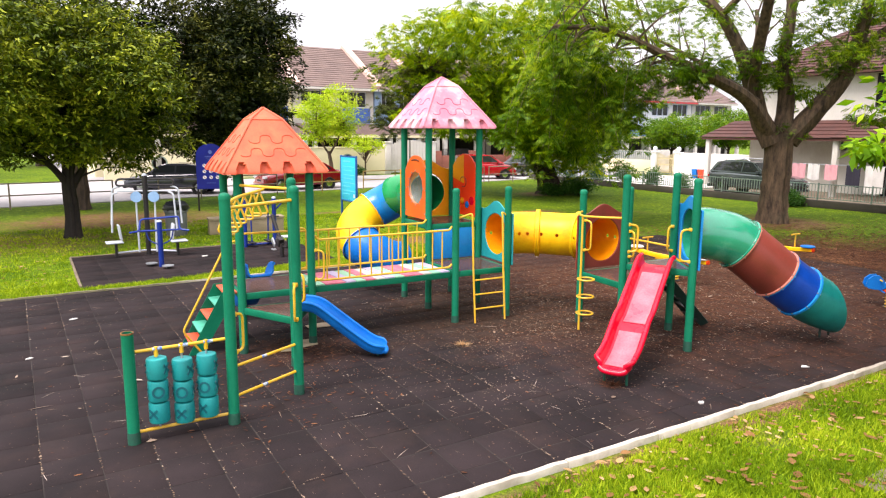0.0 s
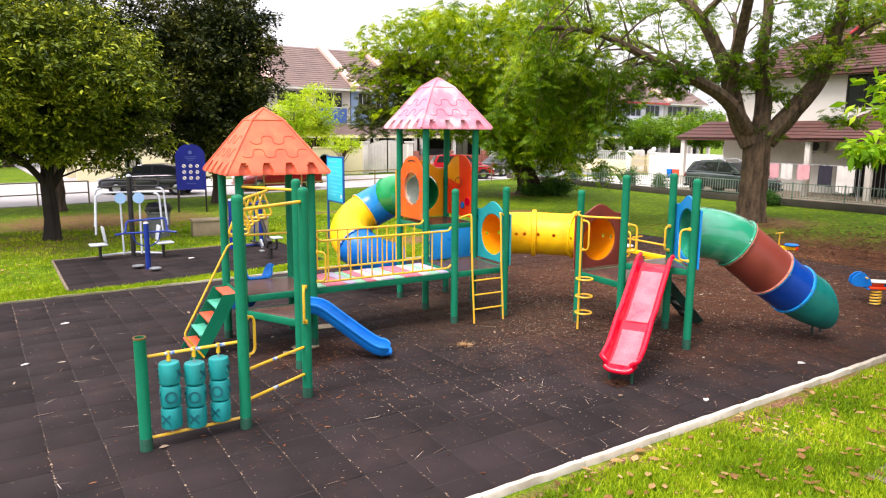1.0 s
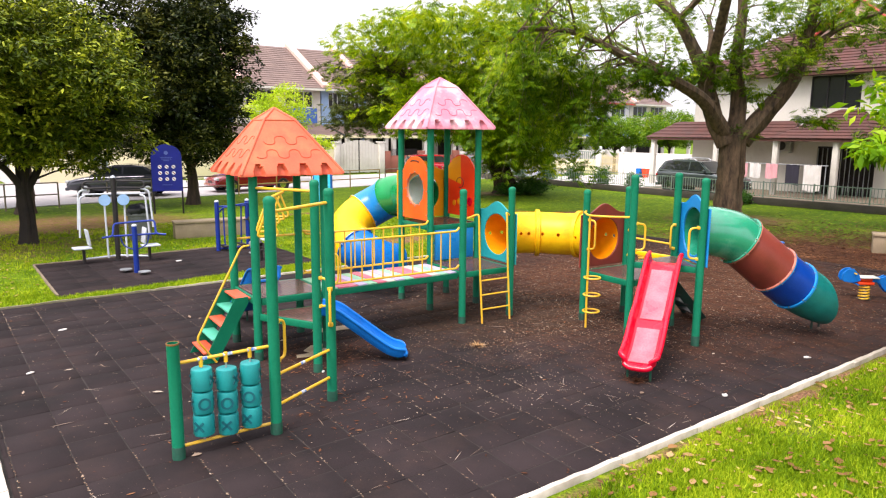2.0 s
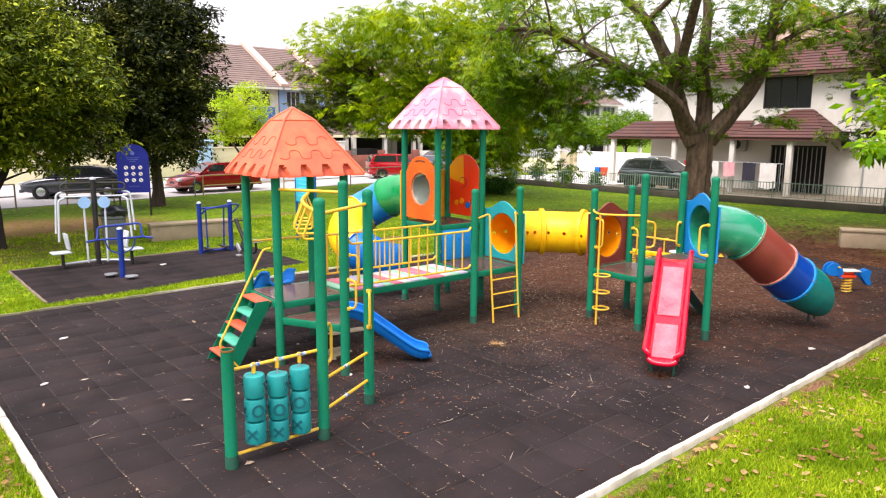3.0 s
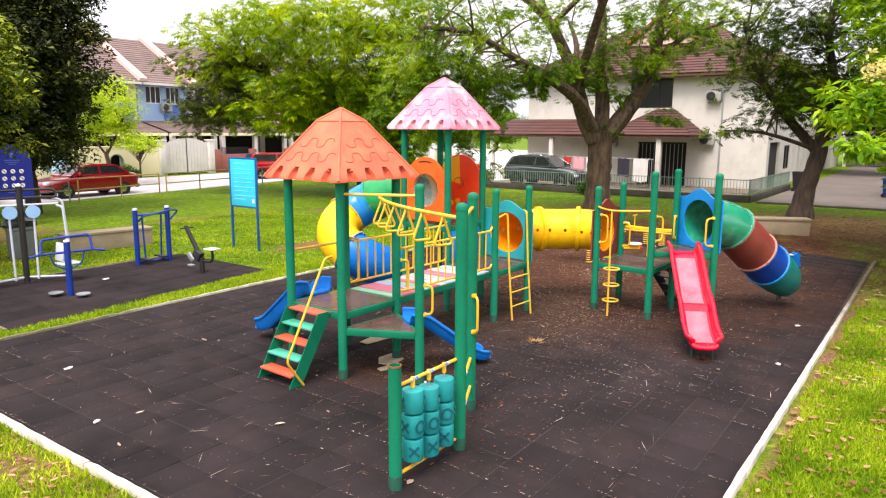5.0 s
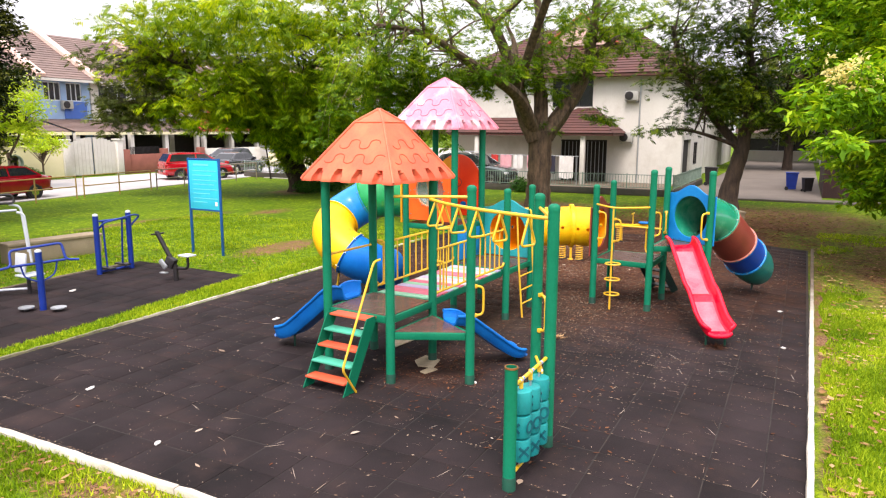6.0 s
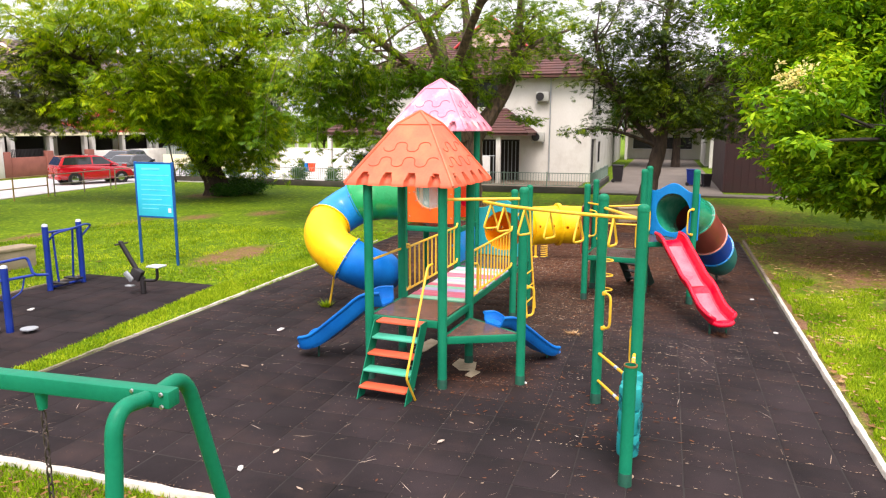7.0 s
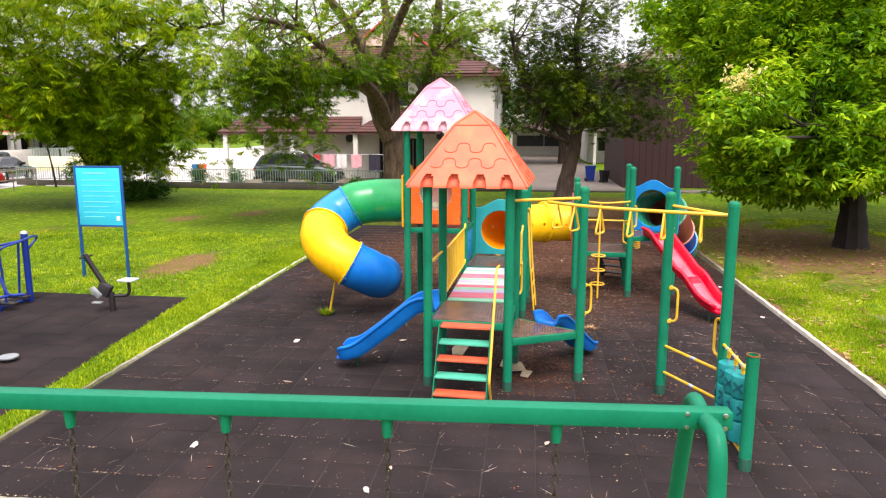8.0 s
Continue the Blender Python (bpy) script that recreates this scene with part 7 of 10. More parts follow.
def build_white_house():
    x, y0, y1 = 36.5, 11.0, 25.3
    root = thing("house", "white two-storey house with red-brown tiled roofs and porch", "house", at=(x, (y0 + y1) / 2, 0))
    W = y1 - y0
    q = (y1 - 18.61, 4.37, y1 - 16.15, 6.02)
    door = (y1 - 18.0, 0.0, y1 - 15.2, 2.45)
    m = house_body(root, x, y0, x + 9.5, y1, 6.15, WHITEWALL, [q, door], "west", [(0.3, 4.3, 1.5, 5.8), (3.4, 4.3, 5.4, 5.8), (0.4, 0.0, 3.2, 2.5), (4.6, 0.9, 6.4, 2.3)])
    ms = wall_frame((x + 0.2, y0, 0), (1, 0, 0))
    for h in ((0.3, 4.3, 1.5, 5.8), (3.4, 4.3, 5.4, 5.8), (4.6, 0.9, 6.4, 2.3)):
        build_window(root, ms, h, 2)
    # flat dark panel: the entrance's inner shade put into its colour
    part("side_recess_panel", newbox((0.4, 0.0, -0.19), (3.2, 2.5, -0.15), ms), INTERIOR_D, root, "side entrance closed by a panel coloured as unlit interior", smooth=False)
    build_aircon(root, ms, 2.5, 4.9)
    build_window(root, m, q, 3)
    # grille doors in the porch opening
    n = 12
    g = part("grille_door", newbox((door[0], 2.35, -0.14), (door[2], 2.45, -0.06), m), BLACK, root, "dark folding grille door")
    # backing painted dark in place of the unlit room behind the bars
    part("door_backing", newbox((door[0], 0.0, -0.19), (door[2], 2.35, -0.16), m), INTERIOR_D, g, smooth=False)
    for i in range(n + 1):
        xx = door[0] + (door[2] - door[0] - 0.03) * i / n
        part("bar", newbox((xx, 0.0, -0.12), (xx + 0.03, 2.35, -0.08), m), STEEL, g, smooth=False)
    build_aircon(root, m, y1 - 13.85, 4.95)
    build_aircon(root, m, y1 - 14.05, 2.62)
    build_aircon(root, m, y1 - 19.6, 2.45)
    for yy in (13.4,):
        part("drain_pipe", tube(bmesh.new(), [m @ Vector((y1 - yy, 0.0, 0.06)), m @ Vector((y1 - yy, 6.0, 0.06))], 0.04, 8), STEEL, root)
    hip_roof(root, x, y0, x + 9.5, y1, 6.2, 9.5, "y", 5.2, ROOF_RED, 0.75)
    # gablet on the ridge
    bm = bmesh.new()
    yc = 17.6
    tiled_slope(bm, (38.6, yc - 2.3, 8.1), (42, yc - 2.3, 8.1), (38.6, yc, 9.95), (42, yc, 9.95))
    gb = part("gablet", bm, ROOF_RED, root, smooth=False)
    bm = bmesh.new()
    tiled_slope(bm, (42, yc + 2.3, 8.1), (38.6, yc + 2.3, 8.1), (42, yc, 9.95), (38.6, yc, 9.95))
    part("roof_slope", bm, ROOF_RED, gb, smooth=False)
    bm = bmesh.new()
    plate(bm, [(-2.05, 0), (2.05, 0), (0, 1.68)], None, 0.06, frame_at((38.8, yc, 8.15), (0, -1, 0)))
    part("gablet_wall", bm, COPING, gb, smooth=False)
    for s in (-1, 1):
        part("barge_board", tube(bmesh.new(), [Vector((38.55, yc + s * 2.35, 8.1)), Vector((38.55, yc, 10.02))], 0.07, 6), AWNING, gb)
    # porch roofs
    bm = bmesh.new()
    tiled_slope(bm, (33.4, 18.9, 2.85), (33.4, 14.1, 2.85), (36.45, 17.0, 4.3), (36.45, 16.0, 4.3))
    pr = part("porch_roof", bm, ROOF_RED, root, smooth=False)
    for q in (((33.4, 14.1, 2.85), (36.45, 14.1, 2.85), (36.45, 16.0, 4.3), (36.47, 16.0, 4.3)), ((36.45, 18.9, 2.85), (33.4, 18.9, 2.85), (36.47, 17.0, 4.3), (36.45, 17.0, 4.3))):
        bm = bmesh.new()
        tiled_slope(bm, *q)
        part("roof_slope", bm, ROOF_RED, pr, smooth=False)
    part("soffit", newbox((33.45, 14.15, 2.72), (36.48, 18.85, 2.84)), ROOF_EDGE, pr, smooth=False)
    bm = bmesh.new()
    tiled_slope(bm, (35.0, 27.6, 2.82), (35.0, 18.95, 2.82), (36.45, 26.4, 3.75), (36.45, 18.95, 3.75))
    pr = part("porch_roof", bm, ROOF_RED, root, smooth=False)
    bm = bmesh.new()
    tiled_slope(bm, (36.45, 27.6, 2.82), (35.0, 27.6, 2.82), (36.46, 26.4, 3.75), (36.45, 26.4, 3.75))
    part("roof_slope", bm, ROOF_RED, pr, smooth=False)
    part("soffit", newbox((35.05, 18.95, 2.68), (36.48, 27.55, 2.80)), ROOF_EDGE, pr, smooth=False)
    for px, py in ((33.75, 15.85), (33.75, 18.75), (35.3, 23.0), (35.3, 27.2)):
        part("column", newbox((px - 0.13, py - 0.13, -0.02), (px + 0.13, py + 0.13, 2.72), bevel=0.02), WHITEWALL, root)
    part("yard_floor", newbox((28.9, 11.2, -0.03), (36.4, 25.4, 0.03)), CONCRETE, root, smooth=False)
    part("yard_floor", newbox((28.9, 25.402, -0.03), (40.28, 34.6, 0.032)), DRIVE, root, smooth=False)


# near-black colour for panels that stand in for shaded interiors
INTERIOR_D = mat("interior_shade", lin(46, 40, 38), lin(34, 30, 28), rough=0.9, bump=0)
build_white_house()


def build_fence(pts, post_gap=2.4):
    """A low plinth wall with a railing of thin uprights on it, panel by panel."""
    a0 = Vector((*pts[0], 0))
    root = thing("boundary_fence", "pale green metal picket fence on a dark low wall", "fence", at=a0, kind="structure")
    for p, q in zip(pts, pts[1:]):
        a, b = Vector((*p, 0)), Vector((*q, 0))
        d = (b - a).normalized()
        L = (b - a).length
        m = Matrix((d, Vector((-d.y, d.x, 0)), Vector((0, 0, 1)))).transposed().to_4x4()
        m.translation = a
        part("plinth", newbox((0, -0.09, -0.03), (L, 0.09, 0.30), m, 0.012), GREYWALL, root)
        n = max(1, round(L / post_gap))
        for i in range(n):
            x0, x1 = L * i / n, L * (i + 1) / n
            part("post", newbox((x0 - 0.025, -0.025, 0.30), (x0 + 0.025, 0.025, 1.02), m), FENCE_G, root, smooth=False)
            pan = part("panel_rail", newbox((x0 + 0.025, -0.015, 0.95), (x1 - 0.025, 0.015, 0.985), m), FENCE_G, root, smooth=False)
            part("panel_rail", newbox((x0 + 0.025, -0.015, 0.36), (x1 - 0.025, 0.015, 0.39), m), FENCE_G, root, smooth=False)
            bm = bmesh.new()
            k = int((x1 - x0) / 0.13)
            for j in range(1, k):
                xx = x0 + (x1 - x0) * j / k
                box(bm, (xx - 0.011, -0.008, 0.391), (xx + 0.011, 0.008, 0.949), m)
            part("uprights", bm, FENCE_G, pan, smooth=False)["kind"] = "stuff"


build_fence([(29.3, 36.5), (28.5, 18.6), (28.95, 10.15), (38.0, 10.05)])


def build_terrace_house(x0, x1, paint, band, seed, porch=True):
    """One two-storey terrace house facing the street, with a porch roof and coping walls."""
    y = 49.0
    root = thing("terrace_house", "two-storey terrace house with brown tiled roof and porch", "house", at=((x0 + x1) / 2, y, 0), group="terrace houses")
    W = x1 - x0
    win = (0.6, 4.75, W * 0.46, 5.95)
    win2 = (W * 0.56, 4.75, W - 0.6, 5.95)
    low = (0.5, 0.0, W - 0.5, 2.5)
    m = house_body(root, x0, y, x1, y + 10, 6.2, paint, [win, win2, low], "south")
    build_window(root, m, win, 3, frame_mat=WHITE)
    build_window(root, m, win2, 3, frame_mat=WHITE)
    # one dark sheet stands for the shaded depth under the porch
    part("grille_door", newbox((0.5, 0.0, -0.18), (W - 0.5, 2.5, -0.12), m), INTERIOR_D, root, "front opening below the porch, panel coloured as unlit interior", smooth=False)
    part("band", newbox((W * 0.5, 3.6, 0.003), (W - 0.3, 4.72, 0.05), m), band, root, smooth=False)
    build_aircon(root, m, W * 0.52, 4.5)
    bm = bmesh.new()
    tiled_slope(bm, (x0, y - 0.8, 6.15), (x1, y - 0.8, 6.15), (x0, y + 5.5, 9.65), (x1, y + 5.5, 9.65), 0.36)
    roof = part("roof", bm, ROOF_BR, root, smooth=False)
    bm = bmesh.new()
    tiled_slope(bm, (x1, y + 10.8, 6.15), (x0, y + 10.8, 6.15), (x1, y + 5.5, 9.65), (x0, y + 5.5, 9.65), 0.36)
    part("roof_slope", bm, ROOF_BR, roof, smooth=False)
    part("eave_board", newbox((x0, y - 0.82, 5.98), (x1, y - 0.72, 6.14)), AWNING if seed in (8, 9) else WHITEWALL, roof, smooth=False)
    # sloping party-wall coping
    a, b = Vector((x0 + 0.02, y - 0.85, 6.35)), Vector((x0 + 0.02, y + 5.5, 9.9))
    part("coping", sweep(bmesh.new(), [a, b, Vector((x0 + 0.02, y + 10.8, 6.35))], [(-0.28, -0.22), (0.28, -0.22), (0.28, 0.05), (-0.28, 0.05)], side=(1, 0, 0)), COPING, roof, smooth=False)
    if porch:
        bm = bmesh.new()
        tiled_slope(bm, (x0 + 0.1, y - 3.6, 2.75), (x1 - 0.1, y - 3.6, 2.75), (x0 + 0.1, y, 3.55), (x1 - 0.1, y, 3.55), 0.36)
        pr = part("porch_roof", bm, AWNING if seed in (6, 7) else BLUE_AWN if seed in (8, 9) else ROOF_BR, root, smooth=False)
        part("eave_board", newbox((x0 + 0.1, y - 3.64, 2.55), (x1 - 0.1, y - 3.56, 2.74)), CREAMWALL, pr, smooth=False)
        for px in (x0 + 0.3, (x0 + x1) / 2, x1 - 0.3):
            part("column", newbox((px - 0.14, y - 3.5, 0), (px + 0.14, y - 3.2, 2.7)), WHITEWALL, root, smooth=False)


for i, (a, b, w, bd) in enumerate(((4.4, 10.9, CREAMWALL, WHITE), (11.0, 17.4, CREAMWALL, BLUE_AWN), (17.5, 23.9, WHITEWALL, BLUE_AWN), (24.0, 27.9, BLUEWALL, BLUE_AWN), (28.0, 34.4, WHITEWALL, WHITE), (34.5, 40.9, WHITEWALL, AWNING), (41.0, 47.4, CREAMWALL, AWNING), (47.5, 53.9, LITWALL, WHITE), (54.0, 60.4, LITWALL, WHITE), (60.5, 66.9, WHITEWALL, WHITE))):
    build_terrace_house(a, b, w, bd, i + 1)


def build_street_walls():
    """The garden walls and gates along the far side of the street."""
    y = 45.0
    root = thing("garden_wall", "cream rendered garden wall with round green openings", "wall", at=(16, y, 0), kind="structure")
    x = 4.5
    n = 0
    while x < 22.5:
        w = 2.05
        hole = polar(lambda t: (0.42 * math.cos(t), 1.0 + 0.42 * math.sin(t)), 48) if n % 2 == 1 else None

        def rim(t):
            c, s = math.cos(t), math.sin(t)
            k = max(abs(c), abs(s))
            return (c / k * w / 2, 0.93 + s / k * 0.93)

        bm = bmesh.new()
        plate(bm, polar(rim, 48), hole, 0.16, frame_at((x + w / 2, y, 0), (1, 0, 0)))
        pn = part("wall_panel", bm, CREAMWALL, root, smooth=False)
        if hole:
            part("round_frame", lathe(bmesh.new(), [(0.40, -0.1), (0.46, -0.1), (0.46, 0.1), (0.40, 0.1)], 28, frame_at((x + w / 2, y, 1.0), (1, 0, 0)), close=True), FENCE_G, pn)
        x += w
        n += 1
    part("coping", newbox((4.4, y - 0.13, 1.862), (22.9, y + 0.13, 1.94), bevel=0.01), CREAMWALL, root)
    pier = thing("gate_pier", "pale blue painted gate pier by the garden wall", "pier", at=(16.3, y - 0.4, 0), kind="structure")
    part("shaft", newbox((15.85, y - 0.75, -0.02), (16.65, y - 0.2, 2.25), bevel=0.02), PALEBLUE, pier)
    part("pier_cap", newbox((15.75, y - 0.85, 2.253), (16.75, y - 0.12, 2.4), bevel=0.03), PALEBLUE, pier)
    # white gate with an arched top
    gate = thing("gate", "white metal sheet gate with arched top between pillars", "gate", at=(24.9, y, 0), kind="structure")
    for px in (23.0, 26.75):
        part("pillar", newbox((px - 0.22, y - 0.22, -0.02), (px + 0.22, y + 0.22, 2.2), bevel=0.02), WHITEWALL, gate)
        part("pillar_cap", newbox((px - 0.28, y - 0.28, 2.203), (px + 0.28, y + 0.28, 2.3), bevel=0.02), WHITEWALL, gate)
    for s in (-1, 1):
        for i in range(7):
            xx = 24.88 + s * (0.06 + i * 0.25)
            top = 1.95 + 0.45 * math.cos(min(1, (0.06 + i * 0.25) / 1.75) * math.pi / 2)
            part("gate_board", newbox((min(xx, xx + s * 0.235), y - 0.03, 0.08), (max(xx, xx + s * 0.235), y + 0.03, top)), WHITEWALL, gate, smooth=False)
    # brick-coloured low wall and further walls
    low = thing("garden_wall", "reddish low garden wall with pillars", "wall", at=(31, y, 0), kind="structure")
    part("wall_run", newbox((27.05, y - 0.1, -0.02), (33.8, y + 0.1, 1.25), bevel=0.01), BRICKRED, low)
    for px in (27.25, 30.4, 33.8):
        part("pillar", newbox((px - 0.25, y - 0.2, -0.02), (px + 0.25, y + 0.2, 1.6), bevel=0.02), BRICKRED, low)
    for i in range(24):
        xx = 27.7 + i * 0.1
        part("bar", newbox((xx, y - 0.02, 1.253), (xx + 0.03, y + 0.02, 1.75)), BLACK, low, smooth=False)
    far = thing("garden_wall", "white garden wall along the street", "wall", at=(40, y, 0), kind="structure")
    part("wall_run", newbox((34.2, y - 0.1, -0.02), (54, y + 0.1, 1.5), bevel=0.01), WHITEWALL, far)


build_street_walls()


def build_side_houses():
    """White houses beyond the driveway, seen between the trees."""
    for x, y0, y1 in ((48.0, 11.2, 18.5), (62.0, 11.4, 19.0), (58.0, -6.0, 3.6), (72.0, 3.0, 11.0)):
        root = thing("house", "white two-storey house with red awning and brown roof", "house", at=(x, (y0 + y1) / 2, 0), group="side houses")
        W = y1 - y0
        w1, w2, w3 = (0.8, 4.5, W * 0.45, 5.7), (W * 0.55, 4.5, W - 0.8, 5.7), (0.8, 1.0, W - 1.2, 2.3)
        m = house_body(root, x, y0, x + 9, y1, 6.1, WHITEWALL, [w1, w2, w3], "west")
        for q in (w1, w2, w3):
            build_window(root, m, q, 2, frame_mat=WHITE)
        hip_roof(root, x, y0, x + 9, y1, 6.15, 9.0, "y", 3.2, ROOF_BR, 0.6)
        bm = bmesh.new()
        box(bm, (0.2, 5.85, 0.05), (W - 0.2, 5.93, 1.1), m)
        part("awning", bm, AWNING, root, "red awning", smooth=False)
        bm = bmesh.new()
        tiled_slope(bm, (x - 3.0, y1, 2.8), (x - 3.0, y0, 2.8), (x, y1, 3.6), (x, y0, 3.6))
        part("porch_roof", bm, ROOF_BR, root, smooth=False)
        for py in (y0 + 0.3, y1 - 0.3):
            part("column", newbox((x - 2.8, py - 0.12, 0), (x - 2.56, py + 0.12, 2.8)), WHITEWALL, root, smooth=False)


def build_drive_wall():
    """The boundary at the back of the driveway: white wall, globe-topped piers, a gate and a cream wall."""
    x = 40.3
    w = thing("garden_wall", "white rendered garden wall behind the driveway", "wall", at=(x, 30, 0), kind="structure")
    part("wall_run", newbox((x, 25.4, -0.02), (x + 0.18, 33.38, 1.62), bevel=0.01), LITWALL, w)
    part("coping", newbox((x - 0.04, 25.4, 1.623), (x + 0.22, 33.38, 1.68), bevel=0.01), LITWALL, w)
    for y in (33.6, 35.75):
        p = thing("gate_pier", "white gate pier topped with a round globe lamp", "pier", at=(x + 0.1, y, 0), kind="structure")
        part("shaft", newbox((x - 0.1, y - 0.2, -0.02), (x + 0.3, y + 0.2, 1.62), bevel=0.015), LITWALL, p)
        part("pier_cap", newbox((x - 0.16, y - 0.26, 1.623), (x + 0.36, y + 0.26, 1.71), bevel=0.02), LITWALL, p)
        part("globe", lathe(bmesh.new(), [(0, 0.0), (0.06, 0.0)] + [(0.17 * math.sin(radians(a)), 0.2 - 0.17 * math.cos(radians(a))) for a in range(30, 181, 15)], 16, Matrix.Translation((x + 0.1, y, 1.712))), WHITE, p)
    g = thing("gate", "cream metal bar gate with a curved top", "gate", at=(x + 0.1, 34.7, 0), kind="structure")
    for i in range(17):
        yy = 33.9 + i * 0.097
        part("bar", newbox((x + 0.08, yy, 0.08), (x + 0.11, yy + 0.03, 1.35 + 0.25 * abs(math.cos(math.pi * i / 16))), bevel=0.0), RAIL_C, g, smooth=False)
    for z in (0.12, 0.75, 1.2):
        part("gate_rail", newbox((x + 0.112, 33.82, z), (x + 0.14, 35.54, z + 0.05)), RAIL_C, g, smooth=False)
    c = thing("garden_wall", "cream garden wall with a pale green lattice above", "wall", at=(x, 40, 0), kind="structure")
    part("wall_run", newbox((x, 35.98, -0.02), (x + 0.18, 44.2, 1.05), bevel=0.01), CREAMWALL, c)
    for i in range(40):
        yy = 36.05 + i * 0.2
        part("bar", newbox((x + 0.07, yy, 1.053), (x + 0.11, yy + 0.05, 1.6)), FENCE_G, c, smooth=False)
    part("lattice_rail", newbox((x + 0.06, 35.98, 1.603), (x + 0.12, 44.2, 1.65)), FENCE_G, c, smooth=False)


build_drive_wall()
build_side_houses()


def build_maroon_house():
    x, y0, y1 = 32.0, -11.0, 4.0
    root = thing("house", "dark maroon boarded house shaded by trees", "house", at=(x, -3, 0))
    W = y1 - y0
    m = house_body(root, x, y0, x + 9, y1, 6.0, SHUTTER, [], "west")
    for i in range(44):
        yy = W * (i + 0.5) / 44
        part("batten", newbox((yy - 0.03, 0.0, 0.002), (yy + 0.03, 5.9, 0.03), m), SHUTTER, root, smooth=False)
    hip_roof(root, x, y0, x + 9, y1, 6.05, 8.6, "y", 4.5, ROOF_BR, 0.7)


build_maroon_house()
strip("alley", [(29.6, -22), (30.6, -22), (30.8, 4.02), (75, 4.02), (75, 9.9), (29.2, 9.9)], 0.015, LANE, "pale paved lane between the houses", "lane")
kerb("kerb_lane", (29.0, 9.85), (29.4, -20), 0.15, 0.08, LANE)


def build_wheelie_bin(x, y, rz, material, label, size=1.0):
    root = thing("wheeled_bin", label, "bin", at=(x, y, 0.015), rz=rz, group="wheeled bins")
    bm = bmesh.new()
    rows = [[bm.verts.new((sx * w, sy * w * 1.1, z)) for sx, sy in ((-1, -1), (1, -1), (1, 1), (-1, 1))] for w, z in ((0.22, 0.06), (0.29, 0.95))]
    for i in range(4):
        bm.faces.new((rows[0][i], rows[0][(i + 1) % 4], rows[1][(i + 1) % 4], rows[1][i]))
    bm.faces.new(rows[0])
    bm.faces.new(rows[1])
    part("body", bm, material, root, local=True)
    part("lid", newbox((-0.31, -0.36, 0.953), (0.31, 0.34, 1.02), bevel=0.02), material, root, local=True)
    for s in (-1, 1):
        part("wheel", lathe(bmesh.new(), [(0, -0.03), (0.1, -0.03), (0.1, 0.03), (0, 0.03)], 14, pose(s * 0.25, 0.24, 0.1, 0, 90, 0)), RUBBER_K, root, local=True)
    root.scale = (size, size, size)


build_wheelie_bin(35.8, 5.35, 0, NAVY, "dark blue wheeled bin in the lane", 0.9)
build_wheelie_bin(35.0, 4.62, 20, BLACK, "low black wheeled bin beside the dark wall", 0.7)
build_wheelie_bin(36.9, 9.4, 0, BLACK, "black wheeled bin beside the house wall")
build_wheelie_bin(39.3, 31.2, 0, BLUE, "blue bin in the driveway", 0.62)
build_wheelie_bin(39.3, 30.7, 0, RED_PN, "red bin in the driveway", 0.62)


def build_laundry(y, x, z0, z1, w, material, label):
    bm = bmesh.new()
    n = 10
    L = [Vector((x + 0.03 * math.sin(i * 1.3), y - w / 2 + w * i / n, 0)) for i in range(n + 1)]
    front = [(bm.verts.new((p.x, p.y, z0 + 0.03 * math.sin(p.y * 9))), bm.verts.new((p.x, p.y, z1))) for p in L]
    back = [(bm.verts.new((p.x + 0.01, p.y, z0 + 0.03 * math.sin(p.y * 9))), bm.verts.new((p.x + 0.01, p.y, z1))) for p in L]
    for r in (front, back):
        for a, b in zip(r, r[1:]):
            bm.faces.new((a[0], b[0], b[1], a[1]))
    for k in (0, 1):
        for i in range(n):
            bm.faces.new((front[i][k], front[i + 1][k], back[i + 1][k], back[i][k]))
    single("hanging_cloth", bm, material, label, "laundry", at=(x, y, z0), group="laundry")


line = thing("laundry_rack", "steel laundry rail in the house yard", "laundry rack", at=(33.2, 18, 0))
part("rail", tube(bmesh.new(), [Vector((33.2, 15.9, 1.59)), Vector((33.2, 21.3, 1.59))], 0.02, 8), STEEL, line)
for yy in (16.0, 18.6, 21.2):
    part("stand", tube(bmesh.new(), [Vector((33.2, yy, 0.0)), Vector((33.2, yy, 1.60))], 0.02, 8), STEEL, line)
CLOTH_P = mat("pink_cloth", lin(225, 170, 175), lin(210, 150, 158), rough=0.9, bump=0.1)
CLOTH_R = mat("red_cloth", lin(205, 60, 50), lin(180, 50, 44), rough=0.9, bump=0.1)
CLOTH_W = mat("white_cloth", lin(225, 222, 218), lin(205, 202, 198), rough=0.9, bump=0.1)
CLOTH_D = mat("dark_cloth", lin(48, 46, 60), lin(38, 36, 48), rough=0.9, bump=0.1)
for y, z0, w, c, lb in ((20.9, 1.0, 0.45, CLOTH_R, "red shirt hung on the yard rail"), (20.2, 0.9, 0.7, CLOTH_P, "pink sheet hung on the yard rail"), (19.45, 0.85, 0.6, CLOTH_W, "white sheet hung on the yard rail"),
                        (18.6, 0.87, 0.62, CLOTH_P, "dull pink cloth hung on the yard rail"), (17.55, 0.62, 0.66, CLOTH_D, "dark clothes hung on the yard rail"), (16.6, 0.36, 0.82, CLOTH_W, "large white sheet hung on the yard rail")):
    build_laundry(y, 33.17, z0, 1.60, w, c, lb)

# ---- trees ----


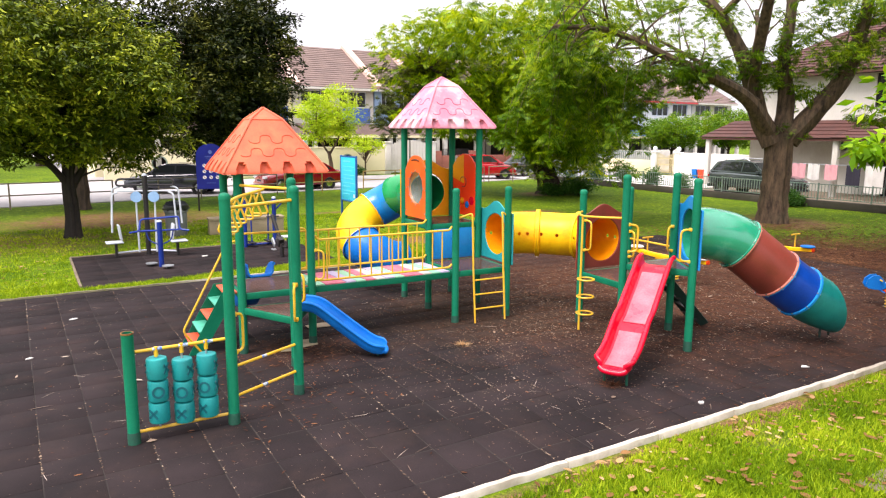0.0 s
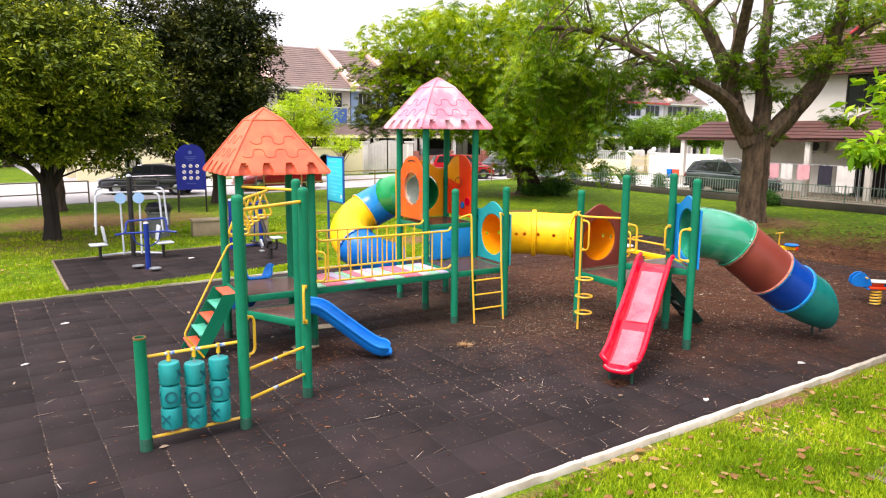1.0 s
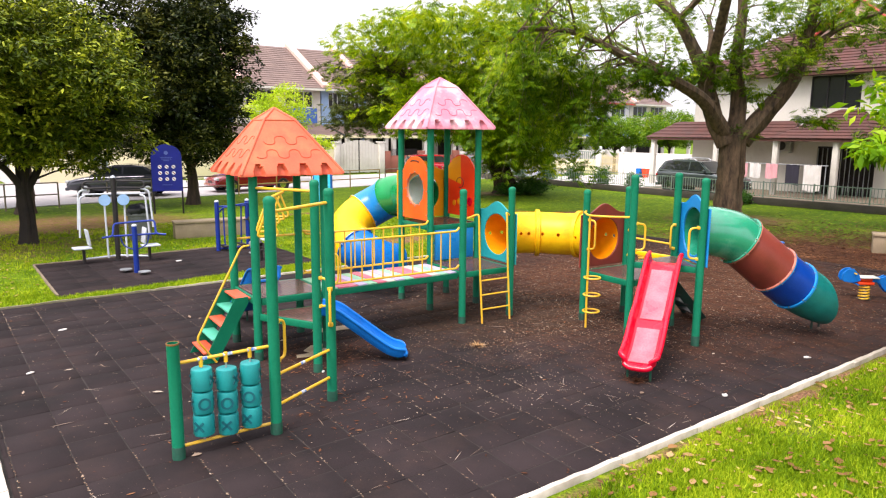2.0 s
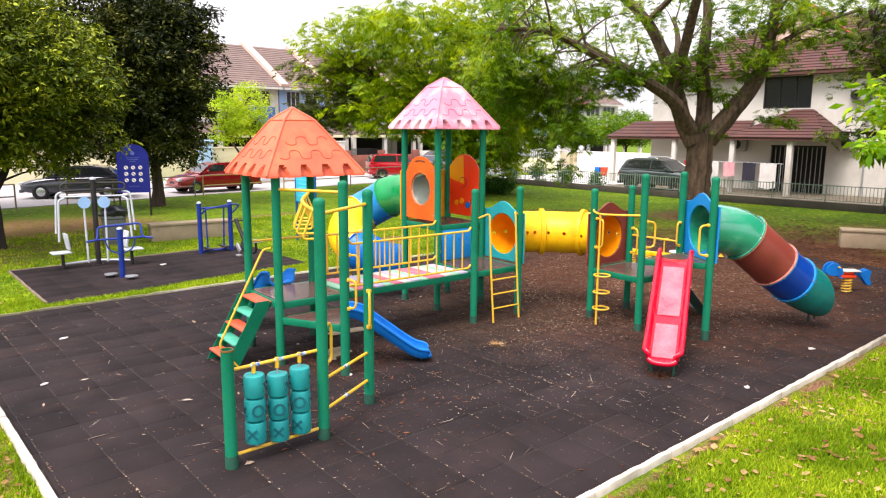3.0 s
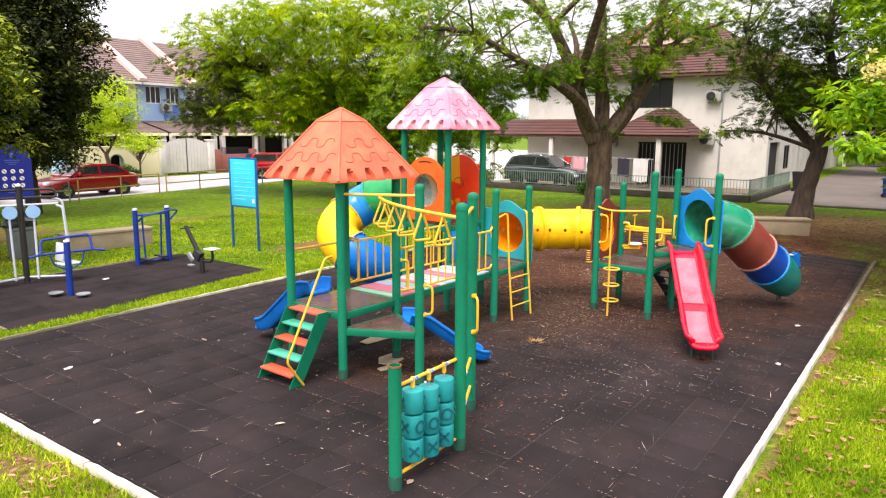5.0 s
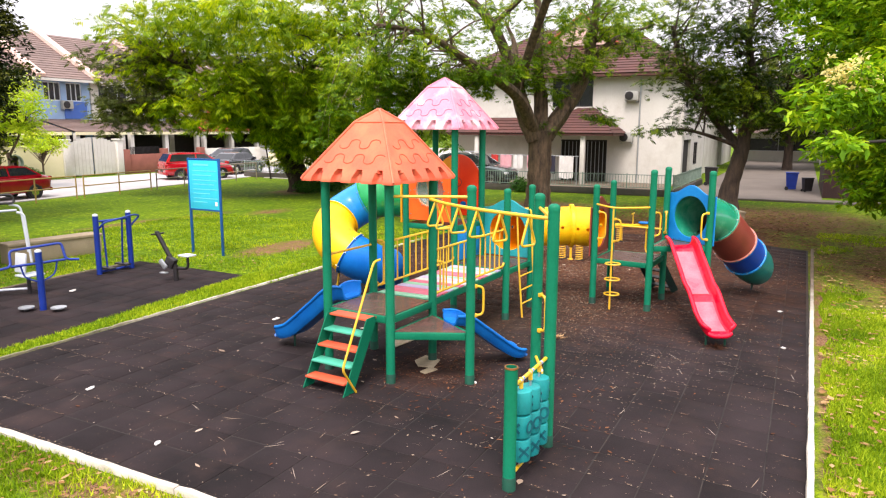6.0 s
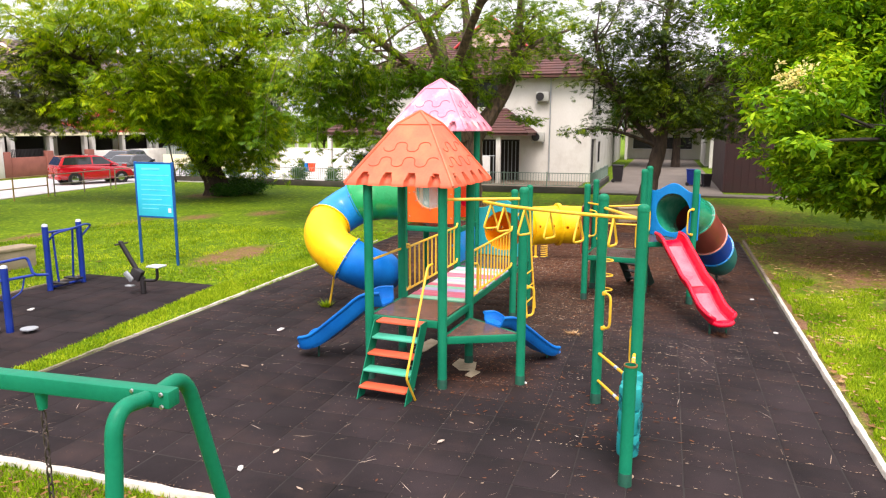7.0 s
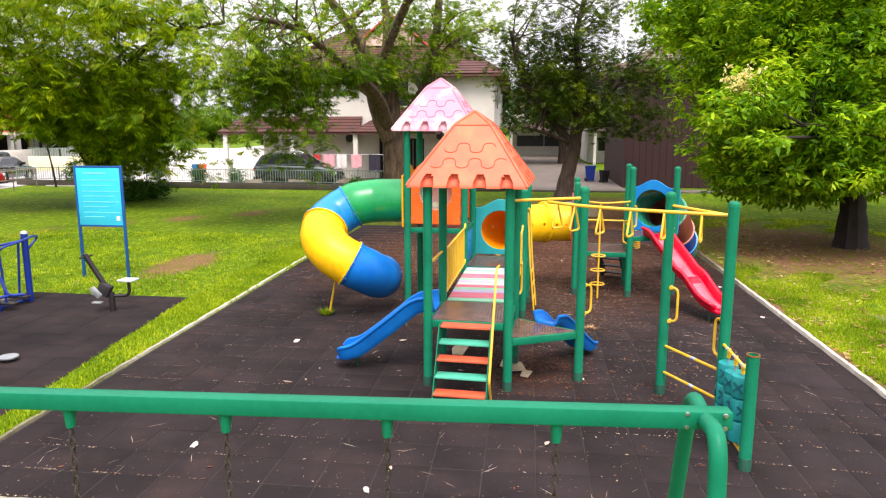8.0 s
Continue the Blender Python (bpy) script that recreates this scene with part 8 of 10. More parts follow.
def leaf_cloud(centres, radius, flat, per, size, aspect, droop, rng, up=0.6):
    """Many small leaves about the given points: folded diamonds, each with its own turn."""
    n = len(centres) * per
    c = np.repeat(np.asarray(centres), per, axis=0)
    rad = np.repeat(np.asarray(radius), per)[:, None] if np.ndim(radius) else radius
    g = rng.normal(size=(n, 3))
    g /= np.linalg.norm(g, axis=1)[:, None]
    g *= rng.random((n, 1)) ** 0.45
    p = c + g * rad * np.array([1, 1, flat])
    d = g + rng.normal(size=(n, 3)) * 0.7
    d[:, 2] = d[:, 2] * 0.5 - droop
    d /= np.linalg.norm(d, axis=1)[:, None]
    nrm = rng.normal(size=(n, 3)) * 0.6 + np.array([0, 0, up])
    s = np.cross(nrm, d)
    s /= np.linalg.norm(s, axis=1)[:, None] + 1e-9
    w = np.cross(d, s)
    L = size * (0.6 + 0.8 * rng.random((n, 1)))
    v = np.empty((n, 4, 3))
    v[:, 0] = p
    v[:, 1] = p + d * L * 0.5 + s * L * aspect * 0.5 + w * L * 0.06
    v[:, 2] = p + d * L - w * L * 0.08
    v[:, 3] = p + d * L * 0.5 - s * L * aspect * 0.5 + w * L * 0.06
    return v.reshape(-1, 3), np.arange(n * 4).reshape(-1, 4)


def frond_cloud(centres, radius, flat, per, size, rng, pairs=6):
    """Feathery compound leaves: drooping stalks set with two rows of slender leaflets, spread flat about the given points."""
    n = len(centres) * per
    c = np.repeat(np.asarray(centres), per, axis=0)
    rad = np.repeat(np.asarray(radius), per)[:, None]
    az = rng.uniform(0, 2 * math.pi, n)
    out = np.stack([np.cos(az), np.sin(az), np.zeros(n)], 1)
    off = rng.random((n, 1)) ** 0.6
    p0 = c + out * rad * off * 0.9
    p0[:, 2] += rng.normal(size=n) * rad[:, 0] * flat * 0.5 - 0.25 * rad[:, 0] * off[:, 0] ** 2
    az2 = az + rng.normal(size=n) * 0.7
    d = np.stack([np.cos(az2), np.sin(az2), np.zeros(n)], 1)
    side = np.stack([-d[:, 1], d[:, 0], rng.normal(size=n) * 0.75], 1)
    L = size * (0.65 + 0.7 * rng.random((n, 1)))
    lift, sag = 0.3 * rng.random((n, 1)) - 0.02, 0.15 + 0.3 * rng.random((n, 1))
    up = np.array([[0, 0, 1.0]])
    V = []
    for k in range(pairs):
        s = 0.18 + 0.82 * (k + 0.5) / pairs
        base = p0 + d * L * s + up * L * (lift * s - sag * s * s)
        ln = L * (0.40 * math.sin(math.pi * (0.18 + 0.72 * s)) + 0.06)
        for sg in (-1, 1):
            w = side * sg * 0.85 + d * 0.5 - up * (0.05 + 0.6 * rng.random((n, 1)))
            a = d * ln * 0.16
            V.append(np.stack([base, base + w * ln * 0.45 - a, base + w * ln, base + w * ln * 0.5 + a], 1))
    v = np.stack(V, 1).reshape(-1, 3)
    return v, np.arange(len(v)).reshape(-1, 4)


def pads(C, R, rng, k=3, spread=0.9):
    """Gathers clumps into flat drooping layers about the given points."""
    az = rng.uniform(0, 2 * math.pi, (len(C), k))
    q = rng.random((len(C), k)) ** 0.5 * spread * R[:, None]
    P = np.repeat(C[:, None, :], k, 1)
    P[:, :, 0] += np.cos(az) * q
    P[:, :, 1] += np.sin(az) * q
    P[:, :, 2] += rng.normal(size=q.shape) * 0.07 - 0.2 * q * q
    return P.reshape(-1, 3), np.repeat(R * 0.55, k)


def crown_points(blobs, rng):
    """Clump centres inside rounded masses, gathered towards their outsides, with gaps."""
    out, rr = [], []
    for cx, cy, cz, rx, ry, rz, n, rad in blobs:
        k = 0
        while k < n:
            g = rng.normal(size=3)
            g /= np.linalg.norm(g)
            q = g * rng.random() ** 0.38
            bump = 1 + 0.22 * math.sin(3.1 * g[0] * 2 + cx) * math.sin(2.7 * g[1] * 2 + cy) + 0.12 * math.sin(7 * g[2] + 5 * g[0])
            out.append((cx + q[0] * rx * bump, cy + q[1] * ry * bump, cz + q[2] * rz * bump))
            rr.append(rad * (0.6 + 0.8 * rng.random()))
            k += 1
    return np.array(out), np.array(rr)


def limb(bm, pts, r0, r1, seg=10, rough=0.08, flare=0.0, seed=0):
    L = spline(pts, 5)
    n = len(L)
    rnd = random.Random(seed)
    prof = [(1 + rnd.uniform(-rough, rough)) for _ in range(seg)]
    base = [(f * math.cos(2 * math.pi * i / seg), f * math.sin(2 * math.pi * i / seg)) for i, f in enumerate(prof)]
    sc = []
    for i in range(n):
        t = i / (n - 1)
        sc.append((r0 + (r1 - r0) * t) * (1 + flare * math.exp(-t * n / 3.0)) * (1 + rnd.uniform(-rough, rough) * 0.5))
    sweep(bm, L, base, scales=sc)
    return L


def build_tree(name, label, at, limbs, blobs, leaf, bark, size=0.12, aspect=0.4, per=60, flat=0.5, droop=0.2, up=0.6, twigs=120, seed=1, group="", trunk_label="", hang=(), frond=0.0):
    """limbs: (points about the base, start radius, end radius, flare); the first is the trunk."""
    rng = np.random.default_rng(seed)
    root = thing(name, label, "tree", at=(*at, 0), group=group)
    base = Vector((*at, 0))
    nodes = []
    trunk = None
    for i, (pts, r0, r1, fl) in enumerate(limbs):
        bm = bmesh.new()
        L = limb(bm, [base + Vector(p) for p in pts], r0, r1, 22 if i == 0 else 10, 0.13 if i == 0 else 0.09, fl, seed + i)
        o = part("trunk" if i == 0 else "limb", bm, bark, root, trunk_label if i == 0 else "")
        k0 = 0 if i else len(L) // 2
        nodes += [(p, r0 + (r1 - r0) * j / len(L)) for j, p in enumerate(L) if j >= k0]
    C, R = crown_points([(at[0] + b[0], at[1] + b[1], *b[2:]) for b in blobs], rng)
    # long thin twigs that hang from the limbs, leafy along their length
    hb, hc = bmesh.new(), []
    for x, y, z0, z1, n, spread in hang:
        for k in range(n):
            a = Vector((at[0] + x + rng.normal() * spread, at[1] + y + rng.normal() * spread, z0 + rng.normal() * 0.15))
            b = Vector((a.x + rng.normal() * 0.45, a.y + rng.normal() * 0.45, z0 + (z1 - z0) * rng.uniform(0.5, 1.0)))
            m = a.lerp(b, 0.45) + Vector((rng.normal() * 0.18, rng.normal() * 0.18, 0.1))
            L = spline([a, m, b], 4)
            sweep(hb, L, ring(1.0, 4), scales=[0.012 - 0.008 * k / (len(L) - 1) for k in range(len(L))])
            hc += [tuple(p + Vector((rng.normal() * 0.1, rng.normal() * 0.1, 0))) for p in L[3:]]
    if hang:
        part("hanging_twigwork", hb, TWIG, root)["kind"] = "stuff"
        C = np.concatenate([C, np.array(hc)])
        R = np.concatenate([R, np.full(len(hc), 0.26)])
    else:
        hb.free()
    NP = np.array([tuple(p) for p, r in nodes])
    bm = bmesh.new()
    pick = rng.permutation(len(C))[:twigs]
    for i in pick:
        c = C[i]
        dist = np.linalg.norm(NP - c, axis=1) + 0.6 * np.abs(np.minimum(0, c[2] - NP[:, 2]))
        j = int(rng.choice(np.argsort(dist)[:7]))
        if dist[j] > 2.8:
            continue
        a = Vector(NP[j])
        b = Vector(c)
        mid = a.lerp(b, 0.5) + Vector((rng.normal() * 0.12, rng.normal() * 0.12, 0.12 * (b - a).length))
        r = min(nodes[j][1] * 0.5, 0.012 + 0.014 * (b - a).length)
        L = spline([a, mid, b], 3)
        sweep(bm, L, ring(1.0, 5), scales=[r + (0.006 - r) * k / (len(L) - 1) for k in range(len(L))])
    if twigs:
        part("branchwork", bm, bark, root)["kind"] = "stuff"
    if frond:
        C, R = pads(C, R, rng)
        v, f = frond_cloud(C, R, flat, per, frond, rng)
    else:
        v, f = leaf_cloud(C, R, flat, per, size, aspect, droop, rng, up)
    me = arrays("crown", v - np.array([*at, 0]), f, leaf)
    ob = new("crown", me)
    ob.parent = root
    ob["kind"] = "stuff"
    return root


def away(r, d, z):
    """An offset r metres along and d metres across the first view of the big trees."""
    return (0.84 * r + 0.52 * d, -0.52 * r + 0.84 * d, z)


# the mango-like tree on the lawn and its neighbours
build_tree("tree", "round olive-green shade tree on the lawn", (1.3, 21.95),
           [([(0, 0, -0.05), (0.02, 0, 0.7), (-0.02, 0.03, 1.5), (0.03, 0.05, 2.1)], 0.19, 0.15, 0.4), ([(0.02, 0, 1.35), (0.35, 0.1, 1.9), (0.7, 0.2, 2.6), (1.4, 0.2, 3.4)], 0.12, 0.05, 0), ([(-0.02, 0, 1.45), (-0.5, -0.2, 2.1), (-1.6, -0.4, 3.1)], 0.11, 0.05, 0),
            ([(0, 0, 2.0), (0.1, -0.4, 3.0), (0.2, -0.6, 4.2)], 0.12, 0.05, 0), ([(0, 0.05, 2.0), (-0.1, 0.8, 2.9), (-0.3, 1.4, 3.8)], 0.12, 0.05, 0)],
           [(-0.5, -0.2, 4.5, 3.5, 3.3, 2.0, 2500, 0.22), (-2.3, 0.4, 3.2, 1.7, 1.6, 1.4, 700, 0.21), (1.4, 0.2, 3.5, 1.8, 1.7, 1.5, 700, 0.21), (-0.4, 0.2, 2.8, 2.5, 2.0, 0.8, 420, 0.20)],
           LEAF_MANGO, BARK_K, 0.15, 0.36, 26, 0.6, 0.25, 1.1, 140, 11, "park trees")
build_tree("tree", "tall dark tree behind the lawn tree", (2.1, 29.7),
           [([(0, 0, -0.05), (0.05, 0, 1.2), (0.0, 0.1, 2.6)], 0.26, 0.2, 0.4), ([(0, 0, 2.4), (0.8, 0.2, 3.8), (1.6, 0.3, 5.5)], 0.13, 0.06, 0), ([(0, 0, 2.4), (-1.2, 0.2, 3.8), (-2.4, 0.3, 5.2)], 0.13, 0.06, 0)],
           [(-1.2, 0.8, 6.8, 5.4, 3.8, 2.8, 620, 0.6), (-4.5, 1.0, 4.6, 3.4, 3.0, 2.4, 240, 0.55), (1.6, 0.6, 4.6, 2.8, 2.2, 2.2, 190, 0.5)],
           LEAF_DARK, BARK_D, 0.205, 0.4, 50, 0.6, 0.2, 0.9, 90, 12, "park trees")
build_tree("tree", "dense dark green tree beside the blue sign", (8.1, 29.75),
           [([(0, 0, -0.05), (0.03, 0, 0.8), (-0.03, 0.02, 1.7)], 0.20, 0.17, 0.5), ([(0, 0, 1.5), (0.8, 0.1, 2.8), (1.3, 0.1, 4.6)], 0.15, 0.06, 0), ([(0, 0, 1.5), (-0.7, 0.1, 2.9), (-1.2, 0.0, 4.8)], 0.15, 0.06, 0), ([(0, 0, 1.6), (0.1, 0.2, 3.6), (0.0, 0.1, 6.0)], 0.14, 0.05, 0)],
           [(-0.3, 0, 5.0, 2.9, 3.0, 2.9, 1500, 0.30), (0.3, 0, 7.0, 2.3, 2.2, 1.7, 520, 0.28), (-1.2, 0, 2.6, 1.9, 2.0, 1.2, 110, 0.45), (1.0, 0, 2.6, 1.2, 1.5, 1.1, 80, 0.42)],
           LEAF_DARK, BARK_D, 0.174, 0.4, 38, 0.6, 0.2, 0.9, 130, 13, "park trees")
# the spreading tree
BIG = [([(0, 0, -0.1), (0.0, 0.0, 0.8), (0.02, -0.02, 1.9), (0.0, 0.0, 3.0)], 0.42, 0.45, 0.42)]
# limbs up to a high unseen canopy, added to shade the ground
BIG += [([(-0.9, 0.6, 4.8), (-2.6, -1.0, 7.4), (-5.4, -3.2, 9.6), (-8.6, -5.2, 10.5)], 0.2, 0.06, 0), ([(-2.6, -1.0, 7.4), (-4.0, -4.0, 9.6), (-5.6, -8.0, 10.5)], 0.12, 0.05, 0),
        ([away(-0.25, 0, 2.7), away(-0.75, 0.1, 3.6), away(-1.1, 0.2, 4.8), away(-1.6, 0.3, 6.0), away(-2.5, 0.3, 7.2), away(-4.4, 0.5, 8.6)], 0.36, 0.12, 0),
        ([away(-0.45, -0.1, 3.1), away(-1.5, -0.6, 4.15), away(-2.9, -1.2, 4.75), away(-4.4, -1.6, 5.3), away(-6.4, -1.8, 6.1), away(-8.2, -2.0, 6.2)], 0.27, 0.06, 0),
        ([away(0.1, 0.1, 2.8), away(0.25, 0.3, 4.2), away(0.1, 0.4, 5.6), away(0.3, 0.6, 7.4), away(0.0, 0.8, 9.2)], 0.34, 0.12, 0),
        ([away(0.3, 0, 2.8), away(1.15, -0.2, 3.9), away(1.9, -0.3, 5.0), away(2.25, -0.4, 6.6), away(2.5, -0.4, 8.8)], 0.36, 0.14, 0),
        ([away(2.1, -0.3, 5.6), away(3.4, -0.5, 6.7), away(5.4, -0.8, 7.4)], 0.13, 0.05, 0), ([away(-1.2, 0.2, 5.0), away(-0.6, 1.0, 6.3), away(-0.2, 2.2, 7.4)], 0.14, 0.06, 0),
        ([away(-1.0, -0.4, 4.0), away(-2.0, 1.2, 5.2), away(-3.6, 2.6, 6.4)], 0.14, 0.05, 0), ([away(-2.2, 0.3, 6.9), away(-1.4, -0.8, 8.0), away(-0.8, -2.0, 8.8)], 0.12, 0.05, 0),
        ([away(1.6, -0.3, 4.5), away(2.4, 1.2, 5.6), away(3.6, 2.4, 6.4)], 0.14, 0.05, 0)]


def cloud(r, d, z, rx, rz, n, rad=0.75):
    x, y, _ = away(r, d, 0)
    return (x, y, z, rx, rx, rz, n, rad)


build_tree("rain_tree", "large spreading rain tree with thick forked trunk", (22.3, 14.35), BIG,
           [cloud(-5.2, -1.5, 6.6, 3.0, 0.9, 12), cloud(-7.5, -1.5, 6.3, 2.2, 0.9, 18), cloud(-3.0, 0.5, 8.6, 3.4, 1.1, 15), cloud(0.5, 1.5, 9.2, 3.6, 1.1, 27), cloud(3.4, 0.5, 8.0, 3.2, 1.0, 36), 
            # the three masses near z 10.7 are unseen, added to cast shade
            cloud(-2.0, 3.0, 6.7, 2.8, 0.8, 7), cloud(-1.0, -2.6, 8.6, 2.6, 0.8, 17), cloud(4.4, -0.4, 6.7, 1.8, 0.6, 34, 0.5), (-9.0, -5.0, 10.6, 3.2, 3.2, 0.8, 56, 0.8), (-5.6, -8.0, 10.6, 3.0, 3.0, 0.8, 50, 0.8), (-5.0, -2.0, 10.8, 3.4, 3.4, 0.8, 56, 0.8), cloud(-0.3, 0.3, 4.9, 1.1, 0.6, 16, 0.55), cloud(0.9, 0.2, 4.4, 0.8, 0.4, 9, 0.5), cloud(-0.1, 0.0, 3.0, 0.5, 0.2, 4, 0.4),
            cloud(-4.0, -2.4, 5.2, 1.4, 0.5, 7, 0.6), cloud(7.0, 1.0, 8.0, 2.6, 0.9, 32), cloud(-4.4, 2.6, 7.6, 3.0, 1.2, 13), cloud(1.4, -2.0, 7.2, 2.2, 0.8, 15), cloud(-2.6, -0.6, 6.3, 1.6, 0.7, 5), cloud(0.0, 5.0, 7.0, 3.4, 1.2, 10), cloud(-5.0, 5.0, 8.0, 3.2, 1.2, 12), cloud(1.6, -0.8, 5.4, 1.0, 0.5, 12, 0.55),
            cloud(-1.0, 0.1, 5.2, 1.0, 0.7, 26, 0.42), cloud(0.2, 0.4, 6.2, 1.3, 0.8, 14, 0.45), cloud(1.9, -0.3, 5.8, 1.0, 0.8, 26, 0.42), cloud(2.3, -0.4, 7.2, 1.4, 0.7, 22, 0.45), cloud(-3.0, -1.2, 5.3, 1.1, 0.5, 10, 0.42), cloud(-4.6, -1.7, 4.9, 1.2, 0.6, 10, 0.42), cloud(-2.0, 0.3, 7.0, 1.4, 0.7, 7, 0.45), cloud(2.6, -0.6, 3.6, 0.7, 0.35, 9, 0.36), cloud(-6.4, -2.6, 7.2, 2.2, 0.8, 25, 0.6), cloud(-7.6, -2.4, 5.2, 1.5, 0.7, 14, 0.45), cloud(-3.0, 3.4, 5.6, 1.6, 0.6, 12, 0.5), ],
           LEAF_BIG, BARK, 0.15, 0.32, 4, 0.5, 0.10, 1.2, 260, 21, trunk_label="thick grey-brown forked trunk", frond=0.30,
           hang=[(-5.8, 2.4, 5.6, 1.3, 11, 1.0), (-5.2, 2.9, 5.4, 2.3, 9, 1.0), (-6.4, 2.0, 5.4, 2.2, 8, 0.6), (-4.6, 2.2, 5.4, 3.4, 6, 0.6), (-7.4, 2.6, 5.8, 3.6, 8, 0.6), (-6.6, 4.0, 6.0, 4.0, 6, 0.7), (-2.8, 1.4, 5.2, 4.0, 4, 0.4)])
# the feathery light green tree
build_tree("tree", "broad feathery light green tree with leaning trunk", (22.9, 26.9),
           [([(0, 0, -0.1), (-0.1, 0.15, 0.8), (-0.5, 0.6, 1.9), (-0.9, 1.0, 2.9)], 0.52, 0.36, 0.5), ([(-0.7, 0.8, 2.4), (-2.4, 1.6, 4.2), (-4.4, 2.6, 5.6), (-6.0, 3.2, 6.4)], 0.22, 0.06, 0), ([(-0.8, 0.9, 2.6), (-0.6, 0.0, 4.4), (-0.2, -1.0, 6.2)], 0.22, 0.07, 0),
            ([(-0.9, 1.0, 2.8), (-1.8, 1.6, 5.0), (-2.4, 2.0, 7.6)], 0.22, 0.06, 0), ([(-0.3, 0.3, 1.7), (0.9, -0.8, 3.0), (2.0, -1.8, 3.9)], 0.18, 0.05, 0), ([(-1.6, 1.2, 3.4), (-3.4, 0.2, 4.4), (-5.0, -0.6, 4.8)], 0.15, 0.05, 0),
            ([(-0.7, 0.4, 3.6), (-1.8, -1.8, 5.2), (-3.0, -4.2, 6.4), (-3.6, -7.0, 6.8)], 0.17, 0.05, 0)],
           [(-2.6, 1.8, 7.4, 4.2, 4.0, 2.0, 66, 0.8), (-4.8, 2.6, 5.8, 3.0, 3.0, 1.4, 58, 0.8), (-4.6, -0.2, 5.0, 2.6, 2.4, 1.0, 41, 0.7), (0.0, -0.8, 6.2, 3.0, 2.8, 1.6, 46, 0.75), (-1.6, 0.4, 4.6, 3.0, 2.6, 1.0, 46, 0.7),
            (0.9, -1.2, 3.7, 1.7, 1.6, 1.0, 24, 0.6), (0.6, -0.6, 2.5, 1.6, 1.6, 1.0, 23, 0.55), (-2.6, 0.6, 3.2, 1.8, 1.6, 0.8, 21, 0.6), (-0.2, 2.6, 6.6, 3.0, 2.6, 1.5, 41, 0.8), (0.2, -2.2, 5.2, 2.3, 2.0, 0.9, 28, 0.65), (-3.2, -1.6, 3.6, 2.0, 1.8, 0.9, 32, 0.6), (-5.4, 1.4, 3.9, 2.2, 2.2, 0.9, 35, 0.65), (0.2, 0.8, 8.6, 4.0, 3.6, 1.6, 36, 0.8), (-1.0, 0.0, 1.7, 1.2, 1.2, 0.6, 15, 0.45), (1.2, -0.6, 1.5, 1.2, 1.2, 0.7, 17, 0.45),
            (-3.9, -3.4, 7.0, 3.3, 3.2, 1.1, 46, 0.7), (-3.4, -6.2, 6.8, 2.8, 2.6, 0.9, 26, 0.7), (-3.2, -2.6, 5.0, 2.6, 2.2, 0.9, 52, 0.65), (-1.4, -4.2, 5.2, 2.0, 1.6, 0.6, 18, 0.55), (-3.6, -5.0, 8.6, 3.4, 3.4, 1.0, 34, 0.75), (-5.8, -1.6, 7.6, 3.0, 2.8, 1.2, 40, 0.7), (-5.4, 3.4, 7.2, 2.6, 2.6, 1.3, 46, 0.7), (-2.4, -1.2, 2.6, 1.6, 1.5, 0.7, 27, 0.5)],
           LEAF_FINE, BARK_D, 0.16, 0.34, 4, 0.4, 0.2, 1.2, 240, 31, "park trees", frond=0.46, hang=[(-1.2, -3.0, 4.6, 1.6, 10, 0.9), (-3.4, -2.6, 4.8, 2.6, 8, 0.9), (-4.6, -0.4, 4.8, 2.8, 8, 0.9)])
build_tree("tree", "duller green tree leaning out beside the feathery tree", (22.85, 26.95),
           [([(0, 0, -0.05), (-0.1, 0.15, 0.8), (-0.45, 0.55, 1.9), (-1.3, 1.35, 2.9), (-2.3, 2.3, 3.6)], 0.16, 0.13, 0.2), ([(-2.2, 2.2, 3.5), (-3.4, 3.3, 4.2), (-4.9, 4.3, 5.0)], 0.12, 0.05, 0), ([(-1.6, 1.6, 3.1), (-2.8, 3.2, 4.2), (-3.4, 4.4, 5.6)], 0.11, 0.05, 0), ([(-3.0, 3.0, 4.0), (-4.6, 3.4, 3.9), (-5.8, 3.9, 3.8)], 0.07, 0.03, 0)],
           [(-5.0, 4.8, 4.9, 2.5, 2.4, 1.7, 70, 0.7), (-6.0, 4.6, 3.7, 1.7, 1.7, 1.0, 26, 0.6), (-3.6, 4.6, 3.9, 1.6, 1.6, 0.9, 22, 0.6), (-4.7, 4.6, 6.4, 1.8, 1.8, 0.8, 24, 0.6)],
           LEAF_DULL, BARK_D, 0.17, 0.4, 7, 0.5, 0.2, 0.6, 90, 33, "park trees", frond=0.34)
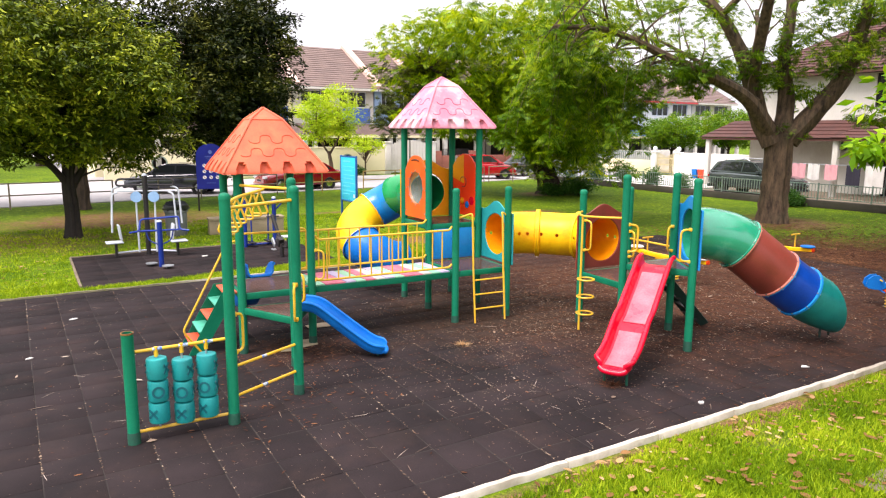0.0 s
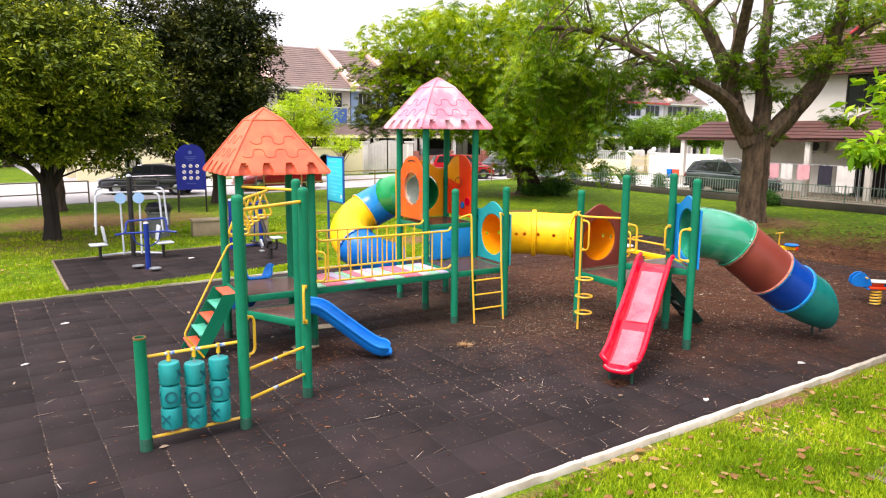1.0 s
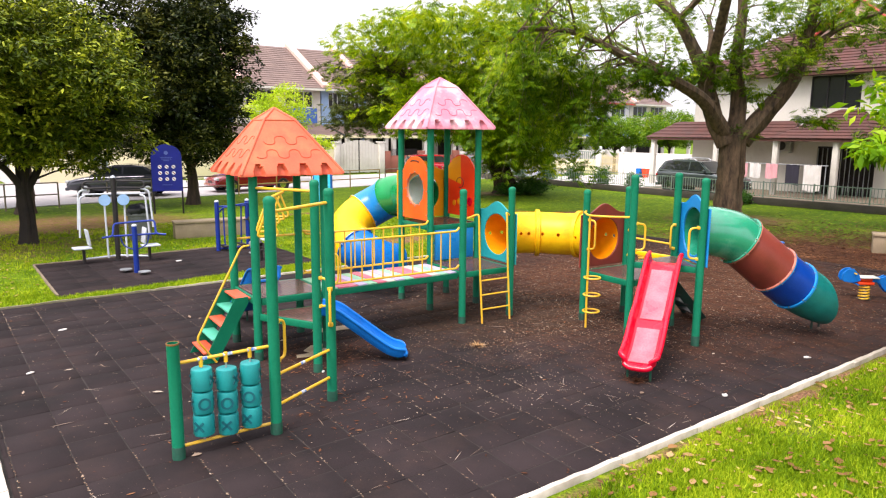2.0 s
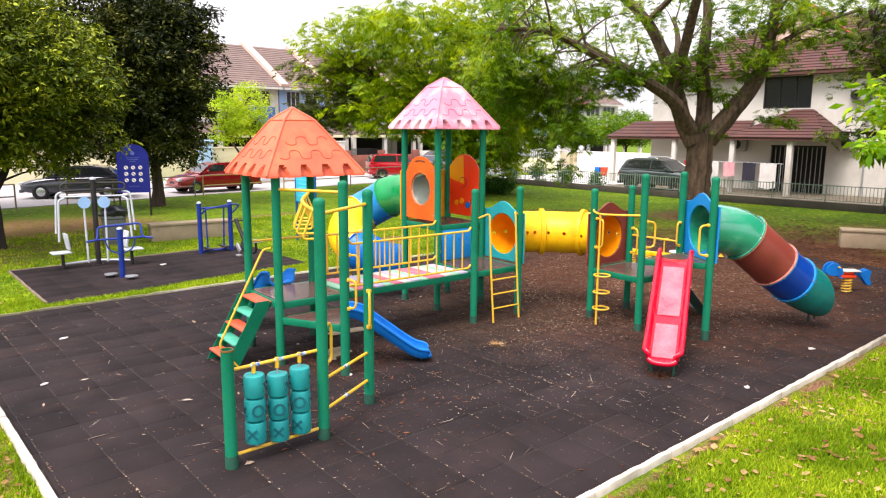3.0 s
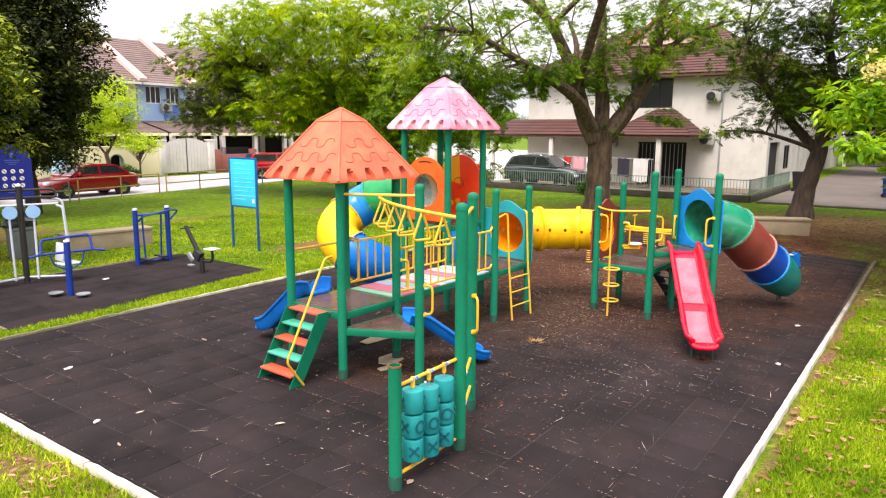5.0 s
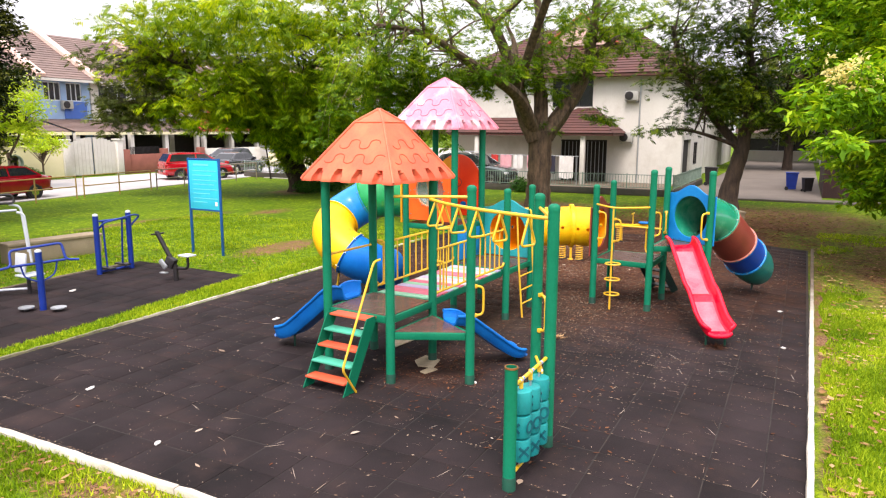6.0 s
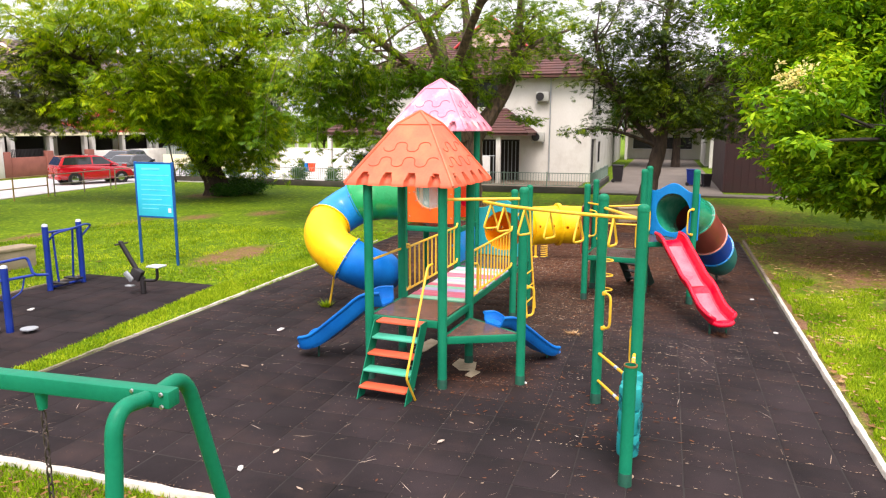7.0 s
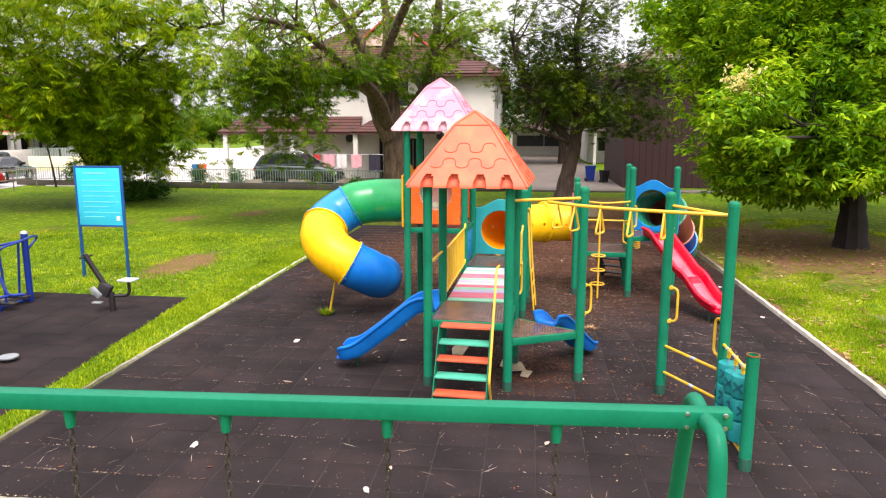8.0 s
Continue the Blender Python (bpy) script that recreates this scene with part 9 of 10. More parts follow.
# tree by the lane
build_tree("tree", "dark feathery tree beside the lane", (24.5, 7.4),
           [([(0, 0, -0.1), (0.05, -0.08, 0.9), (0.15, -0.36, 2.2), (0.25, -0.46, 3.2)], 0.32, 0.23, 0.6), ([(0.15, -0.36, 2.3), (0.2, 0.8, 3.6), (0.0, 1.9, 5.2), (-0.3, 2.4, 7.0)], 0.2, 0.07, 0), ([(0.25, -0.46, 3.0), (0.4, -0.6, 4.6), (0.3, -0.3, 6.6), (0.6, -0.6, 8.4)], 0.22, 0.08, 0), ([(0.25, -0.44, 2.9), (0.8, -1.7, 4.4), (1.0, -2.8, 5.6)], 0.18, 0.06, 0),
            ([(0.15, -0.38, 2.4), (-0.6, 1.3, 3.0), (-1.2, 2.6, 3.1)], 0.09, 0.03, 0)],
           [(0.2, 0.4, 7.2, 3.0, 2.9, 1.6, 50, 0.75), (0.2, -1.6, 5.8, 2.6, 2.4, 1.3, 38, 0.75), (0.0, 1.8, 5.4, 2.0, 1.9, 1.0, 25, 0.7), (-1.0, 2.4, 3.2, 1.2, 1.1, 0.5, 10, 0.55), (0.4, -0.4, 4.4, 2.2, 2.2, 0.9, 25, 0.65), (0.6, -3.2, 4.6, 1.6, 1.6, 0.9, 17, 0.65), (0.2, 0.2, 9.0, 2.6, 2.6, 1.2, 25, 0.75), (0.0, 0.6, 5.6, 2.4, 2.4, 1.4, 46, 0.6), (0.2, 0.4, 4.2, 2.0, 2.0, 0.9, 34, 0.55), (0.6, -2.2, 3.8, 2.0, 1.8, 0.9, 34, 0.55), (0.2, 1.0, 6.8, 2.6, 2.4, 1.0, 38, 0.6), (-0.4, 0.0, 8.0, 2.4, 2.6, 0.9, 34, 0.6), (0.9, -3.8, 6.4, 2.0, 2.2, 1.4, 38, 0.6),
            (0.4, -1.0, 3.9, 2.0, 2.2, 1.0, 36, 0.5), (0.2, 1.0, 4.3, 1.8, 1.6, 0.8, 24, 0.5), (0.8, -3.0, 3.4, 1.8, 1.6, 1.1, 32, 0.5), (0.9, 0.2, 5.4, 2.2, 2.4, 0.9, 26, 0.5), (-0.6, -3.6, 5.4, 2.4, 2.0, 0.8, 24, 0.55)],
           LEAF_LANE, BARK_D, 0.15, 0.32, 4, 0.5, 0.2, 1.1, 200, 41, "park trees", frond=0.30)
# the broad-leaved tree leaning over the kerb
BROAD = [([(0, 0, -0.25), (0.05, 0.0, 0.7), (-0.05, 0.1, 1.5), (-0.1, 0.2, 2.3)], 0.34, 0.26, 0.5), ([(-0.05, 0.1, 1.4), (-1.2, 0.9, 2.2), (-2.6, 2.0, 2.9), (-4.0, 3.4, 3.4)], 0.09, 0.02, 0), ([(-0.1, 0.2, 2.0), (-0.8, 0.2, 3.4), (-1.4, 0.6, 5.0)], 0.15, 0.05, 0),
         ([(-0.1, 0.2, 2.0), (0.5, 1.2, 3.0), (0.4, 2.8, 3.9)], 0.14, 0.05, 0), ([(-0.1, 0.1, 1.9), (0.2, -0.8, 3.2), (0.4, -1.6, 4.6)], 0.14, 0.05, 0), ([(-0.1, 0.2, 2.2), (0.1, 0.3, 4.4), (0.0, 0.2, 6.8)], 0.16, 0.05, 0),
         # the last limb supports canopy added to shade the ground
         ([(-2.6, 2.0, 2.9), (-4.2, 3.4, 2.9), (-6.0, 4.4, 2.85)], 0.05, 0.012, 0), ([(-0.1, 0.2, 2.2), (1.6, 1.6, 4.6), (3.4, 2.6, 6.0), (4.8, 3.0, 6.6)], 0.12, 0.04, 0)]
# crown masses reaching +x and -y are added, mostly unseen, as shade casters
build_tree("tree", "bright broad-leaved tree overhanging the kerb", (14.6, 0.1), BROAD,
           [(0.0, 1.4, 4.8, 3.2, 2.9, 2.5, 1700, 0.16), (0.2, 2.7, 3.7, 2.1, 1.9, 1.8, 700, 0.16), (-1.6, 1.9, 3.4, 2.2, 2.0, 1.5, 620, 0.16), (-0.2, 1.6, 2.1, 3.0, 2.6, 0.9, 620, 0.16), (-0.8, 0.6, 7.2, 3.4, 3.4, 1.9, 900, 0.17), (0.6, 3.4, 5.6, 2.0, 1.9, 1.7, 460, 0.16), (-2.2, -0.4, 3.6, 2.0, 2.2, 1.8, 420, 0.16),
            (1.6, 4.6, 6.6, 1.6, 1.2, 1.0, 190, 0.15), (-3.4, 3.6, 3.9, 0.9, 0.9, 0.7, 60, 0.15), (-4.2, 4.6, 3.5, 0.6, 0.6, 0.55, 34, 0.15), (-5.9, 4.35, 2.86, 0.45, 0.35, 0.12, 12, 0.13), (-2.3, 1.9, 2.75, 1.1, 1.0, 0.6, 170, 0.16), (3.0, 2.6, 6.2, 2.4, 2.0, 1.0, 460, 0.17), (4.7, 3.0, 6.6, 2.2, 1.8, 0.9, 340, 0.17), (3.6, 0.6, 6.0, 2.2, 1.8, 1.0, 340, 0.17),
            (0.4, -2.6, 5.4, 3.4, 2.8, 2.3, 620, 0.3), (3.6, -1.6, 6.2, 3.0, 2.8, 1.8, 420, 0.3), (-2.0, -0.9, 2.3, 0.9, 0.7, 0.7, 120, 0.16), (0.4, 2.2, 1.9, 2.0, 1.7, 0.9, 420, 0.17), (1.6, 0.2, 1.8, 1.6, 1.6, 0.9, 300, 0.17)],
           LEAF_BRIGHT, BARK_K, 0.182, 0.38, 18, 0.7, 0.35, 0.9, 220, 51)


build_tree("tree", "broad dark tree behind the overhanging tree", (18.6, -5.2),
           [([(0, 0, -0.1), (0.05, 0.05, 1.2), (0.0, 0.1, 2.6)], 0.32, 0.24, 0.4), ([(0, 0.1, 2.4), (-1.4, 0.6, 4.0), (-2.6, 1.0, 5.8)], 0.16, 0.06, 0), ([(0, 0.1, 2.4), (1.2, 1.0, 4.0), (2.2, 2.0, 5.8)], 0.16, 0.06, 0), ([(0, 0.1, 2.5), (0.1, -0.8, 4.4), (0.2, -1.6, 6.4)], 0.16, 0.06, 0)],
           [(0.0, 0.6, 6.6, 4.8, 4.6, 2.6, 620, 0.5), (-2.4, 1.6, 4.4, 2.8, 2.4, 1.6, 220, 0.45), (2.6, 2.6, 5.0, 3.0, 2.6, 1.8, 260, 0.45)],
           LEAF_DARK, BARK_K, 0.3, 0.4, 22, 0.7, 0.3, 0.8, 80, 53, "park trees")


def build_blossom(x, y, z):
    """A loose head of small pale yellow flowers at a branch tip."""
    rng = np.random.default_rng(77)
    root = thing("blossom", "pale yellow flower cluster on the broad-leaved tree", "flower", at=(x, y, z))
    C = rng.normal(size=(46, 3)) * np.array([0.26, 0.3, 0.16]) + np.array([x, y, z])
    v, f = leaf_cloud(C, 0.07, 0.8, 9, 0.09, 0.6, 0.0, rng, 0.6)
    ob = new("petals", arrays("petals", v - np.array([x, y, z]), f, PETAL))
    ob.parent = root
    ob["kind"] = "stuff"
    bm = bmesh.new()
    for c in C[::4]:
        tube(bm, [Vector((0.3, -0.2, -0.35)), Vector(c - np.array([x, y, z]))], 0.008, 4)
    part("stemwork", bm, TWIG, root, local=True)["kind"] = "stuff"


build_blossom(11.05, 4.3, 4.05)
# lime-green street tree and small garden trees
build_tree("tree", "small lime-green tree on the street verge", (16.4, 39.6),
           [([(0, 0, -0.05), (0.05, 0, 0.9), (-0.1, 0, 1.8)], 0.13, 0.1, 0.3), ([(-0.05, 0, 1.6), (-0.7, 0.1, 2.6), (-1.1, 0.1, 3.4)], 0.07, 0.03, 0), ([(-0.05, 0, 1.6), (0.6, 0.1, 2.6), (1.0, 0.1, 3.6)], 0.07, 0.03, 0)],
           [(-0.1, 0, 4.1, 1.9, 1.8, 1.5, 130, 0.5), (0.6, 0, 3.0, 1.2, 1.2, 0.7, 36, 0.45), (-1.0, 0, 2.9, 1.0, 1.0, 0.6, 28, 0.4)],
           LEAF_LIME, BARK, 0.16, 0.4, 60, 0.4, 0.2, 0.8, 60, 61, "street trees")
build_tree("tree", "small lime-green garden tree by the wall", (20.6, 43.6),
           [([(0, 0, -0.05), (0.02, 0, 0.8), (0, 0, 1.6)], 0.06, 0.04, 0.2)], [(0, 0, 2.1, 1.2, 1.0, 0.6, 40, 0.4)], LEAF_LIME, BARK, 0.15, 0.4, 50, 0.4, 0.2, 0.8, 30, 62, "street trees")
for i, (x, y, h, r) in enumerate(((43.4, 36.8, 4.1, 2.7), (43.6, 31.9, 4.3, 2.5), (43.2, 43.8, 4.4, 2.6), (45.0, 27.6, 4.0, 2.4))):
    build_tree("tree", "dense bushy green garden tree behind the wall", (x, y), [([(0, 0, -0.05), (0.02, 0.02, h * 0.4), (0, 0, h * 0.7)], 0.1, 0.06, 0.3)], [(0, 0, h * 0.8, r, r, h * 0.28, 260, 0.34), (0.2, 0.3, h * 0.62, r * 0.8, r * 0.8, h * 0.14, 90, 0.34)],
               LEAF_YARD, BARK_D, 0.17, 0.4, 46, 0.6, 0.2, 0.7, 50, 70 + i, "garden trees")
for i, (x, y, h, r) in enumerate(((-8, 52, 8, 5), (2, 66, 9, 6), (-20, 44, 9, 6), (56, 6, 9, 5), (60, 14, 8, 5), (48, -6, 9, 6), (36, -16, 9, 6), (70, 0, 10, 7))):
    build_tree("tree", "distant dark green tree beyond the houses", (x, y), [([(0, 0, -0.05), (0.1, 0, h * 0.3), (0, 0.1, h * 0.6)], 0.3, 0.2, 0.3)], [(0, 0, h * 0.66, r, r, h * 0.36, 220, 1.0)],
               LEAF_DARK if i % 2 else LEAF_SHRUB, BARK_D, 0.42, 0.45, 34, 0.6, 0.2, 0.7, 20, 90 + i, "distant trees")


def build_shrub(x, y, r, h, leaf, seed, label="low leafy green shrub on bare soil", size=0.12):
    rng = np.random.default_rng(seed)
    root = thing("shrub", label, "shrub", at=(x, y, 0), group="shrubs")
    C, R = crown_points([(x, y, h * 0.5, r, r, h * 0.5, int(26 + 40 * r), 0.22)], rng)
    C[:, 2] = np.maximum(C[:, 2], 0.08)
    v, f = leaf_cloud(C, R, 0.8, 36, size, 0.4, 0.0, rng, 0.5)
    v[:, 2] = np.maximum(v[:, 2], 0.005)
    ob = new("foliage", arrays("foliage", v - np.array([x, y, 0]), f, leaf))
    ob.parent = root
    ob["kind"] = "stuff"
    bm = bmesh.new()
    for k in range(5):
        a = k * 1.256
        tube(bm, [Vector((0, 0, -0.02)), Vector((r * 0.4 * math.cos(a), r * 0.4 * math.sin(a), h * 0.6))], 0.015, 5)
    part("stemwork", bm, BARK_D, root, local=True)["kind"] = "stuff"


for i, (x, y, r, h) in enumerate(((23.4, 25.4, 0.9, 0.7), (22.2, 25.9, 0.7, 0.5), (24.0, 26.4, 0.8, 0.8), (29.6, 30.5, 0.6, 1.2), (29.8, 28.6, 0.5, 1.5), (29.5, 26.2, 0.5, 1.1), (29.6, 33.2, 0.7, 1.4), (29.5, 24.2, 0.4, 0.9), (28.1, 17.2, 0.5, 0.6), (20.2, 44.2, 0.6, 0.8), (17.0, 44.2, 0.7, 0.7))):
    build_shrub(x, y, r, h, LEAF_SHRUB, 200 + i)



build_tree("tree", "thin young tree beside the street railing", (28.4, 33.6), [([(0, 0, -0.05), (-0.1, 0.03, 0.9), (-0.25, 0.08, 1.9), (-0.3, 0.1, 2.6)], 0.05, 0.03, 0.2)],
           [(-0.3, 0.1, 2.9, 0.8, 0.8, 0.5, 26, 0.3)], LEAF_YARD, BARK_K, 0.15, 0.4, 40, 0.6, 0.2, 0.7, 12, 63, "garden trees")
# ---- rubber tile floors, litter, grass ----
TX, TY, OX, OY = 0.47, 0.485, 0.0, 5.0


def tile_arrays(w, d):
    """A chamfered tile with its top at 0."""
    c, h = 0.006, 0.03
    v = [(-w, -d, -h), (w, -d, -h), (w, d, -h), (-w, d, -h), (-w, -d, -c), (w, -d, -c), (w, d, -c), (-w, d, -c), (-w + c, -d + c, 0), (w - c, -d + c, 0), (w - c, d - c, 0), (-w + c, d - c, 0)]
    f = [(0, 1, 5, 4), (1, 2, 6, 5), (2, 3, 7, 6), (3, 0, 4, 7), (4, 5, 9, 8), (5, 6, 10, 9), (6, 7, 11, 10), (7, 4, 8, 11), (8, 9, 10, 11)]
    return np.array(v), np.array(f)


def build_floor():
    root = thing("playground_floor", "dark worn rubber safety tiles with pale grit in joints", "floor", at=(PX0, PY0, 0), kind="structure")
    bm = bmesh.new()
    rows = [PY0 - 0.04] + FALL[1:] + [PY1 + 0.1]
    prof = [(y, lay(5.0, y) - 0.0075) for y in rows] + [(y, lay(5.0, y) - 0.06) for y in reversed(rows)]
    ends = [[bm.verts.new((x, y, z)) for y, z in prof] for x in (PX0 - 0.02, PX1)]
    n = len(rows)
    for i in range(n - 1):
        for a, b in ((i, i + 1), (2 * n - 2 - i, 2 * n - 1 - i)):
            bm.faces.new((ends[0][a], ends[0][b], ends[1][b], ends[1][a]))
        for e in ends:
            bm.faces.new((e[i], e[i + 1], e[2 * n - 2 - i], e[2 * n - 1 - i]))
    for a, b in ((n - 1, n), (2 * n - 1, 0)):
        bm.faces.new((ends[0][a], ends[0][b], ends[1][b], ends[1][a]))
    part("bed", bm, JOINT, root, smooth=False)
    rng = np.random.default_rng(3)
    g = 0.0042
    base_v, base_f = tile_arrays(TX / 2 - g, TY / 2 - g)
    me = arrays("tile", base_v, base_f, RUBBER)
    VV, FF, k = [], [], 0
    made = 0
    i0, i1 = math.floor((PX0 - OX) / TX), math.ceil((PX1 - OX) / TX)
    j0, j1 = math.floor((PY0 - OY) / TY), math.ceil((PY1 - OY) / TY)
    for i in range(i0, i1):
        for j in range(j0, j1):
            xa, xb = max(OX + i * TX, PX0), min(OX + (i + 1) * TX, PX1)
            ya, yb = max(OY + j * TY, PY0), min(OY + (j + 1) * TY, PY1 + 0.1)
            if xb - xa < 0.06 or yb - ya < 0.06:
                continue
            cx, cy = (xa + xb) / 2, (ya + yb) / 2
            dz, rx, ry, rz = rng.uniform(-0.005, 0.002), rng.normal() * 0.004, rng.normal() * 0.004, rng.normal() * 0.004
            dz += lay(cx, cy)
            rx += (lay(cx, cy + 0.2) - lay(cx, cy - 0.2)) / 0.4
            full = xb - xa > TX - 0.01 and yb - ya > TY - 0.01
            if made < 300 and full and cx < 7.2:
                o = new("tile", me)
                o.parent = root
                o.matrix_basis = Matrix.Translation((cx - PX0, cy - PY0, dz)) @ Euler((rx, ry, rz)).to_matrix().to_4x4()
                made += 1
            else:
                v, f = tile_arrays((xb - xa) / 2 - g, (yb - ya) / 2 - g)
                v = v + np.outer(v[:, 0], (0, 0, -ry)) + np.outer(v[:, 1], (0, 0, rx)) + np.array([cx - PX0, cy - PY0, dz])
                VV.append(v)
                FF.append(f + k)
                k += len(v)
    o = new("tile_field", arrays("tile_field", np.concatenate(VV), np.concatenate(FF), RUBBER_J))
    o.parent = root
    o["kind"] = "stuff"


RUBBER_J = RUBBER
build_floor()


def build_pad():
    """The exercise pad beside the playground."""
    quad = [(0.97, 14.68), (6.42, 15.22), (6.46, 18.46), (0.99, 18.36)]
    root = thing("exercise_pad", "dark rubber tile pad under the exercise machines", "floor", at=(0.97, 14.68, 0), kind="structure")
    bm = bmesh.new()
    plate(bm, quad, None, 0.05, Matrix.Translation((0, 0, -0.0325)))
    part("bed", bm, JOINT, root, smooth=False)
    rng = np.random.default_rng(5)
    Q = [np.array(q) for q in quad]
    VV, FF, k = [], [], 0
    nx, ny = 11, 7
    for i in range(nx):
        for j in range(ny):
            def at(u, v):
                return (Q[0] * (1 - u) + Q[1] * u) * (1 - v) + (Q[3] * (1 - u) + Q[2] * u) * v
            cs = [at((i + a) / nx, (j + b) / ny) for a, b in ((0, 0), (1, 0), (1, 1), (0, 1))]
            c = sum(cs) / 4
            dz = rng.uniform(-0.004, 0.001)
            ring0 = [(*(p + (c - p) * 0.014), -0.03) for p in cs]
            ring1 = [(*(p + (c - p) * 0.014), dz - 0.005) for p in cs]
            ring2 = [(*(p + (c - p) * 0.036), dz) for p in cs]
            VV.append(np.array(ring0 + ring1 + ring2) - np.array([0.97, 14.68, 0]))
            FF.append(tile_arrays(1, 1)[1] + k)
            k += 12
    me = arrays("tile", VV[0], FF[0], RUBBER)
    for n, v in enumerate(VV):
        o = new("tile", arrays("tile", v, FF[0], RUBBER))
        o.parent = root


build_pad()


def scatter(name, label, cat, n, area, size, aspect, material, seed, z=0.004, curl=0.3, keep=None):
    """Thin fallen pieces lying on the ground."""
    rng = np.random.default_rng(seed)
    P = []
    while len(P) < n:
        x, y = rng.uniform(area[0], area[1]), rng.uniform(area[2], area[3])
        if keep is None or rng.random() < keep(x, y):
            P.append((x, y))
    P = np.array(P)
    a = rng.uniform(0, 2 * math.pi, n)
    L = size * (0.4 + 1.2 * rng.random(n) ** 2)
    d = np.stack([np.cos(a), np.sin(a)], 1)
    s = np.stack([-d[:, 1], d[:, 0]], 1)
    asp = aspect * (0.6 + 0.8 * rng.random(n))
    # a pointed oval in two halves, folded at its midrib
    rim = ((-0.5, 0.0), (-0.2, 0.42), (0.15, 0.46), (0.5, 0.0), (0.1, -0.5), (-0.25, -0.38))
    v = np.empty((n, 6, 3))
    z = z + lay(P[:, 0], P[:, 1])
    bow, fold, tip = (curl * L * rng.random(n) * q for q in (0.5, 0.45, 0.5))
    for k, (t, q) in enumerate(rim):
        v[:, k, :2] = P + d * (L * t)[:, None] + s * (L * asp * q)[:, None]
        v[:, k, 2] = z + bow * (0.5 - abs(t)) + fold * abs(q) + (tip if t == 0.5 else 0.0)
    c = np.array([(area[0] + area[1]) / 2, (area[2] + area[3]) / 2, 0])
    f = np.concatenate([np.arange(n)[:, None] * 6 + np.array([q]) for q in ((0, 3, 2, 1), (0, 5, 4, 3))])
    ob = new(name, arrays(name, v.reshape(-1, 3) - c, f, material))
    ob.location = c
    return tagged(ob, label, cat, kind="stuff")


def mulch(x, y):
    return 0.002 + 0.92 * math.exp(-(((x - 11.5) / 3.6) ** 2 + ((y - 9.6) / 3.4) ** 2)) + 0.4 * math.exp(-(((x - 3.2) / 0.9) ** 2 + ((y - 8.9) / 0.8) ** 2)) + 0.16 * math.exp(-(((x - 2.2) / 0.9) ** 2 + ((y - 7.2) / 0.5) ** 2))


scatter("leaf_litter", "pale dry leaf bits over the rubber floor", "litter", 8500, (-0.5, 16.3, 4.68, 14.1), 0.016, 0.35, GRIT, 1)



def joint_litter():
    """Pale grit and leaf bits caught in the long joints of the tiles, in broken runs."""
    rng = np.random.default_rng(14)
    n = 9000
    i = rng.integers(math.ceil((PX0 - OX) / TX), math.floor((PX1 - OX) / TX), n)
    y = rng.uniform(PY0 + 0.06, PY1 - 0.05, n)
    run = np.sin(i * 12.9 + y * (1.1 + 0.3 * np.sin(i * 3.3))) + 0.6 * np.sin(i * 7.7 + y * 3.7) + 0.5 * np.sin(i * 5.1)
    ok = rng.random(n) < 0.14 + 0.75 * (run > 0.35)
    i, y = i[ok], y[ok]
    n = len(y)
    x = OX + i * TX + rng.normal(size=n) * 0.0045
    a = math.pi / 2 + rng.normal(size=n) * 0.5
    L = 0.012 + 0.030 * rng.random(n) ** 2
    w = 0.004 + 0.005 * rng.random(n)
    d = np.stack([np.cos(a), np.sin(a)], 1)
    s = np.stack([-d[:, 1], d[:, 0]], 1)
    v = np.empty((n, 4, 3))
    for k, (t, q) in enumerate(((-0.5, 0), (0.0, 1), (0.5, 0), (0.0, -1))):
        v[:, k, :2] = np.stack([x, y], 1) + d * (L * t)[:, None] + s * (w * q)[:, None]
        v[:, k, 2] = lay(x, y) + 0.0035 + 0.003 * rng.random(n)
    ob = new("joint_litter", arrays("joint_litter", v.reshape(-1, 3), np.arange(n * 4).reshape(-1, 4), GRIT))
    return tagged(ob, "pale leaf bits caught in the tile joints", "litter", kind="stuff")


joint_litter()
scatter("leaf_mulch", "brown leaf mulch gathered on the floor", "litter", 32000, (-0.5, 16.3, 4.68, 14.1), 0.05, 0.28, MULCH, 2, curl=0.2, keep=mulch)
scatter("leaf_litter", "pale leaf bits among the mulch", "litter", 8000, (6.5, 16.3, 5.2, 13.8), 0.034, 0.3, LITTER, 8, z=0.008, keep=mulch)
scatter("leaf_litter", "leaf bits gathered round the climbing frame", "litter", 9000, (1.0, 13.0, 4.9, 12.5), 0.024, 0.32, GRIT, 10, z=0.006,
        keep=lambda x, y: math.exp(-(((x - 7.0) / 2.8) ** 2 + ((y - 8.2) / 2.2) ** 2)))
scatter("dry_leaves", "scattered dry leaves on the rubber floor", "litter", 90, (-0.5, 16.3, 4.68, 14.1), 0.09, 0.42, LITTER, 3)
scatter("dry_leaves", "brown dry leaves lying on the grass", "litter", 4600, (1.0, 17.0, -1.5, 4.5), 0.085, 0.5, DRYLEAF, 4, z=0.03)
scatter("dry_leaves", "brown dry leaves lying on the grass", "litter", 2200, (-4.0, -0.7, 6.0, 13.5), 0.066, 0.45, DRYLEAF, 5, z=0.03)
scatter("dry_leaves", "brown dry leaves lying on the grass", "litter", 1500, (-4.5, 8.0, 14.5, 24.0), 0.08, 0.5, DRYLEAF, 9, z=0.02, keep=lambda x, y: 0.0 if 0.8 < x < 6.5 and y < 18.5 else 0.3 + 0.7 * math.exp(-(((x - 0.6) / 3) ** 2 + ((y - 21) / 3) ** 2)))
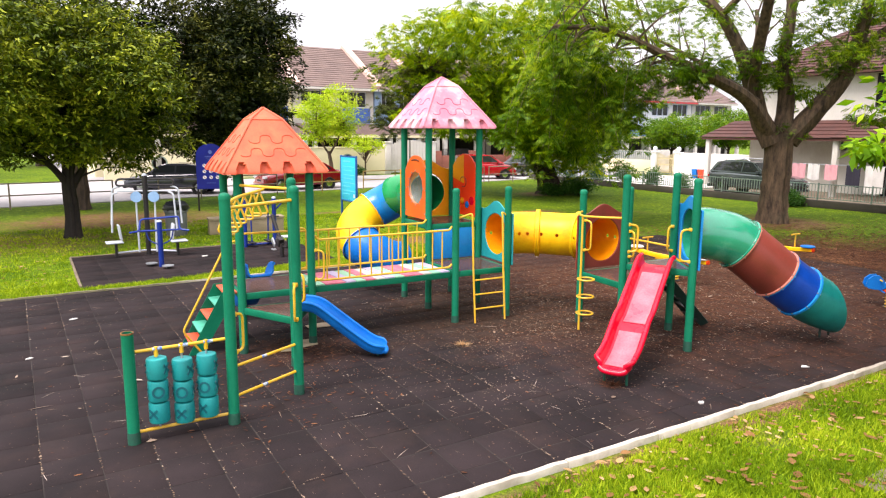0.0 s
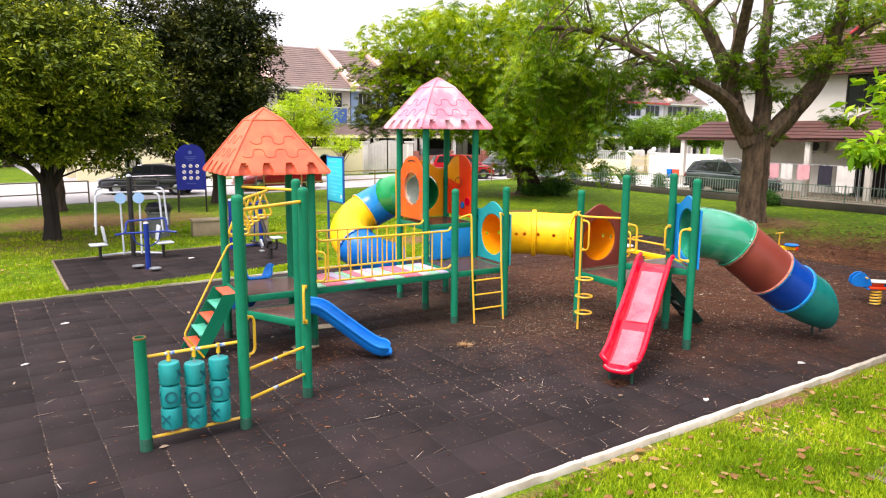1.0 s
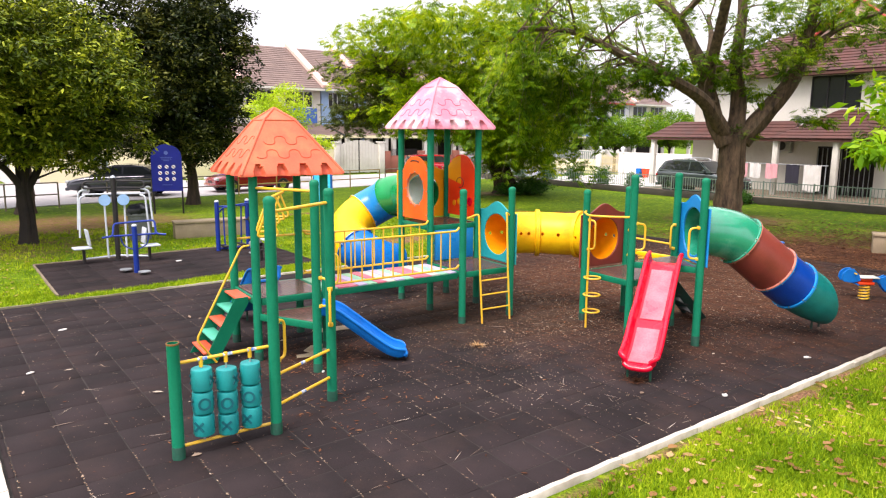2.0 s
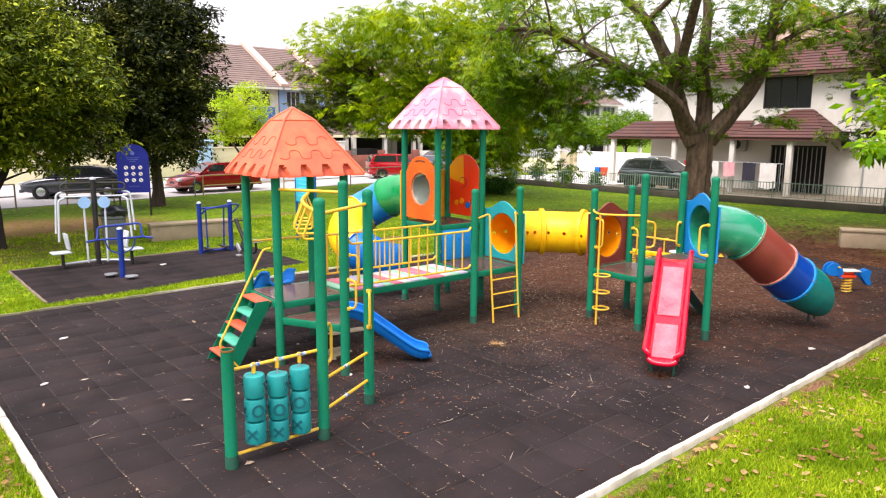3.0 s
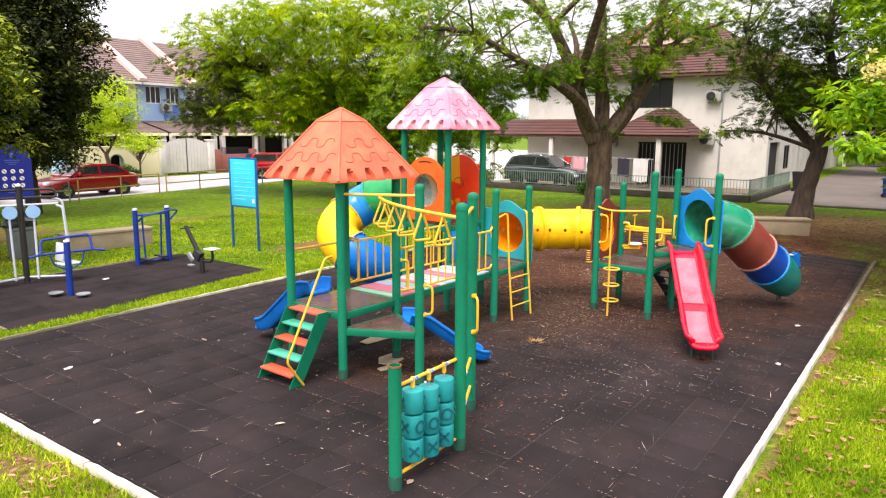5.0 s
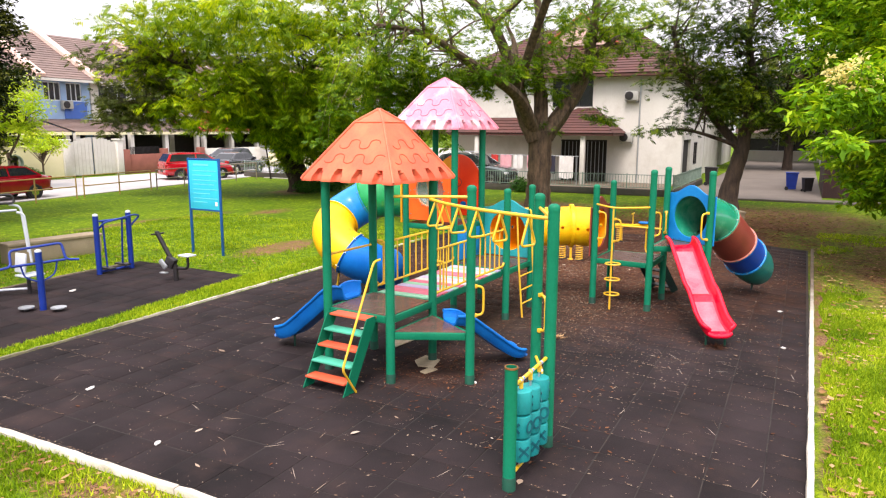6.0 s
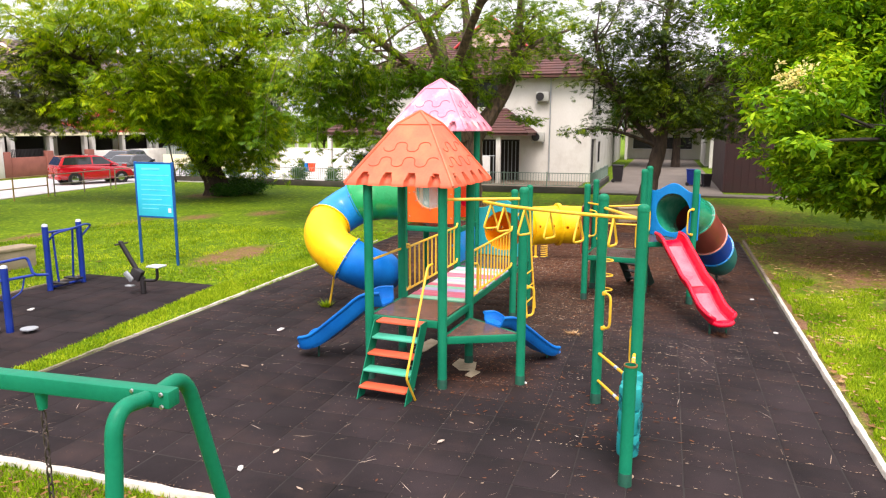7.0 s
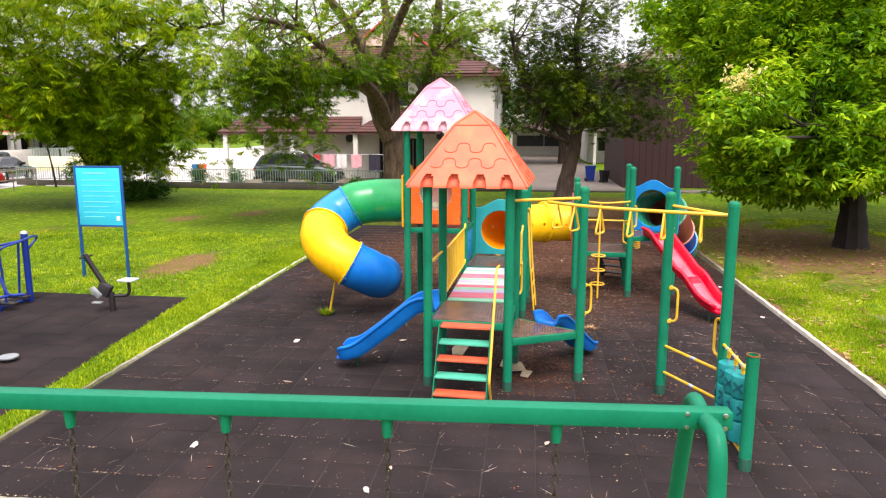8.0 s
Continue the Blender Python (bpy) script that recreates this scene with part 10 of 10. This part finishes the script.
scatter("twig_litter", "thin dry twigs on the rubber floor", "litter", 420, (-0.5, 10.3, 4.68, 14.1), 0.16, 0.025, LITTER, 6, curl=0.05)
scatter("leaf_mulch", "brown leaf mulch on bare earth", "litter", 21000, (8.0, 26.0, 1.5, 16.0), 0.10, 0.32, MULCH, 7, z=0.0, keep=lambda x, y: 0.0 if (x < 16.5 and 4.4 < y < 14.3) else math.exp(-(((x - 17.5) / 5.5) ** 2 + ((y - 8.5) / 5) ** 2)))


def grass(n, area, h, seed, keep=None, fade=(0.0, 0.0)):
    rng = np.random.default_rng(seed)
    x, y = rng.uniform(area[0], area[1], n), rng.uniform(area[2], area[3], n)
    # most blades stand in tufts
    tx, ty = rng.uniform(area[0], area[1], n // 14), rng.uniform(area[2], area[3], n // 14)
    pick = rng.integers(0, n // 14, n)
    tuft = rng.random(n) < 0.65
    x = np.where(tuft, tx[pick] + rng.normal(size=n) * 0.022, x)
    y = np.where(tuft, ty[pick] + rng.normal(size=n) * 0.022, y)
    ok = np.ones(n, bool)
    if keep is not None:
        ok = keep(x, y)
    # thins out towards the far edges of the patch
    for v, lo, f in ((x, area[0], fade[0]), (y, area[2], fade[1])):
        if f:
            ok &= rng.random(n) < np.clip((v - lo) / f, 0, 1)
    patch = np.sin(x * 1.7 + 1.3 * np.sin(y * 0.9)) * np.sin(y * 2.1 + np.sin(x * 0.7)) + 0.5 * np.sin(x * 5.1) * np.sin(y * 4.3)
    ok &= rng.random(n) < 0.62 + 0.42 * patch
    x, y = x[ok], y[ok]
    n = len(x)
    a = rng.uniform(0, 2 * math.pi, n)
    H = h * (0.5 + rng.random(n))
    lean = rng.normal(size=(n, 2)) * 0.5
    w = 0.005 + 0.009 * rng.random(n) ** 2
    v = np.empty((n, 3, 3))
    for k, s in enumerate((-1, 1)):
        v[:, k, 0], v[:, k, 1], v[:, k, 2] = x + np.cos(a) * w * s, y + np.sin(a) * w * s, -0.012 + lay(x, y)
    v[:, 2, 0], v[:, 2, 1], v[:, 2, 2] = x + lean[:, 0] * H, y + lean[:, 1] * H, H + lay(x, y)
    ob = new("grass", arrays("grass", v.reshape(-1, 3), np.arange(n * 3).reshape(-1, 3), GRASS))
    return tagged(ob, "short bright green lawn grass", "grass", kind="stuff")


south = lambda x, y: y < 4.53 - 0.0082 * x - 0.12 * np.abs(np.sin(x * 2.3) * np.sin(x * 0.9 + 1.0))
earth = lambda x, y: np.hypot((x - 14.0) / 5.6, (y - 1.2) / 4.2) > 0.85 + 0.2 * np.sin(x * 2.3 + y) * np.sin(y * 1.9)
grass(310000, (0.9, 11.0, -1.0, 4.6), 0.045, 1, lambda x, y: south(x, y) & earth(x, y), (1.0, 0.9))
grass(60000, (11.0, 20.0, -2.0, 4.6), 0.05, 2, lambda x, y: south(x, y) & earth(x, y))
grass(130000, (-4.6, -0.62, 5.2, 14.0), 0.045, 3, None, (0.8, 0.8))
grass(60000, (-3.0, 12.6, 14.28, 15.2), 0.035, 4, lambda x, y: (x < 0.9) | (x > 6.5) | (y < 14.66 + 0.1 * (x - 0.97)))
grass(110000, (-3.0, 14.0, 14.3, 24.0), 0.045, 5, lambda x, y: ((x < 0.9) | (x > 6.5) | (y > 18.5)) & (np.hypot((x - 9.6) / 1.6, (y - 16.9) / 0.62) > 0.9 + 0.25 * np.sin(x * 3.1) * np.sin(y * 5.0 + x)))


def weed(x, y, n, h, r, material, label, seed):
    """A tuft of thin blades growing out of a tile joint."""
    rng = np.random.default_rng(seed)
    a, d = rng.uniform(0, 2 * math.pi, n), r * rng.random(n)
    bx, by = d * np.cos(a) * 0.6, d * np.sin(a) * 0.6
    H = h * (0.4 + 0.8 * rng.random(n))
    w = 0.003 + 0.004 * rng.random(n)
    v = np.empty((n, 3, 3))
    for k, q in enumerate((-1, 1)):
        v[:, k, 0], v[:, k, 1], v[:, k, 2] = bx - np.sin(a) * w * q, by + np.cos(a) * w * q, -0.004
    v[:, 2, 0], v[:, 2, 1], v[:, 2, 2] = bx + np.cos(a) * (d + 0.5 * H), by + np.sin(a) * (d + 0.5 * H), H
    ob = new("weed_tuft", arrays("weed_tuft", v.reshape(-1, 3), np.arange(n * 3).reshape(-1, 3), material))
    ob.location = (x, y, lay(x, y))
    return tagged(ob, label, "weed", kind="stuff")


weed(5.56, 12.33, 300, 0.11, 0.10, GRASS, "green weed tuft in the tiles under the tube", 31)
weed(5.27, 7.98, 160, 0.03, 0.11, DRYLEAF, "flattened dry straw tuft on the rubber floor", 33)
weed(6.05, 5.83, 220, 0.025, 0.14, MULCH, "trodden dry grass at the slide's foot", 34)
